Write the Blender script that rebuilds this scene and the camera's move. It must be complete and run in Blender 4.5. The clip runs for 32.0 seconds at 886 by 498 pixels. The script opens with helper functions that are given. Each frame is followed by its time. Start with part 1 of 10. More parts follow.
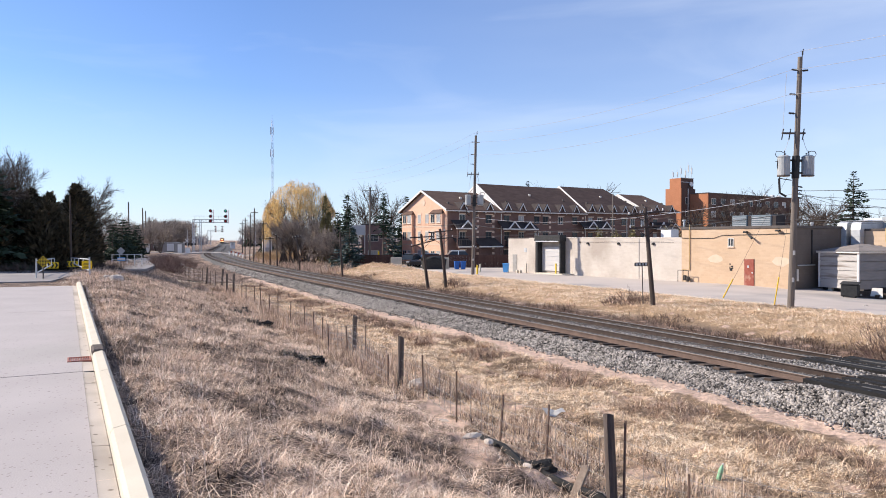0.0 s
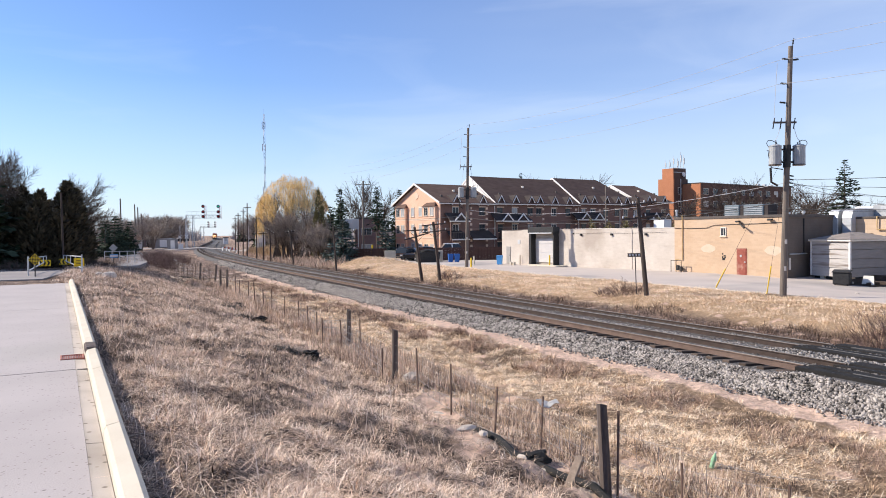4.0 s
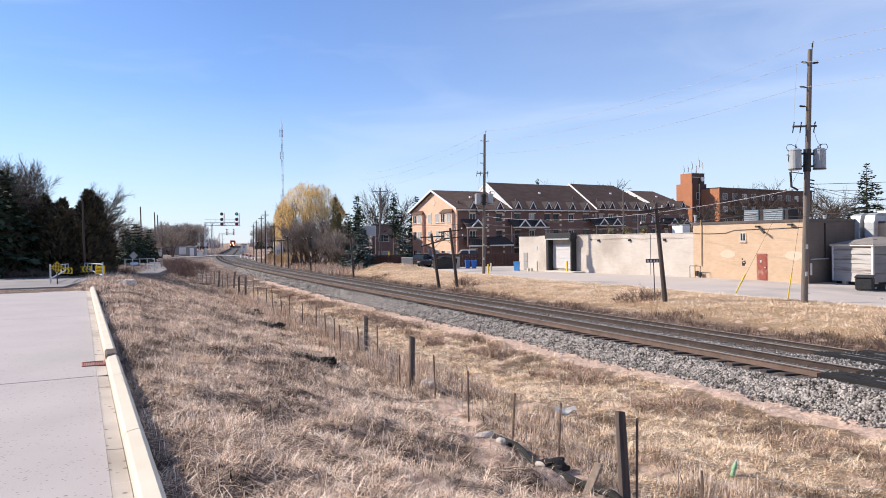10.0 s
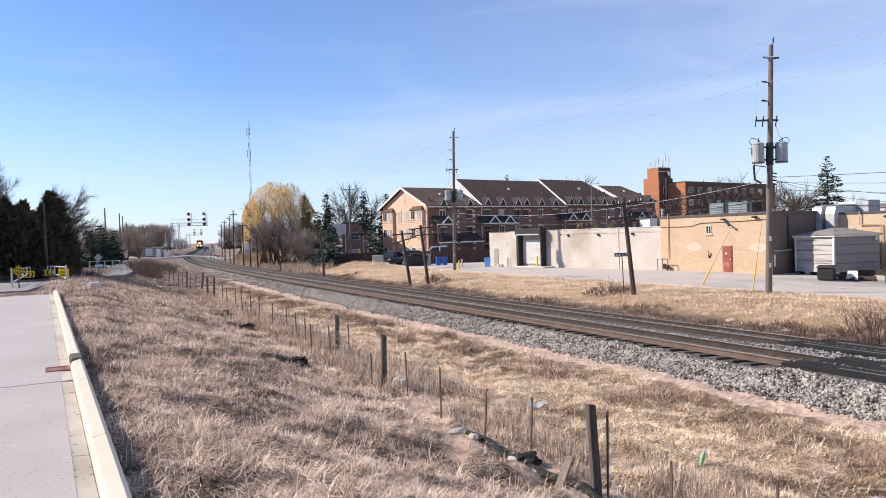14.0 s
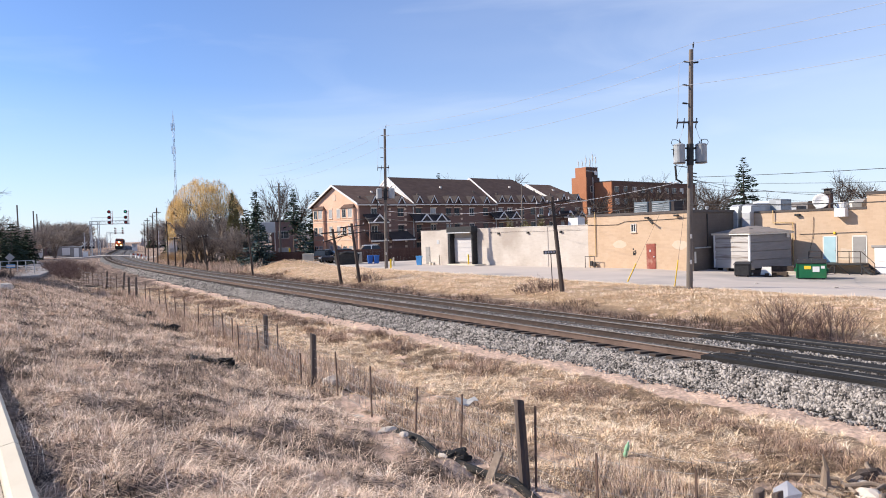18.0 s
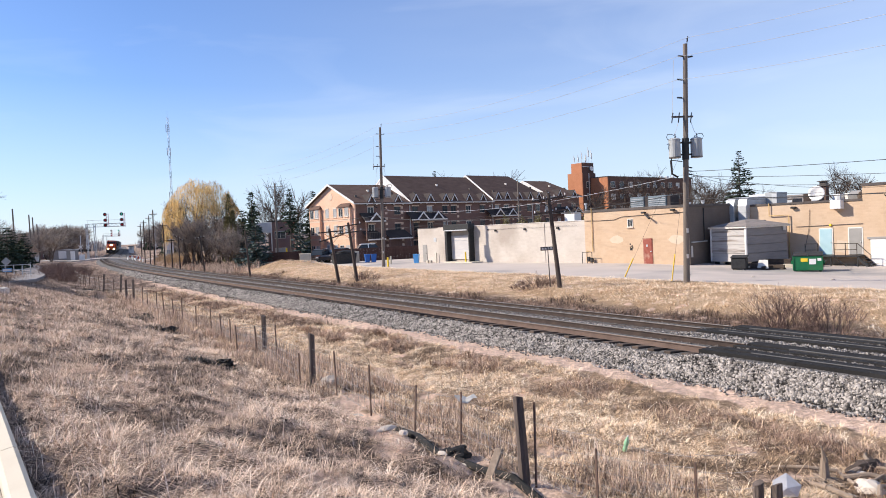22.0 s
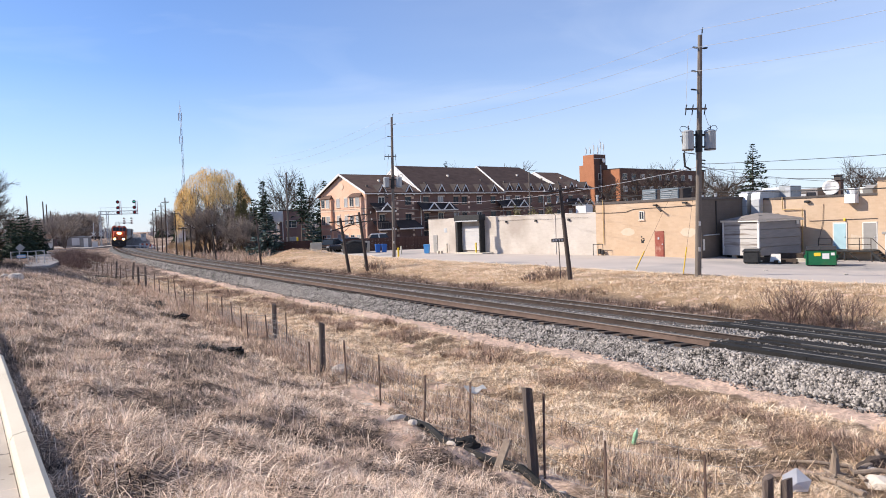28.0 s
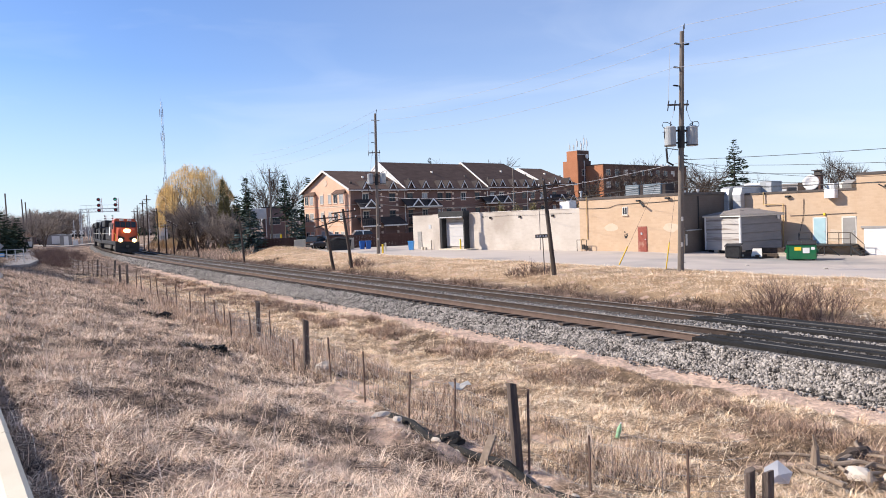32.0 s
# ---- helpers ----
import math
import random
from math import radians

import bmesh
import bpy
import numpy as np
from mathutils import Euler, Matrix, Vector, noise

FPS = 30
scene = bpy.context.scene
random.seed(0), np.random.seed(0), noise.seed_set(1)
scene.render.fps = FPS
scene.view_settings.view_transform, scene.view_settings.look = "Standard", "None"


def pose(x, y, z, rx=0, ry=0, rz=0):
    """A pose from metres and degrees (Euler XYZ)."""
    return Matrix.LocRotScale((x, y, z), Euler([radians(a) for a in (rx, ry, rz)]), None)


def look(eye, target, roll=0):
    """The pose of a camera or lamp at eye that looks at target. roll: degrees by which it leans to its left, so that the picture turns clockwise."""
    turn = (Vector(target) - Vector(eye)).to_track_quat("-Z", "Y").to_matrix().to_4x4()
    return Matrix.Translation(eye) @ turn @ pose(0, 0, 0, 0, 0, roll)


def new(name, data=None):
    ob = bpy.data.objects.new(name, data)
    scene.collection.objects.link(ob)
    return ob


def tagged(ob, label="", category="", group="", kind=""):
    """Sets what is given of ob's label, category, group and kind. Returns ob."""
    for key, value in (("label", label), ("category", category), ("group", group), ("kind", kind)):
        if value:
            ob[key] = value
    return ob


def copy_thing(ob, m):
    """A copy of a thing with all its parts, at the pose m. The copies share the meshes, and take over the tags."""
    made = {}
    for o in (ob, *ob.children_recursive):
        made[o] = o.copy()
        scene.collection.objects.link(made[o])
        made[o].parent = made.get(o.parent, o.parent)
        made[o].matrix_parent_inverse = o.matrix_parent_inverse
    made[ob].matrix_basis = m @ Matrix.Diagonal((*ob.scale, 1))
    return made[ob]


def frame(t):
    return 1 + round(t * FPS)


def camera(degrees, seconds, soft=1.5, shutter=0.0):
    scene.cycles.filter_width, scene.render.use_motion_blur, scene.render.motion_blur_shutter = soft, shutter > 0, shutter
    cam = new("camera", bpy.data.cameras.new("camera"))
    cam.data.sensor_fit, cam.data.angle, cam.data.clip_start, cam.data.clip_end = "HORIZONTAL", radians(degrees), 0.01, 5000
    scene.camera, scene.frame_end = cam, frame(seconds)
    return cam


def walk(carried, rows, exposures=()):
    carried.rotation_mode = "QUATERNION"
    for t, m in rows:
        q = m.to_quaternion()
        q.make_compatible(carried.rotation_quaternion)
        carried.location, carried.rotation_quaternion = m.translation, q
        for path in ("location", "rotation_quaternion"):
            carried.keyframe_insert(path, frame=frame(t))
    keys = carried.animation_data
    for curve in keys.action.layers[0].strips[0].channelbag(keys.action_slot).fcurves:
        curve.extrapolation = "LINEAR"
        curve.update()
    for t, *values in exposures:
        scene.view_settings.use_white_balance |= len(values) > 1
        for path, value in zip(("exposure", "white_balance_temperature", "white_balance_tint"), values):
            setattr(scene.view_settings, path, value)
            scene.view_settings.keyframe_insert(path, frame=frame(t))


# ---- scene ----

# ---- camera: held in the hand at the kerb, it only sways and turns ----
cam = camera(63.39, 32.0, soft=0.9)
ROWS = (
    (0, -0.000, 0.000, 3.200, 0.00, -0.75, -0.00),
    (0.5, 0.000, 0.001, 3.204, 0.03, -1.36, 0.10),
    (1, 0.014, -0.003, 3.205, 0.09, -1.75, 0.28),
    (1.5, 0.016, -0.011, 3.205, 0.03, -1.82, 0.51),
    (2, 0.013, -0.006, 3.205, 0.05, -1.66, 0.77),
    (2.5, 0.023, -0.014, 3.203, -0.07, -1.52, 0.88),
    (3, 0.026, -0.019, 3.202, -0.27, -1.46, 0.82),
    (3.5, 0.022, -0.012, 3.203, -0.48, -1.44, 0.61),
    (5.5, 0.025, -0.020, 3.213, -0.44, -0.89, 1.13),
    (6, 0.024, -0.016, 3.211, -0.27, -0.90, 1.21),
    (6.5, 0.018, -0.015, 3.211, -0.03, -0.88, 1.19),
    (7, 0.020, -0.019, 3.208, 0.28, -0.81, 1.18),
    (7.5, 0.016, -0.010, 3.203, 0.46, -0.75, 1.10),
    (8, 0.017, -0.019, 3.202, 0.47, -0.68, 1.11),
    (8.5, 0.027, -0.020, 3.204, 0.48, -0.61, 1.07),
    (9, 0.022, -0.019, 3.204, 0.54, -0.58, 1.02),
    (9.5, 0.022, -0.017, 3.203, 0.67, -0.65, 0.97),
    (10, 0.027, -0.018, 3.207, 0.85, -0.79, 0.92),
    (10.5, 0.024, -0.010, 3.203, 0.85, -0.89, 0.96),
    (11, 0.025, -0.022, 3.206, 0.74, -0.89, 1.10),
    (11.5, 0.027, -0.031, 3.209, 0.54, -0.87, 1.30),
    (12, 0.035, -0.015, 3.205, 0.36, -0.87, 1.48),
    (12.5, 0.040, -0.025, 3.207, 0.31, -0.95, 1.63),
    (13, 0.046, -0.015, 3.209, 0.24, -1.08, 1.70),
    (13.5, 0.044, -0.015, 3.207, -0.16, -1.12, 1.69),
    (14, 0.043, -0.018, 3.210, -1.50, -1.09, 1.76),
    (14.5, 0.058, -0.014, 3.213, -4.08, -0.94, 1.89),
    (15, 0.080, -0.008, 3.208, -7.04, -0.87, 2.05),
    (15.5, 0.090, -0.014, 3.207, -9.31, -0.89, 2.23),
    (17.5, 0.081, -0.006, 3.203, -7.59, -1.44, 1.95),
    (18, 0.078, -0.009, 3.205, -6.93, -1.40, 1.82),
    (18.5, 0.068, -0.020, 3.210, -6.50, -1.36, 1.78),
    (19, 0.068, -0.019, 3.202, -6.25, -1.33, 1.70),
    (19.5, 0.061, -0.020, 3.198, -6.20, -1.22, 1.63),
    (20, 0.067, -0.025, 3.175, -6.32, -0.94, 1.73),
    (20.5, 0.076, -0.010, 3.208, -6.53, -0.73, 1.91),
    (21, 0.085, -0.010, 3.209, -6.79, -0.74, 2.19),
    (21.5, 0.084, -0.005, 3.212, -7.00, -1.05, 2.48),
    (22, 0.083, -0.011, 3.208, -7.18, -1.59, 2.65),
    (22.5, 0.080, -0.014, 3.212, -7.03, -1.98, 2.67),
    (23, 0.079, -0.002, 3.211, -6.72, -2.14, 2.61),
    (23.5, 0.079, -0.005, 3.208, -6.38, -2.15, 2.50),
    (24, 0.079, -0.007, 3.205, -6.07, -2.06, 2.35),
    (24.5, 0.074, -0.012, 3.209, -5.98, -2.01, 2.24),
    (25, 0.080, -0.000, 3.209, -5.97, -1.99, 2.14),
    (25.5, 0.073, -0.010, 3.211, -6.04, -1.97, 2.01),
    (27.5, 0.080, -0.002, 3.207, -6.21, -2.16, 2.10),
    (28, 0.077, -0.001, 3.205, -6.33, -2.30, 2.10),
    (28.5, 0.075, 0.002, 3.206, -6.46, -2.43, 2.07),
    (29, 0.083, 0.004, 3.207, -6.59, -2.58, 2.07),
    (29.5, 0.085, 0.007, 3.209, -6.78, -2.79, 2.14),
    (30, 0.090, 0.017, 3.207, -6.94, -3.12, 2.40),
    (30.5, 0.097, 0.018, 3.199, -7.07, -3.47, 2.77),
    (31, 0.096, 0.020, 3.201, -7.13, -3.63, 2.96),
    (31.5, 0.099, 0.029, 3.208, -7.20, -3.41, 2.80),
    (32, 0.089, 0.013, 3.203, -7.58, -2.64, 2.34),
)
walk(cam, [(t, pose(x, y, z, 90 + pitch, roll, yaw)) for t, x, y, z, yaw, pitch, roll in ROWS],
     exposures=((0.0, 0.52), (32.0, 0.52)))

# ---- sky and sun ----
SUN_AZ, SUN_EL = -80.0, 34.0
world = bpy.data.worlds.new("world")
scene.world = world
world.use_nodes = True
wn, wl = world.node_tree.nodes, world.node_tree.links
wn.clear()
sky = wn.new("ShaderNodeTexSky")
sky.sky_type = "NISHITA"
sky.sun_disc = False
sky.sun_elevation, sky.sun_rotation = radians(SUN_EL), radians(SUN_AZ)
sky.air_density, sky.dust_density, sky.ozone_density = 1.0, 0.0, 3.0
wco = wn.new("ShaderNodeTexCoord")
# thin streaks of cirrus, stretched along the sky
wmap = wn.new("ShaderNodeMapping")
wmap.inputs["Rotation"].default_value = (0.0, radians(14), radians(20))
wmap.inputs["Scale"].default_value = (1.3, 1.3, 7.0)
wnoise = wn.new("ShaderNodeTexNoise")
wnoise.inputs["Scale"].default_value = 1.6
wnoise.inputs["Detail"].default_value = 7.0
wnoise.inputs["Distortion"].default_value = 0.6
wramp = wn.new("ShaderNodeValToRGB")
wramp.color_ramp.elements[0].position = 0.53
wramp.color_ramp.elements[1].position = 0.80
wramp.color_ramp.elements[1].color = (0.24, 0.24, 0.24, 1)
wmix = wn.new("ShaderNodeMixRGB")
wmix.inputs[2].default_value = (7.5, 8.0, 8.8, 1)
wbg = wn.new("ShaderNodeBackground")
wbg.inputs["Strength"].default_value = 0.099
wout = wn.new("ShaderNodeOutputWorld")
wl.new(wco.outputs["Generated"], wmap.inputs["Vector"])
wl.new(wmap.outputs["Vector"], wnoise.inputs["Vector"])
wl.new(wnoise.outputs["Fac"], wramp.inputs["Fac"])
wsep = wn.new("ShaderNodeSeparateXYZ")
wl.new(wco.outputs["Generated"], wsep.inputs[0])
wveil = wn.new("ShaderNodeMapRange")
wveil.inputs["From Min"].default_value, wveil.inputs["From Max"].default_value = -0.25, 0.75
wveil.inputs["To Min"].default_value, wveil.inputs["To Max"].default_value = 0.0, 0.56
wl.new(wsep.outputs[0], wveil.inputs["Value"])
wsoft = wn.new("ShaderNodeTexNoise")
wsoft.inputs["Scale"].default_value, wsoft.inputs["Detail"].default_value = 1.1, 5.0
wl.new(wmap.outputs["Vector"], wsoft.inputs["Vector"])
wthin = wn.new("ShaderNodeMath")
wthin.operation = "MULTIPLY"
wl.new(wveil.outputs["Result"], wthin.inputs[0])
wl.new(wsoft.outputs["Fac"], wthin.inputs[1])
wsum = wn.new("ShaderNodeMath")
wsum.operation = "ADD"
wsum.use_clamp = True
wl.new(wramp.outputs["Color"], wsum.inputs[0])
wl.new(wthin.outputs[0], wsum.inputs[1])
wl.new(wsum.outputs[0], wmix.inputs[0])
wtint = wn.new("ShaderNodeMixRGB")
wtint.blend_type = "MULTIPLY"
wtint.inputs[0].default_value = 1.0
wtint.inputs[2].default_value = (0.87, 0.948, 1.21, 1)
wl.new(sky.outputs["Color"], wtint.inputs[1])
wl.new(wtint.outputs[0], wmix.inputs[1])
# pale haze low over the horizon
whaze = wn.new("ShaderNodeMapRange")
whaze.inputs["From Min"].default_value, whaze.inputs["From Max"].default_value = -0.02, 0.20
whaze.inputs["To Min"].default_value, whaze.inputs["To Max"].default_value = 0.65, 0.0
wl.new(wsep.outputs[2], whaze.inputs["Value"])
wlow = wn.new("ShaderNodeMixRGB")
wlow.inputs[2].default_value = (5.0, 5.9, 7.3, 1)
wl.new(whaze.outputs["Result"], wlow.inputs[0])
wl.new(wmix.outputs["Color"], wlow.inputs[1])
wl.new(wlow.outputs[0], wbg.inputs["Color"])
wl.new(wbg.outputs["Background"], wout.inputs["Surface"])
sun = new("sun", bpy.data.lights.new("sun", "SUN"))
sun.data.energy, sun.data.angle, sun.data.color = 5.0, radians(0.5), (1.0, 0.90, 0.78)
az, el = radians(SUN_AZ), radians(SUN_EL)
sun_way = Vector((math.sin(az) * math.cos(el), math.cos(az) * math.cos(el), math.sin(el)))
sun.matrix_basis = look(sun_way * 300, (0, 0, 0))

# ---- materials ----


def mat(name, a, b, scale=6.0, rough=0.85, bump=0.25, metal=0.0, fine=90.0, dirt=None, dirt_at=0.62, island=0.0, per=0.0,
        stretch=(1, 1, 1), glow=0.0, spec=0.3, space="Object"):
    """Two tones mixed by a coarse and a fine noise, with stains, relief, and a shift of tone from piece to piece."""
    m = bpy.data.materials.new(name)
    m.use_nodes = True
    n, l = m.node_tree.nodes, m.node_tree.links
    p = n["Principled BSDF"]
    co = n.new("ShaderNodeTexCoord")
    mp = n.new("ShaderNodeMapping")
    mp.inputs["Scale"].default_value = stretch
    l.new(co.outputs[space], mp.inputs["Vector"])
    coarse, small = n.new("ShaderNodeTexNoise"), n.new("ShaderNodeTexNoise")
    coarse.inputs["Scale"].default_value, coarse.inputs["Detail"].default_value = scale, 5.0
    small.inputs["Scale"].default_value, small.inputs["Detail"].default_value = fine, 3.0
    for t in (coarse, small):
        l.new(mp.outputs["Vector"], t.inputs["Vector"])
    add = n.new("ShaderNodeMath")
    add.operation = "MULTIPLY_ADD"
    add.inputs[1].default_value = 0.55
    l.new(small.outputs["Fac"], add.inputs[0])
    half = n.new("ShaderNodeMath")
    half.operation = "MULTIPLY_ADD"
    half.inputs[1].default_value, half.inputs[2].default_value = 1.5, -0.52
    l.new(coarse.outputs["Fac"], half.inputs[0])
    l.new(half.outputs[0], add.inputs[2])
    fac = add.outputs[0]
    if island or per:
        rnd = n.new("ShaderNodeNewGeometry").outputs["Random Per Island"] if island else n.new("ShaderNodeObjectInfo").outputs["Random"]
        sh = n.new("ShaderNodeMath")
        sh.operation = "MULTIPLY_ADD"
        sh.inputs[1].default_value = 2 * (island or per)
        l.new(rnd, sh.inputs[0])
        off = n.new("ShaderNodeMath")
        off.operation = "SUBTRACT"
        off.inputs[1].default_value = island or per
        l.new(fac, off.inputs[0])
        l.new(off.outputs[0], sh.inputs[2])
        fac = sh.outputs[0]
    mix = n.new("ShaderNodeMixRGB")
    mix.inputs[1].default_value, mix.inputs[2].default_value = (*a, 1), (*b, 1)
    mix.use_clamp = True
    l.new(fac, mix.inputs[0])
    col = mix.outputs[0]
    if dirt:
        dn = n.new("ShaderNodeTexNoise")
        dn.inputs["Scale"].default_value, dn.inputs["Detail"].default_value = scale * 0.37, 6.0
        l.new(mp.outputs["Vector"], dn.inputs["Vector"])
        dr = n.new("ShaderNodeMapRange")
        dr.inputs["From Min"].default_value, dr.inputs["From Max"].default_value = dirt_at - 0.08, dirt_at + 0.08
        l.new(dn.outputs["Fac"], dr.inputs["Value"])
        dm = n.new("ShaderNodeMixRGB")
        dm.inputs[2].default_value = (*dirt, 1)
        l.new(dr.outputs["Result"], dm.inputs[0])
        l.new(col, dm.inputs[1])
        col = dm.outputs[0]
    l.new(col, p.inputs["Base Color"])
    p.inputs["Roughness"].default_value = rough
    p.inputs["Metallic"].default_value = metal
    p.inputs["Specular IOR Level"].default_value = spec
    if bump:
        bp = n.new("ShaderNodeBump")
        bp.inputs["Strength"].default_value, bp.inputs["Distance"].default_value = bump, 0.02
        l.new(add.outputs[0], bp.inputs["Height"])
        l.new(bp.outputs["Normal"], p.inputs["Normal"])
    if glow:
        l.new(col, p.inputs["Emission Color"])
        p.inputs["Emission Strength"].default_value = glow
    return m


def masonry(name, a, b, mortar, w=0.2, h=0.07, stain=None):
    """Courses of brick or block, far enough off to be a pattern of colour and relief."""
    m = mat(name, a, b, scale=0.6, fine=14, bump=0.0, rough=0.9, dirt=stain, dirt_at=0.57, stretch=(1, 1, 0.8))
    n, l = m.node_tree.nodes, m.node_tree.links
    p = n["Principled BSDF"]
    co = n.new("ShaderNodeTexCoord")
    sep, com, add = n.new("ShaderNodeSeparateXYZ"), n.new("ShaderNodeCombineXYZ"), n.new("ShaderNodeMath")
    l.new(co.outputs["Object"], sep.inputs[0])
    l.new(sep.outputs[0], add.inputs[0])
    l.new(sep.outputs[1], add.inputs[1])
    l.new(add.outputs[0], com.inputs[0])
    l.new(sep.outputs[2], com.inputs[1])
    br = n.new("ShaderNodeTexBrick")
    br.inputs["Scale"].default_value = 1.0
    br.inputs["Brick Width"].default_value, br.inputs["Row Height"].default_value = w, h
    br.inputs["Mortar Size"].default_value = h * 0.1
    br.inputs["Color1"].default_value, br.inputs["Color2"].default_value = (1, 1, 1, 1), (0.93, 0.92, 0.91, 1)
    br.inputs["Mortar"].default_value = (*mortar, 1)
    l.new(com.outputs[0], br.inputs["Vector"])
    mul = n.new("ShaderNodeMixRGB")
    mul.blend_type = "MULTIPLY"
    mul.inputs[0].default_value = 1.0
    src = p.inputs["Base Color"].links[0].from_socket
    l.new(src, mul.inputs[1])
    l.new(br.outputs["Color"], mul.inputs[2])
    l.new(mul.outputs[0], p.inputs["Base Color"])
    bp = n.new("ShaderNodeBump")
    bp.inputs["Strength"].default_value, bp.inputs["Distance"].default_value = 0.3, 0.01
    l.new(br.outputs["Fac"], bp.inputs["Height"])
    bp.invert = True
    l.new(bp.outputs["Normal"], p.inputs["Normal"])
    return m


def thatch(name, dark, mid, straw, gold, bare, bare_at, cover=0.0):
    """Dead stems lying every way over litter coloured dark for shade in the gaps, worn to bare soil in places."""
    m = bpy.data.materials.new(name)
    m.use_nodes = True
    n, l = m.node_tree.nodes, m.node_tree.links
    p = n["Principled BSDF"]
    co = n.new("ShaderNodeTexCoord")
    big, clod = n.new("ShaderNodeAttribute"), n.new("ShaderNodeTexNoise")
    big.attribute_name = "sward"
    clod.inputs["Scale"].default_value, clod.inputs["Detail"].default_value = 7.0, 4.0
    l.new(co.outputs["Object"], clod.inputs["Vector"])
    top = None
    for k, (turn, wide) in enumerate(((0.4, 80), (1.5, 110), (2.6, 90))):
        mp = n.new("ShaderNodeMapping")
        mp.inputs["Rotation"].default_value = (0, 0, turn)
        mp.inputs["Location"].default_value = (k * 3.7, k * 1.9, 0)
        mp.inputs["Scale"].default_value = (5, wide, 20)
        l.new(co.outputs["Object"], mp.inputs["Vector"])
        f = n.new("ShaderNodeTexNoise")
        f.inputs["Scale"].default_value, f.inputs["Detail"].default_value, f.inputs["Distortion"].default_value = 1.0, 2.0, 0.5
        l.new(mp.outputs["Vector"], f.inputs["Vector"])
        r = n.new("ShaderNodeMapRange")
        r.inputs["From Min"].default_value, r.inputs["From Max"].default_value = 0.54 - cover, 0.66 - cover
        l.new(f.outputs["Fac"], r.inputs["Value"])
        if top is None:
            top = r.outputs["Result"]
        else:
            x = n.new("ShaderNodeMath")
            x.operation = "MAXIMUM"
            l.new(top, x.inputs[0])
            l.new(r.outputs["Result"], x.inputs[1])
            top = x.outputs[0]
    cr = n.new("ShaderNodeMapRange")
    cr.inputs["From Min"].default_value, cr.inputs["From Max"].default_value = 0.36, 0.62
    l.new(clod.outputs["Fac"], cr.inputs["Value"])
    base = n.new("ShaderNodeMixRGB")
    base.inputs[1].default_value, base.inputs[2].default_value = (*dark, 1), (*mid, 1)
    l.new(cr.outputs["Result"], base.inputs[0])
    bigr = n.new("ShaderNodeMapRange")
    bigr.inputs["From Min"].default_value, bigr.inputs["From Max"].default_value = 0.25, 0.75
    bigr.inputs["To Min"].default_value = 0.06
    l.new(big.outputs["Fac"], bigr.inputs["Value"])
    amt = n.new("ShaderNodeMath")
    amt.operation = "MULTIPLY"
    l.new(top, amt.inputs[0])
    l.new(bigr.outputs["Result"], amt.inputs[1])
    # golden on the bank, grey-pink elsewhere
    at = n.new("ShaderNodeAttribute")
    at.attribute_name = "golden"
    hue, under = n.new("ShaderNodeMixRGB"), n.new("ShaderNodeMixRGB")
    hue.inputs[1].default_value, hue.inputs[2].default_value = (*straw, 1), (*gold, 1)
    under.inputs[2].default_value = (gold[0] * 0.72, gold[1] * 0.68, gold[2] * 0.64, 1)
    l.new(at.outputs["Fac"], hue.inputs[0])
    half = n.new("ShaderNodeMath")
    half.operation = "MULTIPLY"
    half.inputs[1].default_value = 0.52
    l.new(at.outputs["Fac"], half.inputs[0])
    l.new(half.outputs[0], under.inputs[0])
    l.new(base.outputs[0], under.inputs[1])
    base = under
    over = n.new("ShaderNodeMixRGB")
    l.new(hue.outputs[0], over.inputs[2])
    l.new(amt.outputs[0], over.inputs[0])
    l.new(base.outputs[0], over.inputs[1])
    br = n.new("ShaderNodeMapRange")
    br.inputs["From Min"].default_value, br.inputs["From Max"].default_value = bare_at - 0.05, bare_at + 0.06
    bn = n.new("ShaderNodeTexNoise")
    bn.inputs["Scale"].default_value, bn.inputs["Detail"].default_value = 1.3, 8.0
    l.new(co.outputs["Object"], bn.inputs["Vector"])
    ab, sm = n.new("ShaderNodeAttribute"), n.new("ShaderNodeMath")
    ab.attribute_name = "bare"
    sm.operation = "MULTIPLY_ADD"
    sm.inputs[1].default_value = 0.45
    l.new(ab.outputs["Fac"], sm.inputs[0])
    l.new(bn.outputs["Fac"], sm.inputs[2])
    l.new(sm.outputs[0], br.inputs["Value"])
    soil = n.new("ShaderNodeMixRGB")
    soil.inputs[1].default_value, soil.inputs[2].default_value = (*(c * 0.72 for c in bare), 1), (*bare, 1)
    l.new(cr.outputs["Result"], soil.inputs[0])
    last = n.new("ShaderNodeMixRGB")
    l.new(br.outputs["Result"], last.inputs[0])
    l.new(over.outputs[0], last.inputs[1])
    l.new(soil.outputs[0], last.inputs[2])
    l.new(last.outputs[0], p.inputs["Base Color"])
    p.inputs["Roughness"].default_value = 0.95
    p.inputs["Specular IOR Level"].default_value = 0.2
    h = n.new("ShaderNodeMath")
    h.operation = "MULTIPLY_ADD"
    h.inputs[1].default_value = 0.35
    l.new(top, h.inputs[0])
    l.new(clod.outputs["Fac"], h.inputs[2])
    hum = n.new("ShaderNodeTexNoise")
    hum.inputs["Scale"].default_value, hum.inputs["Detail"].default_value = 2.4, 3.0
    l.new(co.outputs["Object"], hum.inputs["Vector"])
    hs = n.new("ShaderNodeMath")
    hs.operation = "MULTIPLY_ADD"
    hs.inputs[1].default_value = 2.2
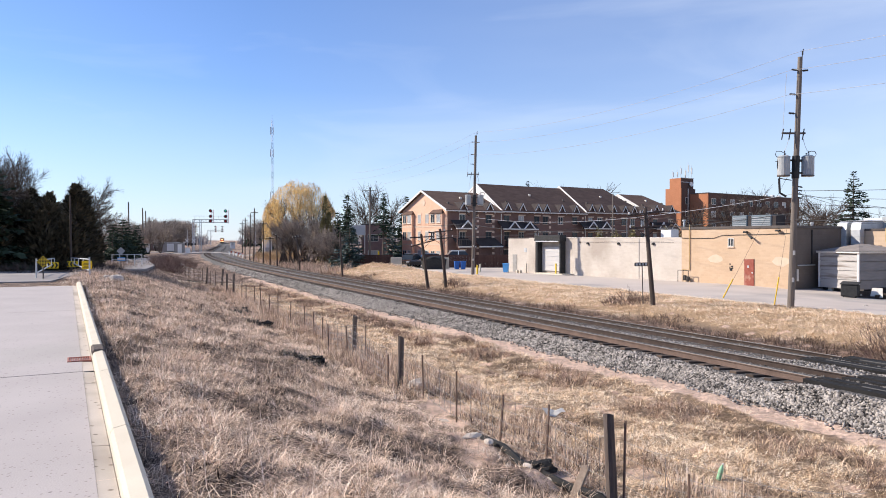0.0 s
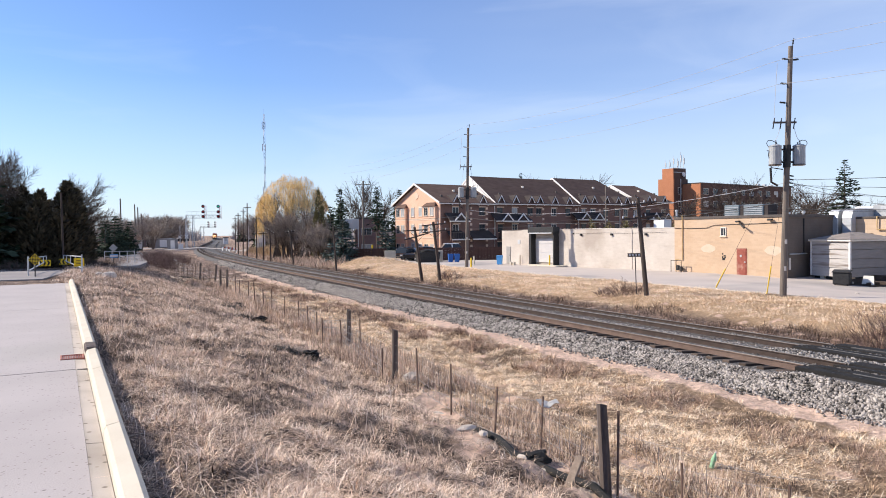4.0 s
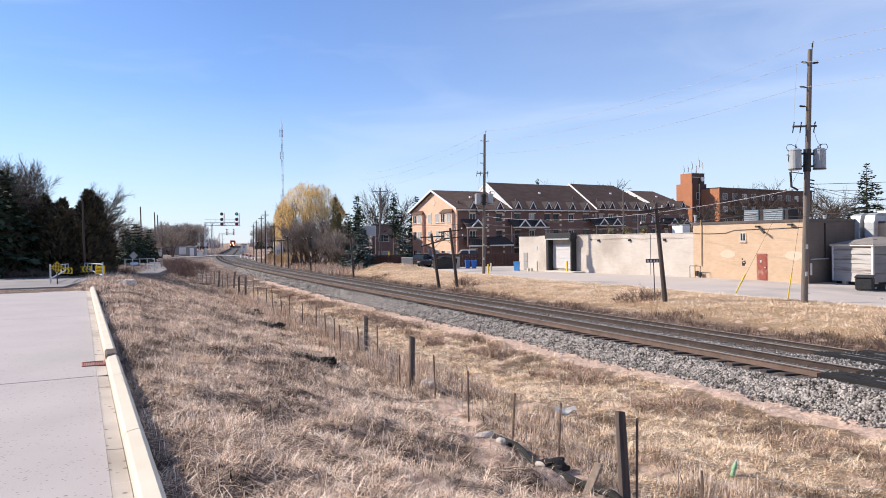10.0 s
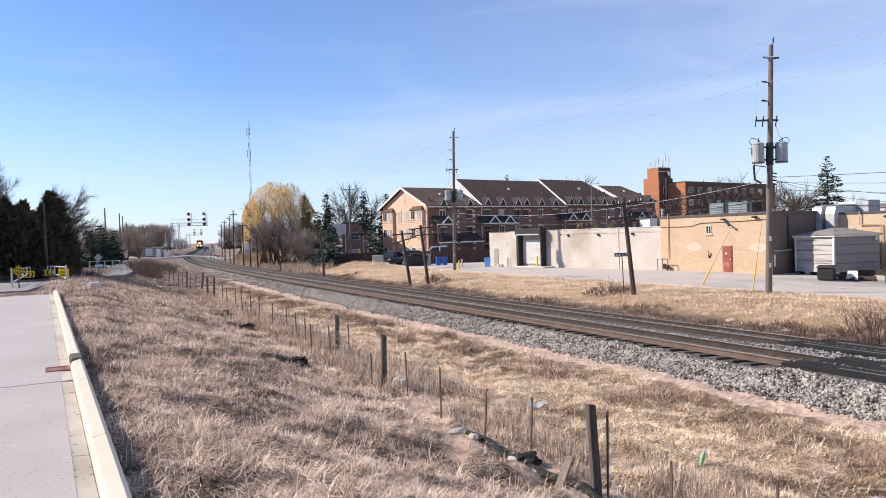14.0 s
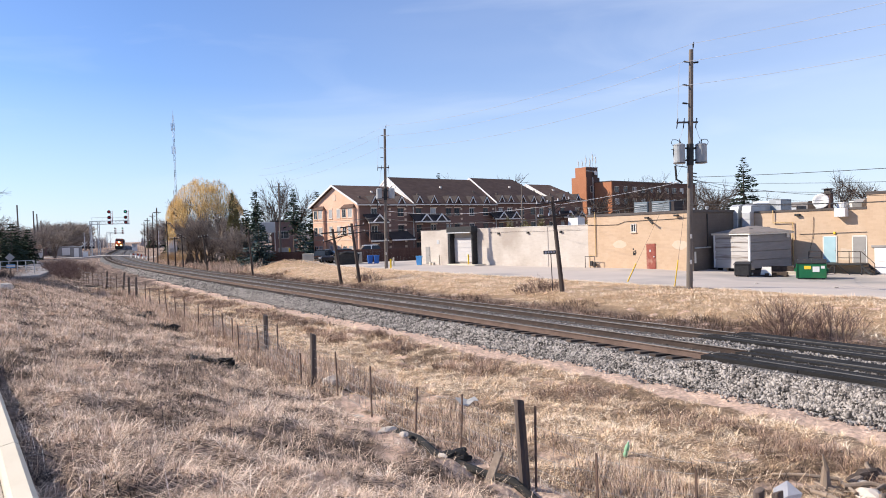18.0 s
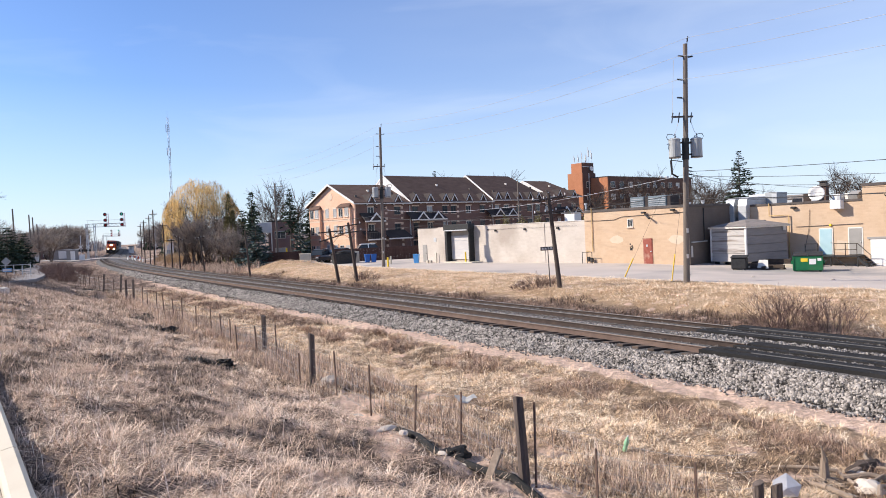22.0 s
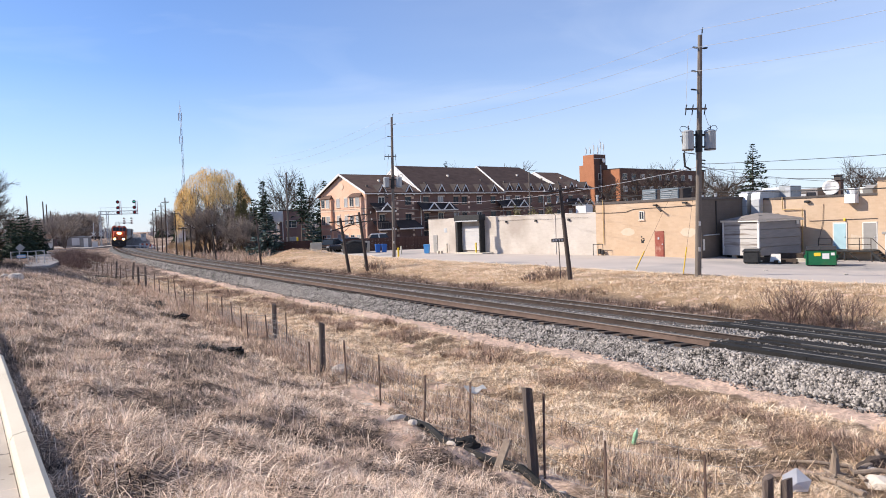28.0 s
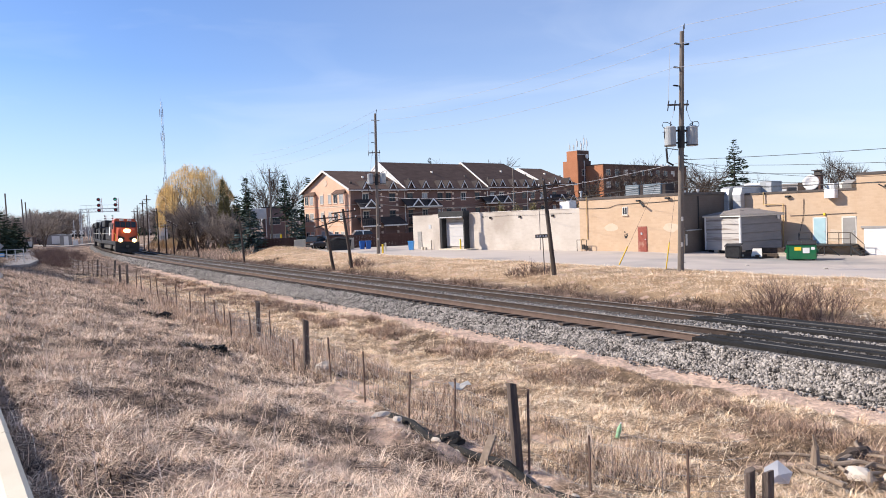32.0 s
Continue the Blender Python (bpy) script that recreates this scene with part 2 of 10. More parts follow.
    l.new(hum.outputs["Fac"], hs.inputs[0])
    l.new(h.outputs[0], hs.inputs[2])
    bp = n.new("ShaderNodeBump")
    bp.inputs["Strength"].default_value, bp.inputs["Distance"].default_value = 1.0, 0.055
    l.new(hs.outputs[0], bp.inputs["Height"])
    l.new(bp.outputs["Normal"], p.inputs["Normal"])
    return m


SOIL = thatch("dry_soil_and_thatch", (0.028, 0.019, 0.015), (0.17, 0.113, 0.083), (0.96, 0.71, 0.535), (0.98, 0.72, 0.46), (0.84, 0.61, 0.48), 0.62, -0.015)
STRAW = mat("dead_grass", (0.13, 0.088, 0.066), (0.98, 0.765, 0.60), 0.8, 0.8, 0.0, fine=3, island=0.6)


def sward_mat(name, tones):
    """Dead stems: each clump has its tone, each stem its own shift of it."""
    m = bpy.data.materials.new(name)
    m.use_nodes = True
    n, l = m.node_tree.nodes, m.node_tree.links
    p = n["Principled BSDF"]
    at, geo, add, ramp = n.new("ShaderNodeAttribute"), n.new("ShaderNodeNewGeometry"), n.new("ShaderNodeMath"), n.new("ShaderNodeValToRGB")
    at.attribute_name = "tone"
    add.operation = "MULTIPLY_ADD"
    add.inputs[1].default_value = 0.34
    l.new(geo.outputs["Random Per Island"], add.inputs[0])
    l.new(at.outputs["Fac"], add.inputs[2])
    el = ramp.color_ramp.elements
    while len(el) < len(tones):
        el.new(0.5)
    for k, c in enumerate(tones):
        el[k].position = 0.12 + 0.98 * k / (len(tones) - 1)
        el[k].color = (*c, 1)
    l.new(add.outputs[0], ramp.inputs["Fac"])
    l.new(ramp.outputs["Color"], p.inputs["Base Color"])
    p.inputs["Roughness"].default_value = 0.8
    p.inputs["Specular IOR Level"].default_value = 0.25
    return m


PINKSWARD = sward_mat("pinkish_dead_grass", ((0.035, 0.024, 0.018), (0.17, 0.115, 0.085), (0.50, 0.36, 0.265), (0.92, 0.70, 0.54), (0.98, 0.83, 0.69)))
GOLDSWARD = sward_mat("golden_dead_sward", ((0.06, 0.038, 0.025), (0.27, 0.175, 0.11), (0.62, 0.43, 0.27), (0.92, 0.69, 0.46), (0.98, 0.84, 0.66)))
REDSWARD = sward_mat("red_brown_dead_weeds", ((0.045, 0.03, 0.023), (0.17, 0.11, 0.08), (0.38, 0.255, 0.185), (0.66, 0.47, 0.35), (0.90, 0.70, 0.55)))
FARSTALK = mat("brown_far_and_kerb_shade_grass", (0.05, 0.034, 0.027), (0.46, 0.335, 0.26), 0.5, 0.85, 0.0, fine=3, island=0.6)
# distance haze is put into this pale wood colour
FARWOOD = mat("haze_paled_bare_woods", (0.20, 0.175, 0.165), (0.36, 0.32, 0.305), 0.02, 0.95, 0.0, fine=0.2, island=0.5)
THICKET = mat("brown_thicket_twigs", (0.16, 0.128, 0.108), (0.44, 0.365, 0.305), 2, 0.9, 0.0, island=0.5)
DARKMAT = mat("rotted_black_grass", (0.02, 0.02, 0.02), (0.09, 0.08, 0.07), 4, 0.7, 0.6, fine=40, island=0.4)
CONCRETE = mat("worn_concrete_road", (0.365, 0.328, 0.315), (0.457, 0.415, 0.398), 0.6, 0.9, 0.25, fine=60, dirt=(0.365, 0.340, 0.315), dirt_at=0.63)
KERB = mat("pale_kerb_concrete", (0.498, 0.440, 0.349), (0.614, 0.556, 0.457), 1.5, 0.9, 0.25, fine=70, dirt=(0.390, 0.349, 0.282), dirt_at=0.68)
GUTTER = mat("stained_gutter_concrete", (0.432, 0.382, 0.332), (0.564, 0.506, 0.448), 1.2, 0.9, 0.3, fine=70, dirt=(0.315, 0.274, 0.232), dirt_at=0.6)


def pit(m, size, colour, share, reach=0.14):
    """Small dark pits and stones that show in a worn cast surface."""
    n, l = m.node_tree.nodes, m.node_tree.links
    p = n["Principled BSDF"]
    co, vo, pick, dot = n.new("ShaderNodeTexCoord"), n.new("ShaderNodeTexVoronoi"), n.new("ShaderNodeMath"), n.new("ShaderNodeMapRange")
    vo.inputs["Scale"].default_value = 1.0 / size
    l.new(co.outputs["Object"], vo.inputs["Vector"])
    sep = n.new("ShaderNodeSeparateColor")
    l.new(vo.outputs["Color"], sep.inputs[0])
    pick.operation = "LESS_THAN"
    pick.inputs[1].default_value = share
    l.new(sep.outputs[0], pick.inputs[0])
    dot.inputs["From Min"].default_value, dot.inputs["From Max"].default_value = reach * 1.6, reach
    l.new(vo.outputs["Distance"], dot.inputs["Value"])
    both, mix = n.new("ShaderNodeMath"), n.new("ShaderNodeMixRGB")
    both.operation = "MULTIPLY"
    l.new(pick.outputs[0], both.inputs[0])
    l.new(dot.outputs["Result"], both.inputs[1])
    l.new(both.outputs[0], mix.inputs[0])
    src = p.inputs["Base Color"].links[0].from_socket
    l.new(src, mix.inputs[1])
    mix.inputs[2].default_value = (*colour, 1)
    l.new(mix.outputs[0], p.inputs["Base Color"])


pit(CONCRETE, 0.035, (0.27, 0.24, 0.225), 0.22, 0.22)
pit(CONCRETE, 0.13, (0.20, 0.175, 0.165), 0.10, 0.1)
pit(GUTTER, 0.09, (0.20, 0.17, 0.14), 0.3, 0.2)
TAR = mat("tar_joint", (0.03, 0.03, 0.03), (0.07, 0.065, 0.06), 8, 0.7, 0.2)
ASPHALT = mat("sun_bleached_asphalt", (0.42, 0.365, 0.325), (0.53, 0.465, 0.415), 0.25, 0.95, 0.3, fine=40, dirt=(0.257, 0.249, 0.241), dirt_at=0.62)
OLDROAD = mat("old_grey_asphalt", (0.21, 0.192, 0.188), (0.30, 0.278, 0.27), 0.4, 0.95, 0.3, fine=30, dirt=(0.373, 0.332, 0.290), dirt_at=0.6)


def gravel(name, dark, light, size):
    """Packed broken stone: every cell its own tone, with deep joints."""
    m = bpy.data.materials.new(name)
    m.use_nodes = True
    n, l = m.node_tree.nodes, m.node_tree.links
    p = n["Principled BSDF"]
    co, vo = n.new("ShaderNodeTexCoord"), n.new("ShaderNodeTexVoronoi")
    vo.inputs["Scale"].default_value = 1.0 / size
    l.new(co.outputs["Object"], vo.inputs["Vector"])
    ed = n.new("ShaderNodeMapRange")
    ed.inputs["From Min"].default_value, ed.inputs["From Max"].default_value = 0.75, 0.35
    l.new(vo.outputs["Distance"], ed.inputs["Value"])
    mix, sh = n.new("ShaderNodeMixRGB"), n.new("ShaderNodeMixRGB")
    mix.inputs[1].default_value, mix.inputs[2].default_value = (*dark, 1), (*light, 1)
    l.new(vo.outputs["Color"], mix.inputs[0])
    sh.inputs[1].default_value = (*(c * 0.35 for c in dark), 1)
    l.new(ed.outputs["Result"], sh.inputs[0])
    l.new(mix.outputs[0], sh.inputs[2])
    l.new(sh.outputs[0], p.inputs["Base Color"])
    p.inputs["Roughness"].default_value = 0.9
    bp = n.new("ShaderNodeBump")
    bp.invert = True
    bp.inputs["Strength"].default_value, bp.inputs["Distance"].default_value = 0.8, 0.02
    l.new(vo.outputs["Distance"], bp.inputs["Height"])
    l.new(bp.outputs["Normal"], p.inputs["Normal"])
    return m


BED = gravel("packed_ballast", (0.04, 0.036, 0.033), (0.27, 0.25, 0.23), 0.055)
DARKSTONE = mat("oily_dark_ballast", (0.04, 0.036, 0.033), (0.22, 0.20, 0.185), 3, 0.8, 0.2, fine=30, island=0.5)
STONE = mat("crushed_grey_ballast", (0.03, 0.027, 0.025), (0.44, 0.40, 0.365), 3, 0.85, 0.2, fine=30, island=0.55)
TIE = mat("creosoted_timber_tie", (0.035, 0.026, 0.021), (0.12, 0.088, 0.068), 3, 0.85, 0.5, fine=60, per=0.3)
RUST = mat("rusted_rail_steel", (0.03, 0.021, 0.018), (0.075, 0.052, 0.042), 3, 0.8, 0.2, fine=50)
RUSTPALE = mat("dusty_rusted_rail", (0.09, 0.06, 0.048), (0.18, 0.125, 0.1), 3, 0.8, 0.2, fine=50)
DARKSTEEL = mat("greased_dark_rail", (0.025, 0.024, 0.024), (0.07, 0.065, 0.06), 3, 0.45, 0.1, spec=0.5)
RAILHEAD = mat("polished_rail_head", (0.15, 0.135, 0.125), (0.24, 0.22, 0.20), 2, 0.55, 0.05, metal=0.3)
DARKHEAD = mat("dusty_dark_rail_head", (0.06, 0.056, 0.052), (0.12, 0.112, 0.105), 2, 0.6, 0.05)
RUBBER = mat("black_rubber_crossing_panel", (0.012, 0.0115, 0.0115), (0.036, 0.034, 0.033), 2, 0.85, 0.2, fine=30, spec=0.12)
POLE = mat("weathered_utility_pole", (0.1, 0.082, 0.07), (0.235, 0.2, 0.172), 1.2, 0.9, 0.5, fine=30, stretch=(4, 4, 0.35))
DARKPOLE = mat("tarred_dark_pole", (0.035, 0.028, 0.025), (0.12, 0.09, 0.075), 1.2, 0.9, 0.5, fine=30, stretch=(4, 4, 0.35))
POST = mat("grey_split_fence_post", (0.045, 0.034, 0.03), (0.19, 0.15, 0.13), 2.5, 0.9, 0.8, fine=30, stretch=(5, 5, 0.5))
TPOST = mat("rusty_steel_stake", (0.07, 0.045, 0.035), (0.20, 0.13, 0.10), 5, 0.8, 0.2)
WIRE = mat("galvanised_fence_wire", (0.25, 0.23, 0.21), (0.5, 0.47, 0.44), 5, 0.5, 0.0, metal=0.4)
CABLE = mat("black_cable", (0.03, 0.03, 0.032), (0.07, 0.07, 0.07), 2, 0.6, 0.0)
GREYCABLE = mat("bare_aluminium_cable", (0.35, 0.36, 0.38), (0.5, 0.5, 0.52), 2, 0.5, 0.0)
GALV = mat("galvanised_grey_steel", (0.40, 0.41, 0.42), (0.58, 0.59, 0.60), 2, 0.5, 0.1, metal=0.3)
ACGREY = mat("blue_grey_unit_casing", (0.10, 0.13, 0.15), (0.19, 0.225, 0.25), 2, 0.45, 0.05)
TANK = mat("light_grey_transformer_paint", (0.3, 0.315, 0.32), (0.4, 0.415, 0.42), 2, 0.5, 0.05)
BLACK = mat("black_fittings", (0.015, 0.015, 0.016), (0.04, 0.04, 0.04), 5, 0.6, 0.05)
PORCELAIN = mat("brown_porcelain", (0.05, 0.035, 0.03), (0.1, 0.07, 0.06), 5, 0.3, 0.0, spec=0.5)
WHITEWALL = masonry("off_white_painted_block", (0.47, 0.415, 0.36), (0.60, 0.545, 0.485), (0.97, 0.97, 0.97), 0.4, 0.2, (0.40, 0.345, 0.295))
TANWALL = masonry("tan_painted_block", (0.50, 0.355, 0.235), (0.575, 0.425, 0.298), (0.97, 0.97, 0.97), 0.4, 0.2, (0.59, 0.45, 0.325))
PATCH = mat("pale_paint_patch", (0.548, 0.432, 0.315), (0.614, 0.498, 0.382), 3, 0.9, 0.1)
# end and rear walls: their shade is put into this darker block colour
SHADEBLOCK = masonry("grey_brown_block_with_shade", (0.13, 0.105, 0.088), (0.18, 0.148, 0.125), (0.9, 0.9, 0.9), 0.4, 0.2)
FLASH = mat("dark_roof_flashing", (0.06, 0.05, 0.045), (0.12, 0.10, 0.09), 2, 0.6, 0.1)
ROOFTAR = mat("grey_flat_roof", (0.16, 0.15, 0.14), (0.24, 0.22, 0.21), 0.5, 0.9, 0.3)
# apartment brick twice: sunlight on the gable, shade on the front, put into colour
SUNLITBRICK = masonry("salmon_brick_paled_for_sun", (0.699, 0.432, 0.304), (0.791, 0.534, 0.396), (0.9, 0.85, 0.8), 0.22, 0.075)
SHADEBROWNBRICK = masonry("brown_brick_with_shade", (0.165, 0.10, 0.084), (0.235, 0.145, 0.12), (0.85, 0.8, 0.78), 0.22, 0.075)
BAND = mat("beige_brick_band", (0.60, 0.45, 0.34), (0.70, 0.55, 0.43), 2, 0.9, 0.1)
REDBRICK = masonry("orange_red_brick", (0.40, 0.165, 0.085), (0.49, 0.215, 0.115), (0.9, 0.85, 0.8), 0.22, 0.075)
# tower faces away from the sun: shade is put into this darker brick
SHADE_DARKBRICK = masonry("dark_brick_with_shade", (0.085, 0.052, 0.044), (0.13, 0.08, 0.066), (0.85, 0.8, 0.78), 0.22, 0.075)
SHINGLE = mat("brown_asphalt_shingle", (0.085, 0.05, 0.038), (0.155, 0.10, 0.078), 0.7, 0.95, 0.5, fine=9, stretch=(1, 1, 3))
DARKSHINGLE = mat("near_black_shingle", (0.035, 0.028, 0.028), (0.07, 0.058, 0.055), 0.7, 0.95, 0.5, fine=9)
GREYSHINGLE = mat("grey_brown_shingle", (0.19, 0.165, 0.15), (0.30, 0.265, 0.24), 1.5, 0.95, 0.5, fine=14)
WHITEPAINT = mat("white_paint", (0.662, 0.644, 0.626), (0.754, 0.736, 0.718), 2, 0.6, 0.05)
CREAM = mat("cream_window_frame", (0.62, 0.58, 0.52), (0.74, 0.70, 0.64), 2, 0.6, 0.05)
GLASS = mat("dark_window_glass", (0.02, 0.025, 0.03), (0.05, 0.06, 0.07), 0.6, 0.12, 0.0, spec=0.35)
BLIND = mat("window_with_pale_blind", (0.30, 0.31, 0.32), (0.48, 0.48, 0.47), 0.8, 0.25, 0.0, spec=0.5)
# grey for cabins; on the hut's right face it holds the shade too
SIDING = mat("grey_siding_with_shade", (0.21, 0.2, 0.2), (0.29, 0.275, 0.27), 1.2, 0.8, 0.15, stretch=(1, 1, 6))
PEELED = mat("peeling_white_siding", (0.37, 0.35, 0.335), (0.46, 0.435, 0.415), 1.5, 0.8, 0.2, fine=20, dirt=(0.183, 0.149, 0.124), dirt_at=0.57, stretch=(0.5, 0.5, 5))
REDDOOR = mat("faded_red_door_paint", (0.22, 0.05, 0.034), (0.32, 0.10, 0.07), 3, 0.7, 0.1, fine=15, dirt=(0.45, 0.28, 0.21), dirt_at=0.6)
BLUEDOOR = mat("pale_blue_door_paint", (0.33, 0.50, 0.55), (0.42, 0.58, 0.62), 2, 0.6, 0.05)
GREYDOOR = mat("grey_metal_door", (0.26, 0.25, 0.23), (0.34, 0.32, 0.30), 2, 0.6, 0.05)
DOCKGREY = mat("grey_overhead_door", (0.46, 0.44, 0.43), (0.56, 0.54, 0.53), 1, 0.6, 0.1, stretch=(1, 1, 4))
YELLOW = mat("yellow_safety_paint", (0.75, 0.50, 0.03), (0.85, 0.60, 0.06), 3, 0.6, 0.05, fine=20)
OCHRE = mat("ochre_pipe_paint", (0.50, 0.34, 0.15), (0.60, 0.43, 0.21), 3, 0.7, 0.05, fine=20)
SIGNYELLOW = mat("yellow_sign_sheet", (0.80, 0.52, 0.01), (0.86, 0.58, 0.02), 2, 0.45, 0.0)
SIGNBLACK = mat("black_sign_ink", (0.012, 0.012, 0.012), (0.03, 0.03, 0.03), 3, 0.5, 0.0)
SIGNBACK = mat("aluminium_sign_back", (0.34, 0.35, 0.36), (0.46, 0.47, 0.48), 2, 0.5, 0.0, metal=0.2)
BLUE = mat("blue_plastic", (0.015, 0.085, 0.33), (0.03, 0.13, 0.42), 3, 0.5, 0.05)
LIGHTBLUE = mat("light_blue_plastic", (0.08, 0.32, 0.70), (0.12, 0.40, 0.78), 3, 0.5, 0.05)
GREEN = mat("green_dumpster_paint", (0.008, 0.10, 0.04), (0.015, 0.15, 0.06), 2, 0.5, 0.1, fine=20, dirt=(0.05, 0.12, 0.05), dirt_at=0.66)
BROWNFENCE = mat("dark_brown_fence_board", (0.045, 0.024, 0.02), (0.10, 0.055, 0.045), 2, 0.85, 0.3, fine=30, per=0.2)
LIMESTONE = mat("pale_rock", (0.42, 0.37, 0.32), (0.64, 0.57, 0.50), 2, 0.9, 0.8, fine=18)
BARK = mat("grey_brown_bark", (0.055, 0.042, 0.034), (0.16, 0.124, 0.1), 2, 0.9, 0.6, fine=20, stretch=(3, 3, 0.6))
TWIG = mat("bare_twigs", (0.04, 0.03, 0.025), (0.125, 0.095, 0.078), 2, 0.9, 0.0, island=0.4)
BUSHTWIG = mat("brown_bush_twigs", (0.075, 0.048, 0.04), (0.33, 0.215, 0.175), 2, 0.85, 0.0, island=0.5)
TANBRUSH = mat("tan_brush", (0.32, 0.22, 0.13), (0.58, 0.42, 0.25), 2, 0.85, 0.0, island=0.5)
WILLOWTWIG = mat("yellow_willow_twigs", (0.56, 0.36, 0.12), (0.93, 0.66, 0.29), 0.6, 0.8, 0.0, fine=3, island=0.45)
NEEDLE = mat("dark_spruce_needles", (0.012, 0.025, 0.014), (0.05, 0.075, 0.045), 1, 0.8, 0.0, fine=3, island=0.4)
BLUENEEDLE = mat("blue_green_spruce_needles", (0.03, 0.05, 0.045), (0.10, 0.14, 0.13), 1, 0.8, 0.0, fine=3, island=0.4)
CEDAR = mat("olive_cedar_foliage", (0.03, 0.027, 0.017), (0.12, 0.10, 0.062), 0.8, 0.85, 0.0, fine=3, island=0.45)
OLIVE = mat("light_olive_foliage", (0.11, 0.10, 0.045), (0.27, 0.23, 0.11), 0.8, 0.85, 0.0, fine=3, island=0.45)
CARWHITE = mat("white_car_paint", (0.72, 0.72, 0.72), (0.80, 0.80, 0.80), 1, 0.25, 0.0, spec=0.5)
CARBLACK = mat("black_car_paint", (0.012, 0.012, 0.014), (0.03, 0.03, 0.033), 1, 0.2, 0.0, spec=0.5)
TYRE = mat("tyre_rubber", (0.015, 0.015, 0.015), (0.03, 0.03, 0.03), 5, 0.85, 0.1)
TRAINRED = mat("orange_red_engine_paint", (0.42, 0.068, 0.026), (0.54, 0.10, 0.04), 0.6, 0.45, 0.05, fine=10)
TRAINBLACK = mat("sooty_black_engine_paint", (0.014, 0.013, 0.013), (0.04, 0.036, 0.034), 0.6, 0.55, 0.1, fine=10)
TRAINGREY = mat("grimy_grey_underframe", (0.05, 0.046, 0.043), (0.12, 0.11, 0.10), 1, 0.8, 0.2)
FREIGHT = mat("faded_freight_car_paint", (0.20, 0.17, 0.15), (0.30, 0.26, 0.23), 0.4, 0.7, 0.1, per=0.3)
HEADLIGHT = mat("lit_headlight_lens", (1.0, 0.60, 0.22), (1.0, 0.68, 0.30), 3, 0.3, 0.0, glow=9.0)
SIGNALRED = mat("lit_red_signal_lens", (0.45, 0.012, 0.03), (0.5, 0.02, 0.04), 3, 0.3, 0.0, glow=0.5)
SIGNALGREEN = mat("lit_green_signal_lens", (0.05, 0.75, 0.55), (0.06, 0.8, 0.6), 3, 0.3, 0.0, glow=0.8)
SIGNALPINK = mat("red_white_signal_ladder", (0.62, 0.30, 0.32), (0.75, 0.45, 0.46), 8, 0.6, 0.0)
WATER = mat("dark_ditch_water", (0.05, 0.045, 0.04), (0.09, 0.08, 0.07), 2, 0.05, 0.02, spec=0.6)
PIPE = mat("black_plastic_pipe", (0.010, 0.010, 0.010), (0.032, 0.030, 0.028), 4, 0.7, 0.5, fine=30, spec=0.2)
BOTTLE = mat("green_plastic_litter", (0.18, 0.42, 0.20), (0.40, 0.60, 0.42), 8, 0.3, 0.1, spec=0.5)
PAPER = mat("pale_plastic_sheet", (0.5, 0.5, 0.52), (0.66, 0.66, 0.68), 4, 0.4, 0.1)
LITTER = mat("weathered_paper_litter", (0.40, 0.38, 0.36), (0.62, 0.60, 0.56), 9, 0.8, 0.2, fine=40)
DRYWOOD = mat("splintered_dry_wood", (0.180, 0.135, 0.098), (0.345, 0.270, 0.210), 3, 0.9, 0.6, fine=30, stretch=(4, 4, 0.6))
RUSTGRATE = mat("red_rusted_grate", (0.26, 0.10, 0.075), (0.42, 0.19, 0.15), 6, 0.85, 0.3)
BRICKHOUSE = masonry("plum_brick", (0.20, 0.13, 0.12), (0.28, 0.19, 0.17), (0.85, 0.82, 0.8), 0.22, 0.075)
FARWALL = mat("far_grey_wall", (0.24, 0.23, 0.225), (0.33, 0.32, 0.31), 0.3, 0.9, 0.1)

# ---- mesh building ----


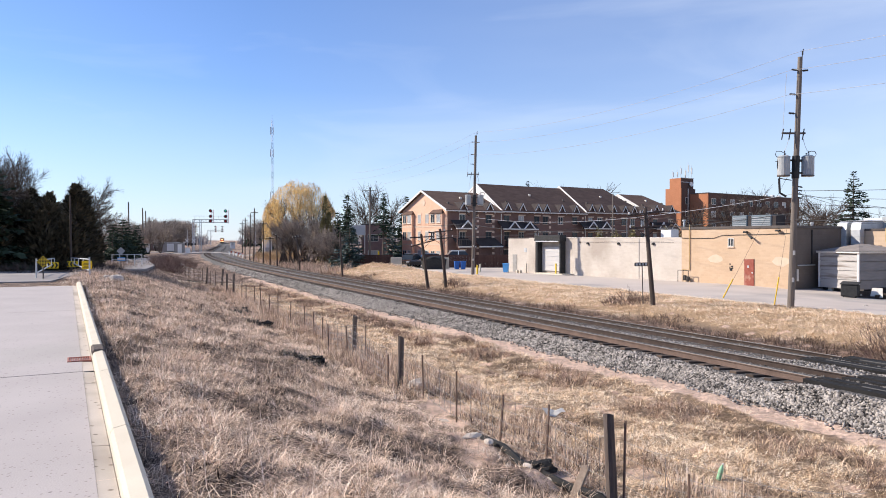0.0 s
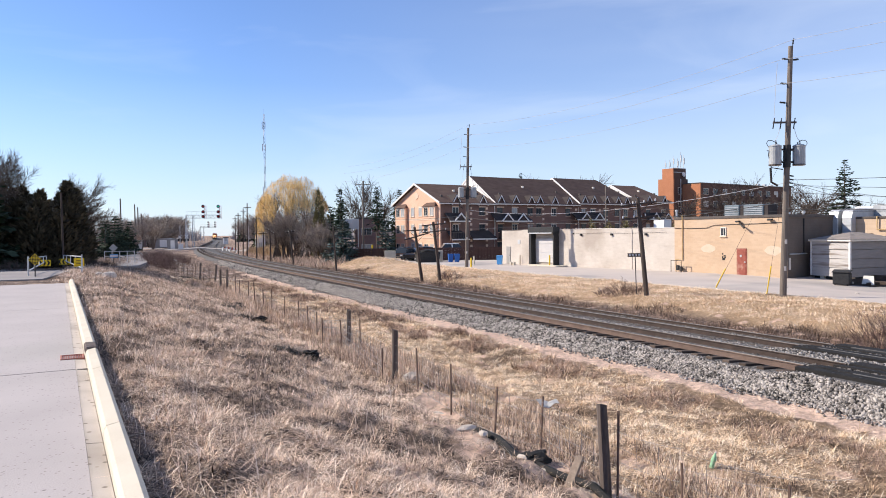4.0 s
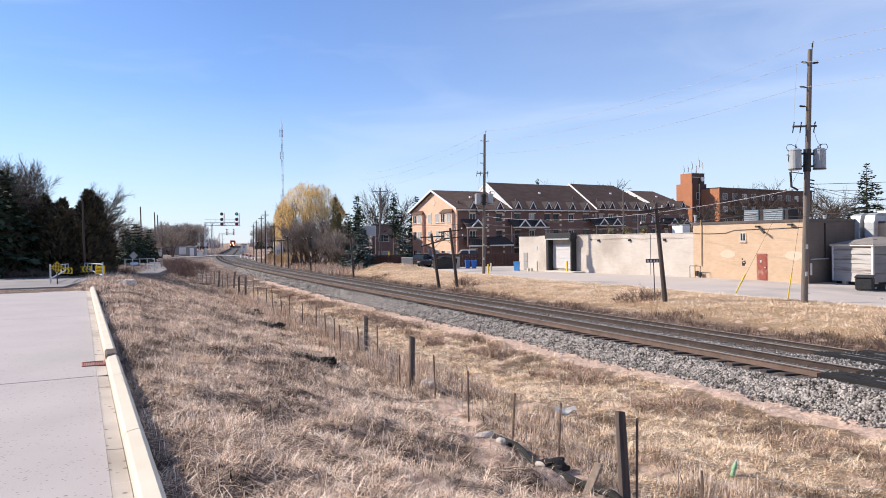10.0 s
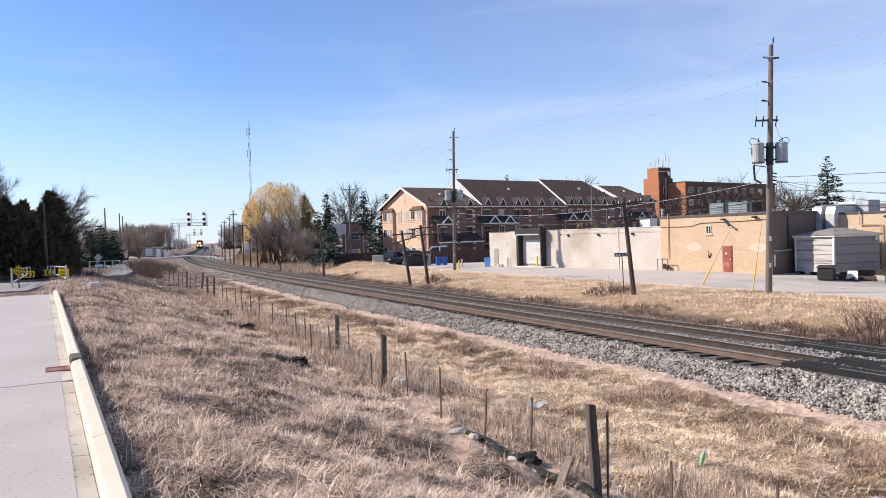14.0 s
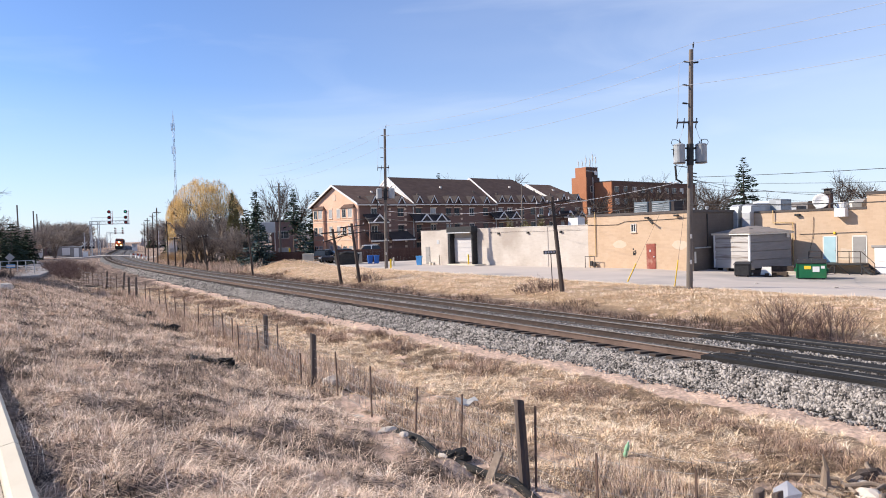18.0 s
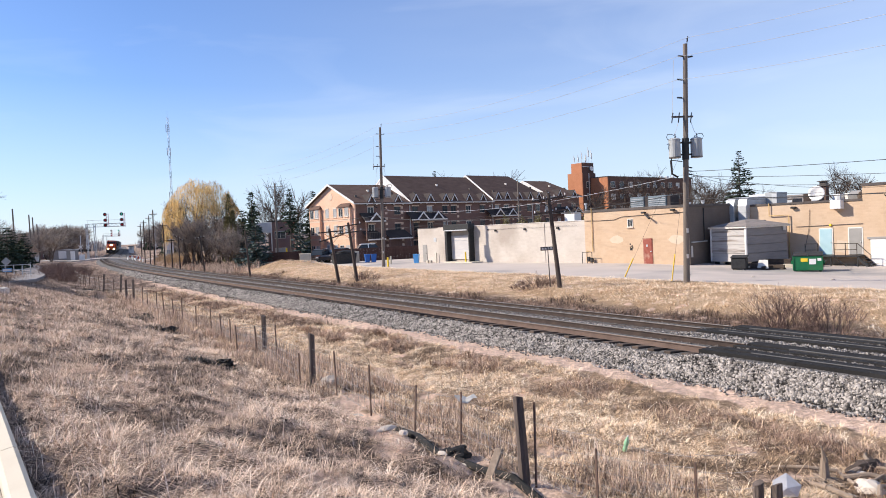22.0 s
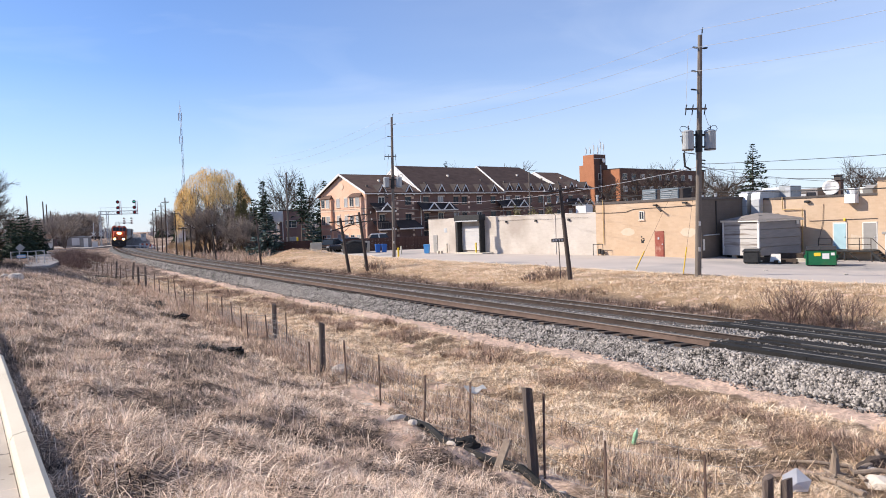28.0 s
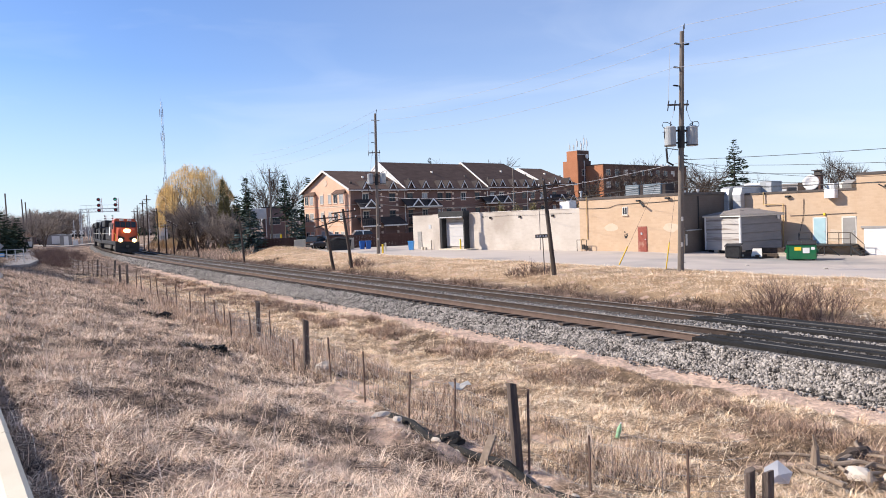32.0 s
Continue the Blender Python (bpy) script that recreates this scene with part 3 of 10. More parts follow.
class Shape:
    """A mesh in the making: points and faces."""

    def __init__(self):
        self.v, self.f = [], []

    def add(self, pts, faces):
        k = len(self.v)
        self.v.extend(tuple(p) for p in pts)
        self.f.extend(tuple(i + k for i in f) for f in faces)
        return self

    def box(self, x0, y0, z0, x1, y1, z1, b=0.0):
        """A box whose edges are cut off by b."""
        if b <= 0:
            p = [(x, y, z) for z in (z0, z1) for y in (y0, y1) for x in (x0, x1)]
            return self.add(p, [(0, 2, 3, 1), (4, 5, 7, 6), (0, 1, 5, 4), (2, 6, 7, 3), (0, 4, 6, 2), (1, 3, 7, 5)])
        b = min(b, (x1 - x0) / 2.1, (y1 - y0) / 2.1, (z1 - z0) / 2.1)
        pts, key = [], {}
        for i, x in enumerate((x0, x1)):
            for j, y in enumerate((y0, y1)):
                for k, z in enumerate((z0, z1)):
                    sx, sy, sz = b * (1 - 2 * i), b * (1 - 2 * j), b * (1 - 2 * k)
                    for a, q in enumerate(((x, y + sy, z + sz), (x + sx, y, z + sz), (x + sx, y + sy, z))):
                        key[i, j, k, a] = len(pts)
                        pts.append(q)
        fs = []
        for a in range(3):
            for e in (0, 1):
                o = [c for c in range(3) if c != a]
                idx = []
                for s, t in ((0, 0), (1, 0), (1, 1), (0, 1)):
                    c = [0, 0, 0]
                    c[a], c[o[0]], c[o[1]] = e, s, t
                    idx.append(key[c[0], c[1], c[2], a])
                fs.append(idx if (e == 1) == (a != 1) else idx[::-1])
        for a in range(3):
            o = [c for c in range(3) if c != a]
            for s in (0, 1):
                for t in (0, 1):
                    q = []
                    for e in (0, 1):
                        c = [0, 0, 0]
                        c[a], c[o[0]], c[o[1]] = e, s, t
                        q += [key[c[0], c[1], c[2], o[0]], key[c[0], c[1], c[2], o[1]]]
                    fs.append((q[0], q[1], q[3], q[2]))
        for i in (0, 1):
            for j in (0, 1):
                for k in (0, 1):
                    fs.append((key[i, j, k, 0], key[i, j, k, 1], key[i, j, k, 2]))
        return self.add(pts, fs)

    def tube(self, p, q, r0, r1=None, n=8, cap=True):
        p, q = Vector(p), Vector(q)
        r1 = r0 if r1 is None else r1
        d = (q - p)
        if d.length < 1e-6:
            return self
        d.normalize()
        a = d.cross(Vector((0, 0, 1)) if abs(d.z) < 0.9 else Vector((1, 0, 0))).normalized()
        b = d.cross(a)
        pts = []
        for c, r in ((p, r0), (q, r1)):
            for i in range(n):
                t = 2 * math.pi * i / n
                pts.append(c + (a * math.cos(t) + b * math.sin(t)) * r)
        fs = [(i, i + n, (i + 1) % n + n, (i + 1) % n) for i in range(n)]
        if cap:
            fs += [tuple(range(n)), tuple(range(2 * n - 1, n - 1, -1))]
        return self.add(pts, fs)

    def path(self, pts, r, n=5):
        """One bent tube through all the points."""
        pts = [Vector(p) for p in pts]
        ring = []
        for k, p in enumerate(pts):
            d = (pts[min(k + 1, len(pts) - 1)] - pts[max(k - 1, 0)]).normalized()
            a = d.cross(Vector((0, 0, 1)) if abs(d.z) < 0.95 else Vector((1, 0, 0))).normalized()
            c = d.cross(a)
            ring += [p + (a * math.cos(6.283 * i / n) + c * math.sin(6.283 * i / n)) * r for i in range(n)]
        m = len(pts)
        return self.add(ring, [(k * n + i, k * n + (i + 1) % n, (k + 1) * n + (i + 1) % n, (k + 1) * n + i) for k in range(m - 1) for i in range(n)] + [tuple(range(n)), tuple(range(m * n - 1, (m - 1) * n - 1, -1))])

    def lathe(self, rows, n=14, at=(0, 0, 0)):
        """Turned round a standing axis: rows of radius, height."""
        pts = [(at[0] + r * math.cos(2 * math.pi * i / n), at[1] + r * math.sin(2 * math.pi * i / n), at[2] + z) for r, z in rows for i in range(n)]
        fs = [(k * n + i, k * n + (i + 1) % n, (k + 1) * n + (i + 1) % n, (k + 1) * n + i) for k in range(len(rows) - 1) for i in range(n)]
        fs += [tuple(range(n - 1, -1, -1)), tuple(range((len(rows) - 1) * n, len(rows) * n))]
        return self.add(pts, fs)

    def prism(self, poly, z0, z1):
        """An upright prism over a ground outline."""
        n = len(poly)
        pts = [(x, y, z0) for x, y in poly] + [(x, y, z1) for x, y in poly]
        return self.add(pts, [tuple(range(n - 1, -1, -1)), tuple(range(n, 2 * n))] + [(i, (i + 1) % n, (i + 1) % n + n, i + n) for i in range(n)])

    def slab(self, pts, thick):
        """A flat polygon in space given thickness along its normal."""
        p = [Vector(q) for q in pts]
        nrm = (p[1] - p[0]).cross(p[2] - p[0]).normalized() * thick
        n = len(p)
        return self.add(p + [q + nrm for q in p], [tuple(range(n - 1, -1, -1)), tuple(range(n, 2 * n))] + [(i, (i + 1) % n, (i + 1) % n + n, i + n) for i in range(n)])

    def lump(self, c, r, seed=0, n=2, squash=(1, 1, 1), rough=0.25):
        """A rough rounded stone."""
        b = bmesh.new()
        bmesh.ops.create_icosphere(b, subdivisions=n, radius=1)
        pts = []
        for v in b.verts:
            k = 1 + rough * noise.noise(v.co * 1.7 + Vector((seed * 3.1, seed * 1.7, seed)))  + rough * 0.4 * noise.noise(v.co * 5 + Vector((seed, 0, seed)))
            pts.append((c[0] + v.co.x * r * k * squash[0], c[1] + v.co.y * r * k * squash[1], c[2] + v.co.z * r * k * squash[2]))
        fs = [[v.index for v in f.verts] for f in b.faces]
        b.free()
        return self.add(pts, fs)

    def mesh(self, name):
        me = bpy.data.meshes.new(name)
        me.from_pydata(self.v, [], self.f)
        me.validate()
        b = bmesh.new()
        b.from_mesh(me)
        bmesh.ops.recalc_face_normals(b, faces=b.faces)
        b.to_mesh(me)
        b.free()
        return me


def part(name, shape, material, parent=None, label="", at=None, smooth=False, kind=""):
    """Links a shape as one mesh object, under a thing or a part."""
    me = shape if isinstance(shape, bpy.types.Mesh) else shape.mesh(name)
    if not me.materials:
        me.materials.append(material)
    if smooth:
        me.shade_smooth()
    ob = new(name, me)
    ob.parent = parent
    if at is not None:
        ob.matrix_basis = at
    if label or kind:
        tagged(ob, label=label, kind=kind)
    return ob


def thing(name, at, label, category, group="", kind=""):
    ob = new(name)
    ob.empty_display_size = 0.2
    ob.matrix_basis = at
    return tagged(ob, label=label, category=category, group=group, kind=kind)


def whole(name, shape, material, label, category, at=None, group="", kind="", smooth=False):
    """A thing that is one mesh."""
    ob = part(name, shape, material, None, "", at, smooth)
    return tagged(ob, label=label, category=category, group=group, kind=kind)


def soup(name, verts, faces, material, parent=None, label="", category="", kind="stuff"):
    """Many small pieces in one mesh, from arrays of points and faces of one size."""
    me = bpy.data.meshes.new(name)
    verts, faces = np.asarray(verts, dtype=np.float32), np.asarray(faces, dtype=np.int32)
    k = faces.shape[1]
    me.vertices.add(len(verts))
    me.vertices.foreach_set("co", verts.ravel())
    me.loops.add(faces.size)
    me.loops.foreach_set("vertex_index", faces.ravel())
    me.polygons.add(len(faces))
    me.polygons.foreach_set("loop_start", np.arange(0, faces.size, k, dtype=np.int32))
    me.update(calc_edges=True)
    me.materials.append(material)
    ob = new(name, me)
    ob.parent = parent
    return tagged(ob, label=label, category=category, kind=kind)


# ---- the line of the railway: s along it, u across it from its nearer rail ----
BEND_S = np.array([0, 25, 55, 90, 130, 180, 260, 420.0])
BEND_A = np.radians([-24.88, -25.62, -24.95, -23.60, -20.76, -18.10, -16.04, -16.90])
LINE_S = np.arange(-150, 1200, 0.5)
_h = np.interp(LINE_S, BEND_S, BEND_A)
LINE_X = np.cumsum(np.sin(_h)) * 0.5
LINE_Y = np.cumsum(np.cos(_h)) * 0.5
LINE_X += 10.848 - np.interp(0, LINE_S, LINE_X)
LINE_Y += 12.0 - np.interp(0, LINE_S, LINE_Y)


def heading(s):
    return np.interp(s, BEND_S, BEND_A)


def track(s, u):
    h = heading(s)
    return np.interp(s, LINE_S, LINE_X) + u * np.cos(h), np.interp(s, LINE_S, LINE_Y) - u * np.sin(h)


def track_su(x, y):
    """s and u of places on the ground."""
    x, y = np.atleast_1d(x).astype(float), np.atleast_1d(y).astype(float)
    lx, ly, ls = LINE_X[::8], LINE_Y[::8], LINE_S[::8]
    s, u = np.empty_like(x), np.empty_like(x)
    for a in range(0, len(x), 4000):
        px, py = x[a:a + 4000, None], y[a:a + 4000, None]
        k = np.argmin((px - lx) ** 2 + (py - ly) ** 2, axis=1)
        h = heading(ls[k])
        dx, dy = px[:, 0] - lx[k], py[:, 0] - ly[k]
        s[a:a + 4000] = ls[k] + dx * np.sin(h) + dy * np.cos(h)
        u[a:a + 4000] = dx * np.cos(h) - dy * np.sin(h)
    return s, u


WALL = Vector((0.55933, -0.82895, 0))
WALL_START = Vector((7.83, 85.8, 0))


def smooth01(t):
    t = np.clip(t, 0, 1)
    return t * t * (3 - 2 * t)


def lattice(x, y, scale, seed):
    """Smooth noise over the ground, about -0.7 to 0.7."""
    x, y = np.asarray(x, float) * scale + seed * 17.3, np.asarray(y, float) * scale - seed * 9.1
    ix, iy = np.floor(x), np.floor(y)
    fx, fy = x - ix, y - iy

    def corner(ax, ay):
        h = np.sin((ix + ax) * 127.1 + (iy + ay) * 311.7 + seed * 74.7) * 43758.5453
        a = (h - np.floor(h)) * 6.2832
        return np.cos(a) * (fx - ax) + np.sin(a) * (fy - ay)

    sx, sy = fx * fx * (3 - 2 * fx), fy * fy * (3 - 2 * fy)
    lo = corner(0, 0) * (1 - sx) + corner(1, 0) * sx
    hi = corner(0, 1) * (1 - sx) + corner(1, 1) * sx
    return lo * (1 - sy) + hi * sy


def sward(x, y):
    """How pale and thick the dead grass is: 0 dark and thin, 1 pale and thick."""
    return np.clip(0.63 + 0.75 * lattice(x, y, 0.42, 6) + 0.62 * lattice(x, y, 1.15, 5) + 0.35 * lattice(x, y, 2.9, 8), 0, 1)


def lot_height(x, y):
    """The car park: level along the bank, falling to the loading side of the second building."""
    a = (x - WALL_START.x) * WALL.x + (y - WALL_START.y) * WALL.y
    s, u = track_su(np.ravel(x), np.ravel(y))
    return -0.6 - 0.62 * smooth01((np.ravel(a) - 30) / 17) * smooth01((u - 21) / 14)


def toe(s):
    return np.interp(s, [-10, 6, 14, 30, 60, 90], [-1.25, -1.35, -1.5, -1.7, -1.7, -1.45]) + 0.16 * lattice(s, s * 0, 0.45, 2)


HOSE = ((-0.25, 15.2), (0.1, 14.2), (0.63, 12.6), (1.0, 11.7), (1.2, 11.0), (1.75, 10.1), (2.1, 9.55), (2.35, 9.0), (2.6, 8.4), (2.95, 7.9), (3.5, 7.3), (4.2, 6.6))


def from_hose(x, y):
    """Distance from the line where the hose lies."""
    best = np.full(len(x), 1e9)
    for (ax, ay), (bx, by) in zip(HOSE, HOSE[1:]):
        t = np.clip(((x - ax) * (bx - ax) + (y - ay) * (by - ay)) / ((bx - ax) ** 2 + (by - ay) ** 2), 0, 1)
        best = np.minimum(best, np.hypot(x - ax - t * (bx - ax), y - ay - t * (by - ay)))
    return best


def ground_height(x, y):
    x, y = np.ravel(np.asarray(x, float)), np.ravel(np.asarray(y, float))
    s, u = track_su(x, y)
    # the ballast's toe draws in towards the near end
    k = toe(s)
    mid = (u > -5.0) & (u < -0.8)
    u = np.where(mid & (u > k), -0.8 + (u + 0.8) * -1.5 / (k + 0.8), np.where(mid, -5.0 + (u + 5.0) * 2.7 / (k + 5.0), u))
    lvl = np.interp(s, [-60, 36, 65, 110, 160, 300], [1.45, 1.45, 1.0, 0.35, 0.0, -0.1])
    us = np.array([-14.75, -12.3, -10.3, -9.0, -8.0, -5.0, -2.3, -0.8, -0.6, 1.9, 3.6, 6.4, 7.6, 9.2, 11.0, 13.2, 16.0, 20.5])
    fix = np.array([0, 0, 0.02, -0.34, -0.46, -0.62, -0.58, -0.25, -0.23, -0.31, -0.50, -0.61, -1.06, -1.16, -1.12, -0.78, -0.60, -0.62])
    pav = np.array([1.0, 0.52] + [0] * 16)
    z = np.interp(u, us, fix) + np.interp(u, us, pav) * (lvl - 0.045)
    lot = u > 20.5
    z[lot] = lot_height(x[lot], y[lot]) - 0.07
    rough = np.clip(1 - np.abs(u - 2.8) / 5.0, 0, 1)
    rough = 1 - rough
    rough[(u > 20.5) | (u < -14.6)] = 0.15
    near = np.hypot(x, y) < 140
    bumps = np.zeros_like(z)
    for i in np.nonzero(near)[0]:
        bumps[i] = 0.10 * noise.noise((x[i] * 0.45, y[i] * 0.45, 0)) + 0.09 * noise.noise((x[i] * 1.3, y[i] * 1.3, 3))
    # heaps of soil beside the track
    for hx, hy, sx, sy, hh in ((-8.6, 92.6, 2.6, 2.0, 0.75), (-5.6, 91.5, 2.2, 1.6, 0.4), (-11.2, 94.5, 1.6, 1.4, 0.35)):
        z = z + hh * np.exp(-((x - hx) / sx) ** 2 - ((y - hy) / sy) ** 2)
    # hummocks of old grass
    tuft = np.clip(1 - (np.hypot(x, y) - 30) / 25, 0, 1) * ((u < -2.4) & (u > -14.4) | (u > 10.5) & (u < 20))
    lump = 0.10 * np.maximum(lattice(x, y, 1.15, 5) + 0.1, 0) + 0.075 * lattice(x, y, 2.9, 8)
    # stone packed up against the crossing panels, and the furrow of the hose
    packed = 0.13 * smooth01((5.7 - s) / 0.9) * np.interp(u, [-2.3, -0.8, -0.5, -0.36], [0, 1, 1, 0])
    near = np.hypot(x - 2, y - 10) < 8
    furrow = np.zeros_like(z)
    furrow[near] = 0.09 * np.exp(-(from_hose(x[near], y[near]) / 0.16) ** 2)
    return z + bumps * rough + lump * tuft + packed - furrow


def on_ground(x, y):
    return float(ground_height([x], [y])[0])


def su_place(s, u):
    x, y = track(s, u)
    return float(x), float(y)

# ---- ground ----


def steps(lo, hi, fine, far, wide=1.06, back=1.06):
    """Grid lines: fine between lo and hi, ever wider out to far."""
    mid = list(np.arange(lo, hi + 1e-6, fine))
    out, d = [], fine
    p = hi
    while p < far:
        d *= wide
        p += d
        out.append(p)
    left, d, p = [], fine, lo
    while p > -far:
        d *= back
        p -= d
        left.append(p)
    return np.array(left[::-1] + mid + out)


def build_ground():
    xs, ys = steps(-16, 17, 0.14, 3000, 1.055, 1.06), steps(5, 30, 0.14, 3000, 1.035, 1.5)
    gx, gy = np.meshgrid(xs, ys)
    z = ground_height(gx, gy)
    s, u = track_su(gx.ravel(), gy.ravel())
    z = z - 0.10 * ((u > toe(s) + 0.08) & (u < 7.3) & (s < 990))
    nx, ny = len(xs), len(ys)
    v = np.stack([gx.ravel(), gy.ravel(), z], -1)
    i = (np.arange(ny - 1)[:, None] * nx + np.arange(nx - 1)[None, :]).ravel()
    f = np.stack([i, i + 1, i + nx + 1, i + nx], -1)
    ob = soup("ground", v, f, SOIL, None, "dry grassy ground with pinkish bare soil sloping to a ditch", "ground", "structure")
    ob.data.shade_smooth()
    # bare sand along the ballast and the hose, golden thatch on the bank
    px, py = gx.ravel(), gy.ravel()
    s, u = track_su(px, py)
    k = toe(s)
    gold = smooth01((u - 10.6) / 1.6) * smooth01((135 - s) / 20) + 0.45 * smooth01((u + 9.2) / 1.2) * (u < 0) * smooth01((60 - s) / 20)
    bare = smooth01((u - k + 1.35) / 0.8) * (u < 0) * smooth01((75 - s) / 20)
    bare = np.maximum(bare, 0.42 * smooth01((1.1 - from_hose(px, py)) / 0.8))
    for name, val in (("golden", gold), ("bare", bare), ("sward", sward(px, py))):
        ob.data.attributes.new(name, "FLOAT", "POINT").data.foreach_set("value", val.astype(np.float32))

build_ground()

# ---- road, kerb ----
KERB_DIR = Vector((-0.4645, 0.8856, 0))
KERB_SIDE = Vector((0.8856, 0.4645, 0))
KERB_FROM = Vector((0.50, 0.0, 0))


def kerb_place(along, side, z):
    """side: metres to the right of the kerb's outer face."""
    p = KERB_FROM + KERB_DIR * along + KERB_SIDE * side
    return (p.x, p.y, z)


def kerb_matrix(along, z=0.0):
    p = kerb_place(along, 0, z)
    return pose(p[0], p[1], z, 0, 0, math.degrees(math.atan2(KERB_DIR.y, KERB_DIR.x)))


def build_road():
    slab = Shape()
    a0 = -14.0
    cuts = [a0, -4.5, 8.97, 9.02, 21.5, 31.5]
    road = thing("road", Matrix(), "pale worn concrete road with a tarred joint, ending at barricades", "road", kind="structure")
    for lo, hi, m in ((a0, 10.85, CONCRETE), (10.885, 20.2, CONCRETE), (20.22, 31.0, CONCRETE)):
        q = Shape()
        q.add([kerb_place(lo, -14, 1.2), kerb_place(hi, -14, 1.2), kerb_place(hi, -0.264, 1.2), kerb_place(lo, -0.264, 1.2),
               kerb_place(lo, -14, 1.47), kerb_place(hi, -14, 1.47), kerb_place(hi, -0.264, 1.449), kerb_place(lo, -0.264, 1.449)],
              [(0, 1, 2, 3), (4, 7, 6, 5), (0, 4, 5, 1), (1, 5, 6, 2), (2, 6, 7, 3), (3, 7, 4, 0)])
        part("road_slab", q, m, road)
    j = Shape()
    lo, hi = 10.84, 10.895
    j.add([kerb_place(lo, -14, 1.40), kerb_place(hi, -14, 1.40), kerb_place(hi, -0.125, 1.38), kerb_place(lo, -0.125, 1.38),
           kerb_place(lo, -14, 1.467), kerb_place(hi, -14, 1.467), kerb_place(hi, -0.125, 1.446), kerb_place(lo, -0.125, 1.446)],
          [(0, 1, 2, 3), (4, 7, 6, 5), (0, 4, 5, 1), (1, 5, 6, 2), (2, 6, 7, 3), (3, 7, 4, 0)])
    part("expansion_joint", j, TAR, road, "tar-filled joint across the slab")
    kerb = thing("kerb", Matrix(), "pale cream concrete kerb with a stained gutter strip", "kerb", kind="structure")
    runs = [(-14 + 3.0 * k, -14 + 3.0 * k + 2.985) for k in range(15)]
    rows = ((-0.125, 1.30), (-0.125, 1.535), (-0.10, 1.58), (0.0, 1.60), (0.035, 1.575), (0.05, 1.0), (-0.10, 1.0))
    for lo, hi in runs:
        if lo > 30:
            continue
        q = Shape()
        n = len(rows)
        q.add([kerb_place(a, s, z) for a in (lo, hi) for s, z in rows], [tuple(range(n)), tuple(range(2 * n - 1, n - 1, -1))] + [(i, (i + 1) % n, n + (i + 1) % n, n + i) for i in range(n)])
        part("kerb_stone", q, KERB, kerb)
        g = Shape()
        rows_g = ((-0.262, 1.448), (-0.24, 1.444), (-0.13, 1.436), (-0.13, 1.2), (-0.262, 1.2))
        n = len(rows_g)
        g.add([kerb_place(a, s, z) for a in (lo, hi) for s, z in rows_g], [tuple(range(n)), tuple(range(2 * n - 1, n - 1, -1))] + [(i, (i + 1) % n, n + (i + 1) % n, n + i) for i in range(n)])
        part("gutter_slab", g, GUTTER, kerb, "stained gutter slab")
    # drain grate in the gutter, where the kerb dips
    d = thing("drain_grate", kerb_matrix(11.95, 1.452), "red rusted drain grate set in the gutter", "drain")
    fr = Shape()
    for y0, y1, x0, x1 in ((0.135, 0.16, -0.2, 0.2), (0.42, 0.445, -0.2, 0.2), (0.16, 0.42, -0.2, -0.17), (0.16, 0.42, 0.17, 0.2)):
        fr.box(x0, y0, -0.03, x1, y1, 0.012, 0.004)
    part("frame", fr, RUSTGRATE, d)
    for k in range(8):
        part("bar", Shape().box(-0.17, 0.17 + k * 0.032, -0.02, 0.17, 0.186 + k * 0.032, 0.008, 0.003), RUSTGRATE, d)
    whole("drain_hood", Shape().box(-0.3, -0.045, 1.50, 0.3, 0.13, 1.615, 0.025), POST, "dark cast iron hood over a kerb drain", "drain", kerb_matrix(12.0))


build_road()


def strip(name, pts_lo, pts_hi, thick, material, label, category):
    """A sheet between two lines of places, with thickness below."""
    n = len(pts_lo)
    v = list(pts_lo) + list(pts_hi) + [(x, y, z - thick) for x, y, z in pts_lo] + [(x, y, z - thick) for x, y, z in pts_hi]
    f = []
    for i in range(n - 1):
        f += [(i, i + 1, n + i + 1, n + i), (2 * n + i, 3 * n + i, 3 * n + i + 1, 2 * n + i + 1), (i, 2 * n + i, 2 * n + i + 1, i + 1), (n + i, n + i + 1, 3 * n + i + 1, 3 * n + i)]
    f += [(0, n, 3 * n, 2 * n), (n - 1, 3 * n - 1, 4 * n - 1, 2 * n - 1)]
    s = Shape().add(v, f)
    return whole(name, s, material, label, category, kind="structure")


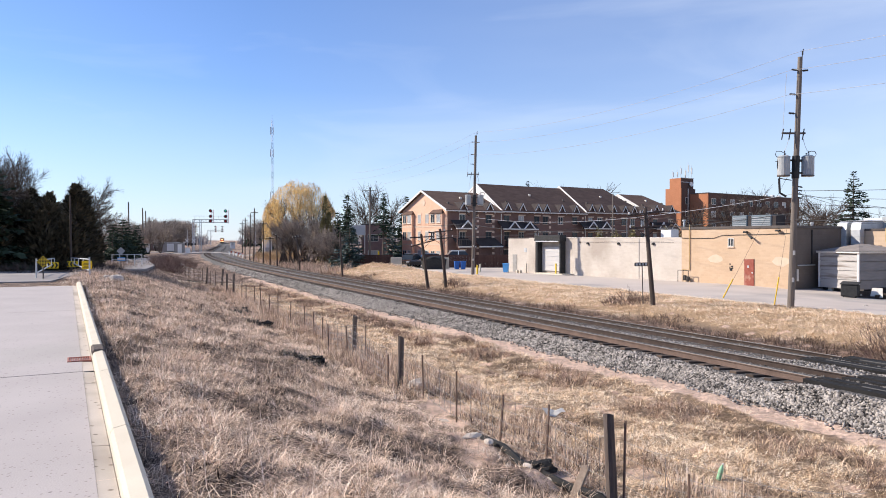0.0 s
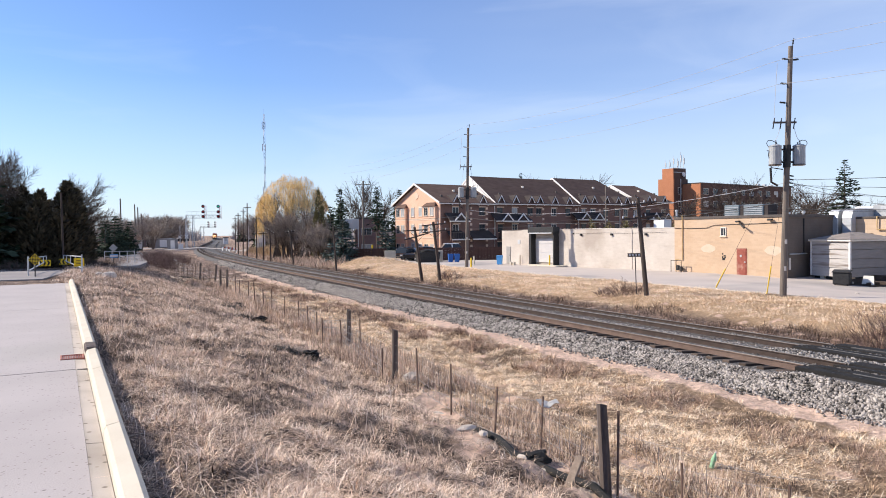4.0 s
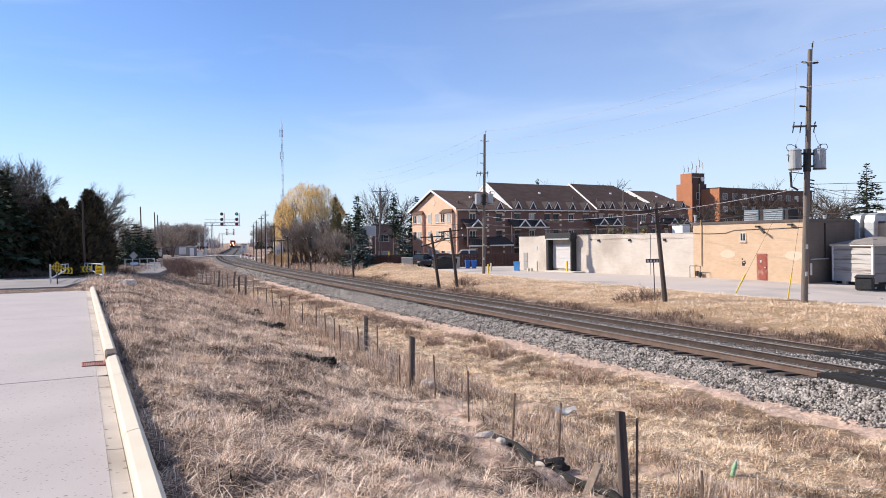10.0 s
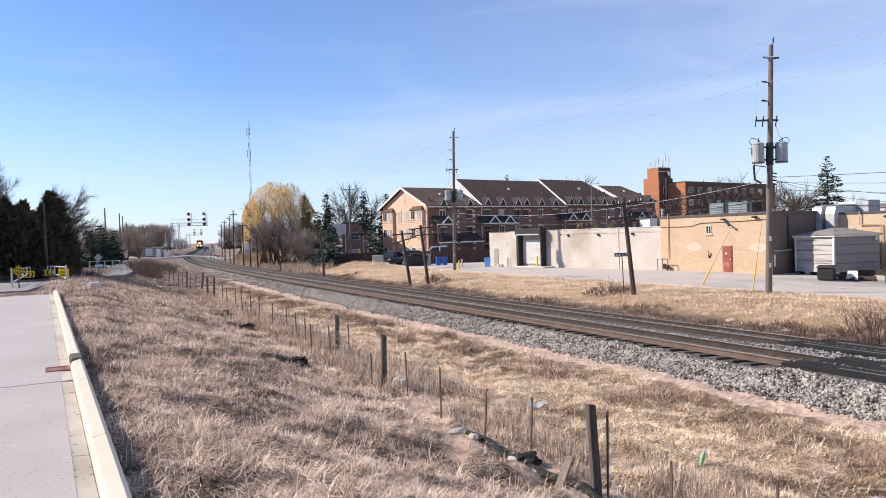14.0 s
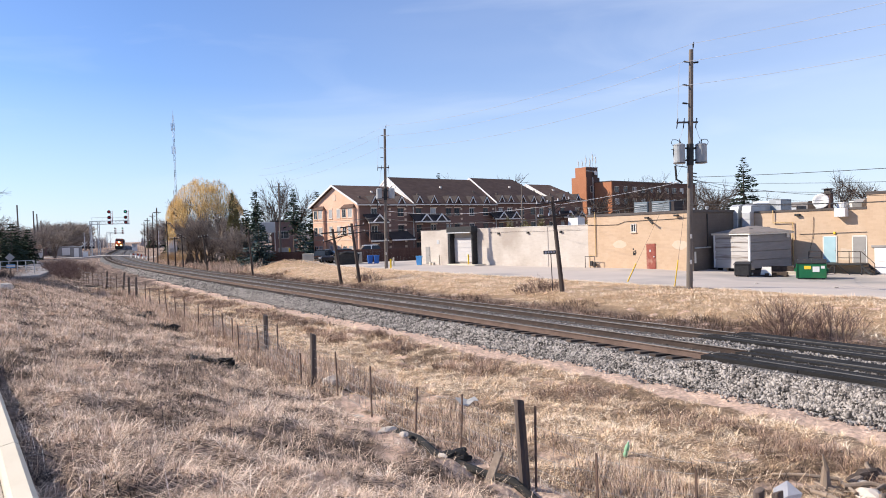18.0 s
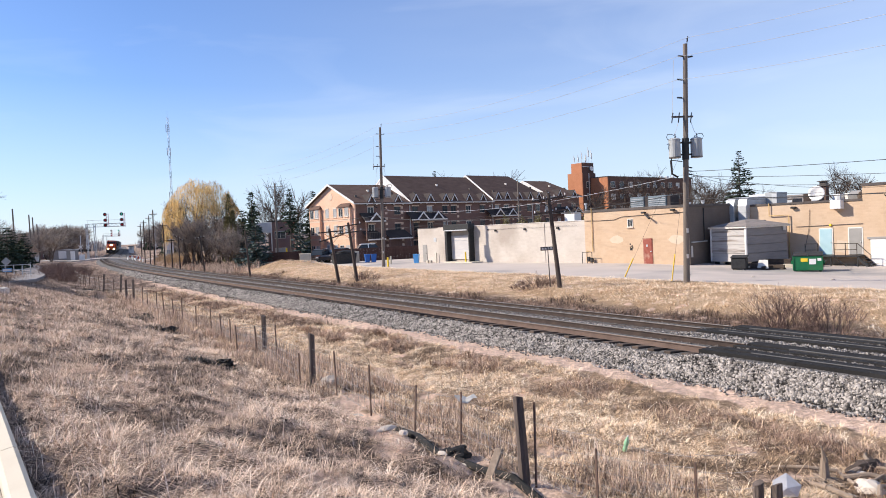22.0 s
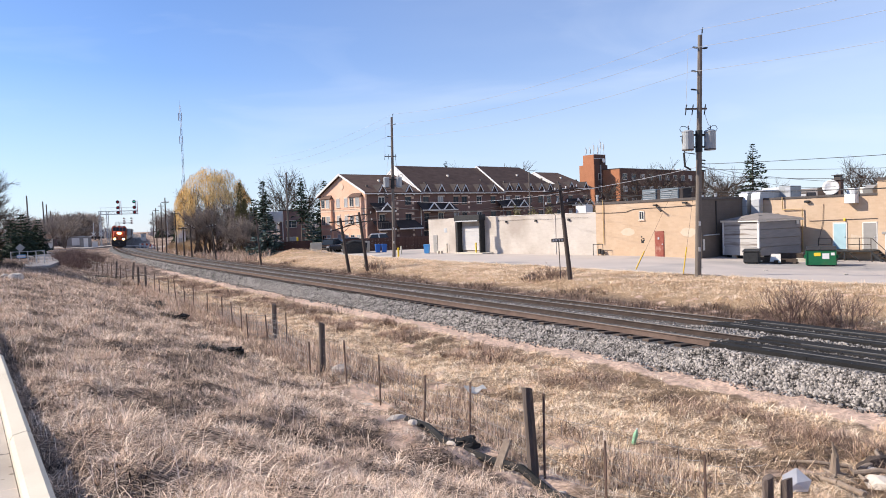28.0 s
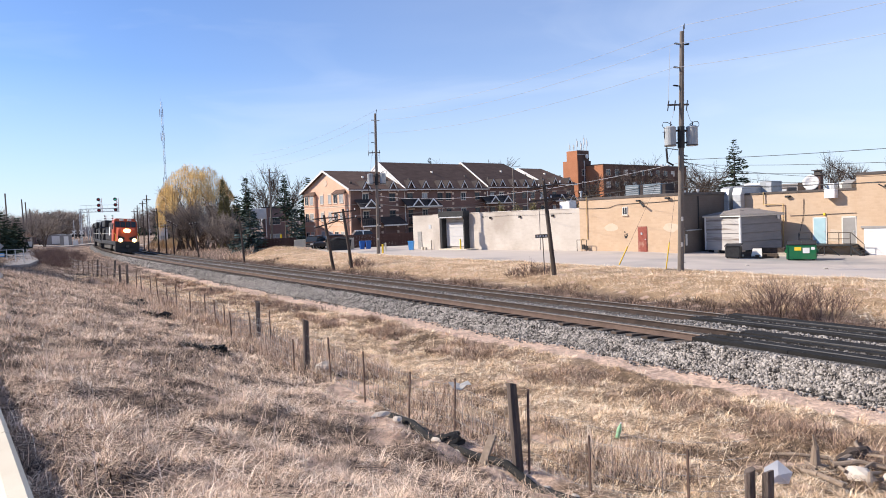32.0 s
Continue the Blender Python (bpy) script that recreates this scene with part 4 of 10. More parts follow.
def build_far_roads():
    # the old road beyond the barricades runs down to the crossing street
    mid = [(-19.5, 29.0, 3.2), (-21.5, 35.5, 3.0), (-24.5, 47, 2.6), (-28.5, 62, 2.6), (-37, 84, 3.0), (-52, 118, 3.5), (-66, 150, 3.5)]
    lo, hi = [], []
    for x, y, w in mid:
        for side, out in ((-1, lo), (1, hi)):
            px, py = x + side * w * 0.93, y + side * w * 0.36
            out.append((px, py, on_ground(px, py) * 0.7 + on_ground(x, y) * 0.3 + 0.05))
    strip("old_road", lo, hi, 0.3, OLDROAD, "grey worn asphalt road behind the barricades", "road")
    # the street that crosses the railway
    cx, cy = su_place(192, 2.8)
    def street_z(px, py):
        s, u = track_su([px], [py])
        across = float(np.interp(u[0], [-9, -1, 0, 1.5, 4.2, 5.7, 9], [0, 1, 1, 1, 1, 1, 0]))
        rail = float(np.interp(u[0], [-1, 0, 1.505, 4.2, 5.705, 7], [-0.03, -0.03, -0.135, -0.355, -0.46, -0.46]))
        return rail * across + (on_ground(px, py) + 0.06) * (1 - across)

    lo, hi = [], []
    for k in (-260, -160, -90, -50, -25, -14, -11, -8, -5, -2.8, -1.3, 1.4, 2.9, 5, 8, 12, 25, 60, 150):
        for side, out in ((-6.0, lo), (6.0, hi)):
            px, py = cx + k * 0.90 + side * -0.42, cy + k * 0.42 + side * 0.90
            out.append((px, py, street_z(px, py)))
    strip("crossing_street", lo, hi, 0.5, ASPHALT, "pale asphalt street crossing the railway", "street")
    # the car park
    lo, hi = [], []
    for s in np.arange(-60, 100.1, 4):
        wob = 0.5 * noise.noise((s * 0.21, 0, 7))
        px, py = su_place(s, 20.7 + wob)
        lo.append((px, py, float(lot_height(np.array([px]), np.array([py]))[0])))
    rows = [lo]
    for u in (24, 28, 32, 36, 40, 46, 54, 64):
        row = []
        for s in np.arange(-60, 100.1, 4):
            px, py = su_place(s, u)
            row.append((px, py, float(lot_height(np.array([px]), np.array([py]))[0])))
        rows.append(row)
    n = len(lo)
    v = [p for r in rows for p in r]
    f = [(r * n + i, r * n + i + 1, (r + 1) * n + i + 1, (r + 1) * n + i) for r in range(len(rows) - 1) for i in range(n - 1)]
    k = len(v)
    v += [(x, y, z - 0.3) for x, y, z in lo]
    f += [(i, k + i, k + i + 1, i + 1) for i in range(n - 1)]
    whole("car_park", Shape().add(v, f), ASPHALT, "sun-bleached asphalt car park behind a low building", "car park", kind="structure")


build_far_roads()

# ---- railway ----
RAILS = ((0.0, 0.0), (1.505, -0.105), (4.2, -0.325), (5.705, -0.43))
PANEL_TO = (5.2, 8.6)


def rail_shape(u, z, lo, hi, rows):
    sh = Shape()
    ss = np.arange(lo, hi + 0.01, 2.0 if hi < 300 else 6.0)
    n = len(rows)
    v = []
    for s in ss:
        for du, dz in rows:
            x, y = track(s, u + du)
            v.append((float(x), float(y), z + dz))
    f = [(k * n + i, k * n + (i + 1) % n, (k + 1) * n + (i + 1) % n, (k + 1) * n + i) for k in range(len(ss) - 1) for i in range(n)]
    f += [tuple(range(n)), tuple(range(len(v) - 1, len(v) - n - 1, -1))]
    return sh.add(v, f)


FOOT = ((-0.07, -0.17), (-0.07, -0.158), (-0.012, -0.14), (-0.012, -0.045), (-0.036, -0.035), (-0.036, -0.008), (0.036, -0.008), (0.036, -0.035), (0.012, -0.045), (0.012, -0.14), (0.07, -0.158), (0.07, -0.17))
HEAD = ((-0.034, -0.0075), (-0.030, -0.001), (-0.02, 0.0), (0.02, 0.0), (0.030, -0.001), (0.034, -0.0075))


def build_tracks():
    for which in (0, 1):
        (ua, za), (ub, zb) = RAILS[2 * which], RAILS[2 * which + 1]
        tr = thing("railway_track", Matrix(), "railway track with rusted rails on dark timber ties", "railway track", "railway tracks", "structure")
        pt = PANEL_TO[which]
        for u, z in ((ua, za), (ub, zb)):
            for lo, hi, m in ((-80, pt, DARKSTEEL), (pt + 0.02, 110, RUSTPALE if u == 0.0 else RUST), (110, 1000, RUST)):
                rail = part("rail", rail_shape(u, z, lo, hi, FOOT), m, tr, "greased dark rail" if m is DARKSTEEL else "rusted rail")
                part("rail_head", rail_shape(u, z, lo, hi, HEAD), DARKHEAD if m is DARKSTEEL else RAILHEAD, rail, "worn rail head")
        # ties
        tie = Shape().box(-1.27, -0.115, -0.17, 1.27, 0.115, 0.0, 0.015).mesh("tie")
        rest = Shape()
        roll = math.degrees(math.atan2(za - zb, ub - ua))
        for k in range(1100):
            s = pt + 0.3 + k * 0.54
            h = float(heading(s))
            x, y = track(s, (ua + ub) / 2)
            jit = random.uniform(-1, 1)
            m = pose(float(x), float(y), (za + zb) / 2 - 0.172 + random.uniform(-0.008, 0.004), 0, roll, math.degrees(-h) + jit)
            if k < 280:
                part("tie", tie, TIE, tr, at=m)
            elif s < 420:
                for p in ((0,),):
                    c = [m @ Vector(q) for q in ((-1.27, -0.115, 0), (1.27, -0.115, 0), (1.27, 0.115, 0), (-1.27, 0.115, 0), (-1.27, -0.115, -0.12), (1.27, -0.115, -0.12), (1.27, 0.115, -0.12), (-1.27, 0.115, -0.12))]
                    rest.add(c, [(0, 1, 2, 3), (0, 4, 5, 1), (2, 6, 7, 3), (0, 3, 7, 4), (1, 5, 6, 2)])
        part("distant_ties", rest, TIE, tr, "far run of timber ties", kind="stuff")
        # spike plates
        plate = Shape().box(-0.09, -0.17, -0.0, 0.09, 0.17, 0.012, 0.003)
        # rubber panels of the level crossing: outer, gauge, outer
        for lo_u, hi_u, zz0, zz1 in ((ua - 0.36, ua - 0.045, za, za), (ua + 0.11, ua + 0.52, za - 0.01, za - 0.04), (ub - 0.52, ub - 0.11, zb + 0.03, zb - 0.01), (ub + 0.045, ub + 0.50, zb, zb)):
            for k in range(11):
                s1 = pt - k * 2.5
                s0 = s1 - 2.485
                q = Shape()
                pts = []
                for s in (s0, s1):
                    for u, z in ((lo_u, zz0 - 0.012), (hi_u, zz1 - 0.012)):
                        x, y = track(s, u)
                        pts.append((float(x), float(y), z))
                a, b, c, d = pts[0], pts[1], pts[3], pts[2]
                q.slab((a, b, c, d), -0.14)
                pan = part("crossing_panel", q, RUBBER, tr, "black rubber crossing panel")
                bolts = Shape()
                for i in range(4):
                    for fr in (0.2, 0.8):
                        e = [a[j] + (d[j] - a[j]) * (i + 0.5) / 4 for j in range(3)]
                        g = [b[j] + (c[j] - b[j]) * (i + 0.5) / 4 for j in range(3)]
                        w = [e[j] + (g[j] - e[j]) * fr for j in range(3)]
                        bolts.tube((w[0], w[1], w[2] - 0.02), (w[0], w[1], w[2] + 0.012), 0.03, 0.025, 6)
                part("bolts", bolts, BLACK, pan)


build_tracks()


def build_ballast():
    # loose stones: on the shoulders, between the ties and between the tracks
    rng = np.random.default_rng(5)
    base = np.array([(1, 0, 0), (-1, 0, 0), (0, 1, 0), (0, -1, 0), (0, 0, 1), (0, 0, -1)], float)
    tri = np.array([(0, 2, 4), (2, 1, 4), (1, 3, 4), (3, 0, 4), (2, 0, 5), (1, 2, 5), (3, 1, 5), (0, 3, 5)])

    def scatter(name, n, s_lo, s_hi, u_lo, u_hi, zfun, size, material=STONE):
        s = s_lo + (s_hi - s_lo) * rng.random(n) ** 1.25
        u = u_lo + (u_hi - u_lo) * rng.random(n)
        if u_lo < -2:
            u = toe(s) + (u_hi - toe(s)) * rng.random(n) - 0.06 - 0.4 * rng.random(n) ** 9
        x, y = track(s, u)
        z = zfun(s, u, x, y)
        r = size * (0.6 + 0.9 * rng.random(n) ** 2) * (1 + 0.5 * np.clip((s - 30) / 60, 0, 1))
        p = base[None] * (0.75 + 0.6 * rng.random((n, 6, 1))) * r[:, None, None]
        p = p * (0.75 + 0.5 * rng.random((n, 1, 3)))
        ang = rng.random((n, 3)) * 6.28
        for ax in range(3):
            c, q = np.cos(ang[:, ax])[:, None], np.sin(ang[:, ax])[:, None]
            i, j = (ax + 1) % 3, (ax + 2) % 3
            a, b = p[..., i].copy(), p[..., j].copy()
            p[..., i], p[..., j] = a * c - b * q, a * q + b * c
        p += np.stack([x, y, z], -1)[:, None, :]
        f = tri[None] + (np.arange(n) * 6)[:, None, None]
        soup(name, p.reshape(-1, 3), f.reshape(-1, 3), material, None, "crushed pale grey ballast stones beside the rails", "ballast")

    def flat(s, u, x, y):
        """The top of the ballast: its bed, or the ground where that stands higher."""
        k = toe(s) - 0.03
        t = np.clip((u - k) / (-0.8 - k), 0, 1)
        up = 0.13 * smooth01((5.7 - s) / 0.9)
        bed = np.where(u < -0.8, -0.58 + t * (0.335 + up), np.interp(u, [-0.8, -0.6, 1.9, 3.6, 6.4, 7.5], [-0.245, -0.22, -0.30, -0.49, -0.60, -1.04]))
        bed = bed + up * ((u >= -0.8) & (u < -0.4))
        return np.where((u < k) | (u > -0.72), ground_height(x, y), np.maximum(bed + 0.02, ground_height(x, y))) + 0.012

    scatter("ballast_stones", 56000, -13, 42, -2.55, -0.45, flat, 0.033)
    scatter("ballast_stones", 15000, 30, 95, -2.3, -0.55, flat, 0.04)
    scatter("ballast_stones", 18000, -12, 75, -0.45, 2.0, flat, 0.034, DARKSTONE)
    scatter("ballast_stones", 16000, -10, 80, 2.2, 3.55, flat, 0.038)
    scatter("ballast_stones", 12000, 8, 80, 3.6, 6.3, flat, 0.036, DARKSTONE)
    scatter("ballast_stones", 9000, -10, 80, 6.3, 7.9, flat, 0.038)
    scatter("ballast_stones", 12000, -5, 18, -2.5, -0.45, flat, 0.036)
    scatter("ballast_stones", 11000, -13, 3, -2.5, -0.4, flat, 0.036)
    # stone packed between the crossing panels, nearly level with them
    for name, lo_u, hi_u, z0, z1, end in (("crossing_fill", 0.53, 0.98, -0.085, -0.115, 5.2), ("crossing_fill", 2.02, 3.68, -0.20, -0.36, 8.6), ("crossing_fill", 4.73, 5.18, -0.41, -0.44, 8.6)):
        a, b = [], []
        for s in np.arange(-22, end + 0.1, 2.0):
            for u, z, out in ((lo_u, z0, a), (hi_u, z1, b)):
                x, y = track(s, u)
                out.append((float(x), float(y), z - 0.03))
        strip(name, a, b, 0.15, BED, "packed stone between crossing panels", "ballast")
        scatter("ballast_stones", 1800 if hi_u - lo_u < 1 else 5200, -14, end, lo_u, hi_u, lambda s, u, x, y: z0 + (z1 - z0) * (u - lo_u) / (hi_u - lo_u) - 0.02, 0.032, DARKSTONE if hi_u - lo_u < 1 else STONE)
    # the bed under them
    rows = []
    ss = np.concatenate([np.arange(-80, 120, 2.0), np.arange(120, 1000, 10.0)])
    us = (-2.35, -0.8, -0.6, 1.9, 3.6, 6.4, 7.5)
    zs = (-0.58, -0.245, -0.22, -0.30, -0.49, -0.60, -1.04)
    v = []
    for s in ss:
        for u, z in zip(us, zs):
            x, y = track(s, float(toe(s)) - 0.03 if u < -2 else u)
            up = 0.13 * float(smooth01((5.7 - s) / 0.9)) if -0.85 < u < -0.55 else 0.0
            v.append((float(x), float(y), z + 0.02 + up))
    n = len(us)
    f = [(k * n + i, k * n + i + 1, (k + 1) * n + i + 1, (k + 1) * n + i) for k in range(len(ss) - 1) for i in range(n - 1)]
    whole("ballast_bed", Shape().add(v, f), BED, "grey crushed stone bed under the tracks", "ballast", kind="structure")


build_ballast()

# ---- buildings across the railway ----


def frame_of(x, y, z, dx, dy):
    """A pose whose x runs along (dx, dy) and whose y runs into the building."""
    return pose(x, y, z, 0, 0, math.degrees(math.atan2(dy, dx)))


def window_unit(parent, x, z, w, h, y=0.0, glass=None, frame_mat=None, bars=1, axis="x", sill=True, depth=0.06):
    """A window on a wall at depth y, its frame proud of the wall and its pane set back."""
    glass, frame_mat = glass or GLASS, frame_mat or CREAM

    def bx(sh, a0, y0, z0, a1, y1, z1, b=0.0):
        return sh.box(a0, y0, z0, a1, y1, z1, b) if axis == "x" else sh.box(y0, a0, z0, y1, a1, z1, b)

    t = 0.07
    fr = Shape()
    bx(fr, x, y - depth, z, x + t, y + 0.05, z + h, 0.01)
    bx(fr, x + w - t, y - depth, z, x + w, y + 0.05, z + h, 0.01)
    bx(fr, x + t, y - depth, z, x + w - t, y + 0.05, z + t, 0.01)
    bx(fr, x + t, y - depth, z + h - t, x + w - t, y + 0.05, z + h, 0.01)
    for k in range(1, bars + 1):
        c = x + w * k / (bars + 1)
        bx(fr, c - 0.025, y - depth * 0.8, z + t, c + 0.025, y + 0.03, z + h - t, 0.006)
    win = part("window", fr, frame_mat, parent, "pale framed window")
    for k in range(bars + 1):
        a = x + t + (w - t) * k / (bars + 1)
        b = x + (w) * (k + 1) / (bars + 1) - 0.03
        pane = Shape()
        bx(pane, a, y - depth * 0.35, z + t, b, y - depth * 0.35 + 0.012, z + h - t)
        part("pane", pane, glass, win)
    if sill:
        sl = Shape()
        bx(sl, x - 0.06, y - depth - 0.05, z - 0.09, x + w + 0.06, y + 0.04, z - 0.005, 0.01)
        part("sill", sl, BAND, win)
    return win


def build_low_building():
    """The single-storey warehouse: an off-white wing, a loading dock and a tan end."""
    b = thing("warehouse", frame_of(7.83, 85.8, -0.6, WALL.x, WALL.y), "single-storey painted block warehouse, off-white and tan, with flat roof", "building")
    D = 30.0
    # three lengths of wall, each with its own height
    part("wall", Shape().box(0, 0, -0.6, 5.2, 0.3, 3.95), WHITEWALL, b, "off-white wing wall")
    part("wall", Shape().box(5.2, 0.0, -0.6, 24.85, 0.3, 3.98), WHITEWALL, b, "off-white block wall with stains")
    part("wall", Shape().box(24.85, -0.06, -0.6, 35.35, 0.3, 4.72), TANWALL, b, "tan painted block wall")
    part("wall", Shape().box(35.05, 0.3, -0.9, 35.35, 10.5, 4.72), SHADEBLOCK, b, "end wall coloured grey-brown for its shade")
    part("wall", Shape().box(0, 0.3, -0.6, 0.3, D, 3.95), WHITEWALL, b)
    part("wall", Shape().box(0, D, -0.6, 35.35, D + 0.3, 4.2), SHADEBLOCK, b)
    part("roof", Shape().box(0.3, 0.3, 3.6, 24.85, D, 3.75), ROOFTAR, b, "flat grey roof")
    part("roof", Shape().box(24.85, 0.3, 4.3, 35.05, D, 4.45), ROOFTAR, b)
    part("coping", Shape().box(-0.05, -0.05, 3.95, 5.2, 0.34, 4.02, 0.01), FLASH, b)
    part("coping", Shape().box(5.2, -0.05, 3.98, 24.8, 0.34, 4.03, 0.01), CREAM, b)
    part("coping", Shape().box(24.80, -0.12, 4.70, 35.42, 0.36, 4.93, 0.015), FLASH, b, "dark roof-edge flashing")
    part("coping", Shape().box(35.0, 0.36, 4.70, 35.42, 10.5, 4.93, 0.015), FLASH, b)
    # grey side door
    d = part("door", Shape().box(0.85, -0.05, 0.05, 1.6, 0.02, 2.05, 0.01), GREYDOOR, b, "grey metal side door")
    part("handle", Shape().box(1.45, -0.09, 1.0, 1.52, -0.05, 1.06, 0.005), BLACK, d)
    part("vent", Shape().box(2.9, -0.03, 2.35, 3.35, 0.01, 2.85, 0.01), GALV, b)
    # loading dock: piers, black shelter, overhead door set back
    dk = part("dock_pier", Shape().box(4.6, -0.8, -0.6, 5.75, -0.005, 4.0, 0.02), WHITEWALL, b, "off-white pier beside the loading dock")
    part("dock_pier", Shape().box(9.55, -0.75, -0.6, 9.75, -0.005, 4.1, 0.02), BLACK, b, "black dock side panel")
    part("dock_pier", Shape().box(5.76, -0.75, -0.6, 6.05, -0.005, 4.1, 0.02), BLACK, b, "black dock side panel")
    part("dock_canopy", Shape().box(5.7, -0.95, 3.62, 9.85, -0.005, 4.28, 0.03), BLACK, b, "black dock canopy")
    part("canopy_strip", Shape().box(5.9, -0.97, 3.54, 9.6, -0.85, 3.66, 0.01), GALV, b)
    od = part("overhead_door", Shape().box(6.1, -0.12, 0.35, 9.0, -0.01, 3.0, 0.01), DOCKGREY, b, "grey overhead dock door")
    for k in range(4):
        part("door_rib", Shape().box(6.1, -0.145, 0.95 + k * 0.5, 9.0, -0.12, 0.98 + k * 0.5), GALV, od)
    part("dock_post", Shape().tube((9.2, -0.9, -0.5), (9.2, -0.9, 1.2), 0.09, 0.09, 10), YELLOW, b, "yellow dock bollard")
    part("dock_step", Shape().box(5.9, -1.2, -0.6, 11.0, -0.02, 0.12, 0.03), KERB, b, "concrete dock sill")
    part("dock_post", Shape().tube((4.4, -1.0, -0.5), (4.4, -1.0, 1.1), 0.09, 0.09, 10), KERB, b)
    for x, s in ((3.6, 0.3), (4.15, 0.25)):
        part("rubble_block", Shape().box(x, -1.9, -0.1, x + s, -1.6, 0.32, 0.04), KERB, b)
    # fittings on the long wall
    for x in (13.0, 17.2, 21.5):
        part("wall_light", Shape().box(x, -0.18, 3.3, x + 0.25, -0.005, 3.5, 0.02), BLACK, b)
    part("pilaster", Shape().box(19.6, -0.05, -0.1, 19.9, -0.005, 3.9, 0.01), WHITEWALL, b, "shallow pilaster")
    part("wall_hook", Shape().box(11.9, -0.1, 3.45, 12.0, -0.005, 3.6, 0.01), BLACK, b)
    c = [(12.0 + k * 1.2, -0.06, 3.55 - 0.04 * math.sin(k * 1.3)) for k in range(11)]
    part("wall_cable", Shape().path(c, 0.010), BLACK, b)
    c = [(24.9, -0.1, 3.95), (26.5, -0.1, 3.9), (28.2, -0.1, 3.92), (29.0, -0.1, 4.15), (30.6, -0.1, 4.2), (33.0, -0.1, 4.22), (35.2, -0.1, 4.3)]
    part("wall_cable", Shape().path(c, 0.022), BLACK, b)
    part("gas_pipe", Shape().path([(25.75, -0.14, 5.15), (25.75, -0.14, 1.1), (25.0, -0.14, 1.1)], 0.04, 8), OCHRE, b, "ochre-painted gas pipe up the wall")
    mt = part("gas_meter", Shape().box(25.2, -0.32, 0.15, 25.45, -0.1, 0.6, 0.04), TRAINGREY, b, "gas meter")
    part("gas_meter", Shape().lathe(((0.1, 0), (0.16, 0.05), (0.16, 0.3), (0.08, 0.4)), 10, (25.75, -0.3, 0.1)), TRAINGREY, b)
    cage = Shape()
    for x in (24.95, 25.5, 26.05):
        cage.tube((x, -0.7, -0.3), (x, -0.7, 1.05), 0.03, 0.03, 6)
    cage.tube((24.95, -0.7, 1.05), (26.05, -0.7, 1.05), 0.03, 0.03, 6)
    part("meter_guard", cage, BLACK, b)
    # small high window, red door, patched paint, lamps
    window_unit(b, 29.6, 3.2, 0.55, 0.75, -0.06, bars=1, sill=True)
    rd = part("door", Shape().box(31.2, -0.12, -0.05, 31.98, -0.05, 2.1, 0.01), REDDOOR, b, "faded red door with peeling paint")
    part("door_frame", Shape().box(31.13, -0.1, -0.05, 31.2, -0.04, 2.18).box(31.98, -0.1, -0.05, 32.05, -0.04, 2.18).box(31.13, -0.1, 2.1, 32.05, -0.04, 2.18), REDDOOR, rd)
    part("hasp", Shape().box(31.85, -0.17, 1.0, 31.98, -0.12, 1.1, 0.01), GALV, rd)
    part("notice_plate", Shape().box(31.45, -0.15, 1.45, 31.62, -0.12, 1.65, 0.01), GALV, rd)
    gr = Shape()
    for k in range(7):
        x, z = 29.72 + 0.12 * (k % 3) + random.uniform(0, 0.06), 1.15 + 0.16 * (k // 2)
        gr.box(x, -0.068, z, x + random.uniform(0.07, 0.2), -0.0605, z + random.uniform(0.08, 0.26))
    part("painted_scrawl", gr, BLACK, b, "dark scrawl sprayed on the wall")
    for x, z, w, h in ((27.6, 1.75, 1.5, 0.75), (33.6, 1.6, 1.5, 0.85)):
        q = Shape()
        n = 14
        q.add([(x + w / 2 + w / 2 * math.cos(6.283 * i / n) * random.uniform(0.85, 1.1), -0.066, z + h / 2 + h / 2 * math.sin(6.283 * i / n) * random.uniform(0.8, 1.1)) for i in range(n)] , [tuple(range(n))])
        part("paint_patch", q, PATCH, b, "pale patch of fresh paint")
    part("floodlight", Shape().box(31.2, -0.42, 4.35, 31.55, -0.12, 4.5, 0.03).tube((31.5, -0.3, 4.3), (32.1, -0.5, 3.9), 0.05, 0.1, 8), BLACK, b)
    part("floodlight", Shape().box(34.0, -0.4, 4.45, 34.4, -0.12, 4.6, 0.03), BLACK, b)
    # fittings on the shaded end wall
    part("conduit", Shape().path([(35.4, 2.6, 4.6), (35.4, 2.6, 1.9), (35.4, 2.1, 1.7)], 0.05, 6), BLACK, b)
    part("wall_pipe", Shape().path([(35.42, 0.5, 1.75), (35.42, 3.0, 1.75)], 0.06, 6), GALV, b)
    part("notice", Shape().box(35.36, 0.45, 0.5, 35.4, 0.7, 1.45), CREAM, b, "small pale notice")
    # roof plant
    for x, w, y in ((20.0, 1.3, 3.0), (22.6, 1.6, 4.0)):
        u = thing("rooftop_unit", b.matrix_basis @ pose(x, y, 3.75), "pale grey metal rooftop ventilation unit", "roof unit", "rooftop units")
        part("body", Shape().box(0, 0, 0.1, w, 1.1, 1.0, 0.03), WHITEPAINT, u)
        part("base", Shape().box(0.05, 0.05, 0, w - 0.05, 1.05, 0.1), FLASH, u)
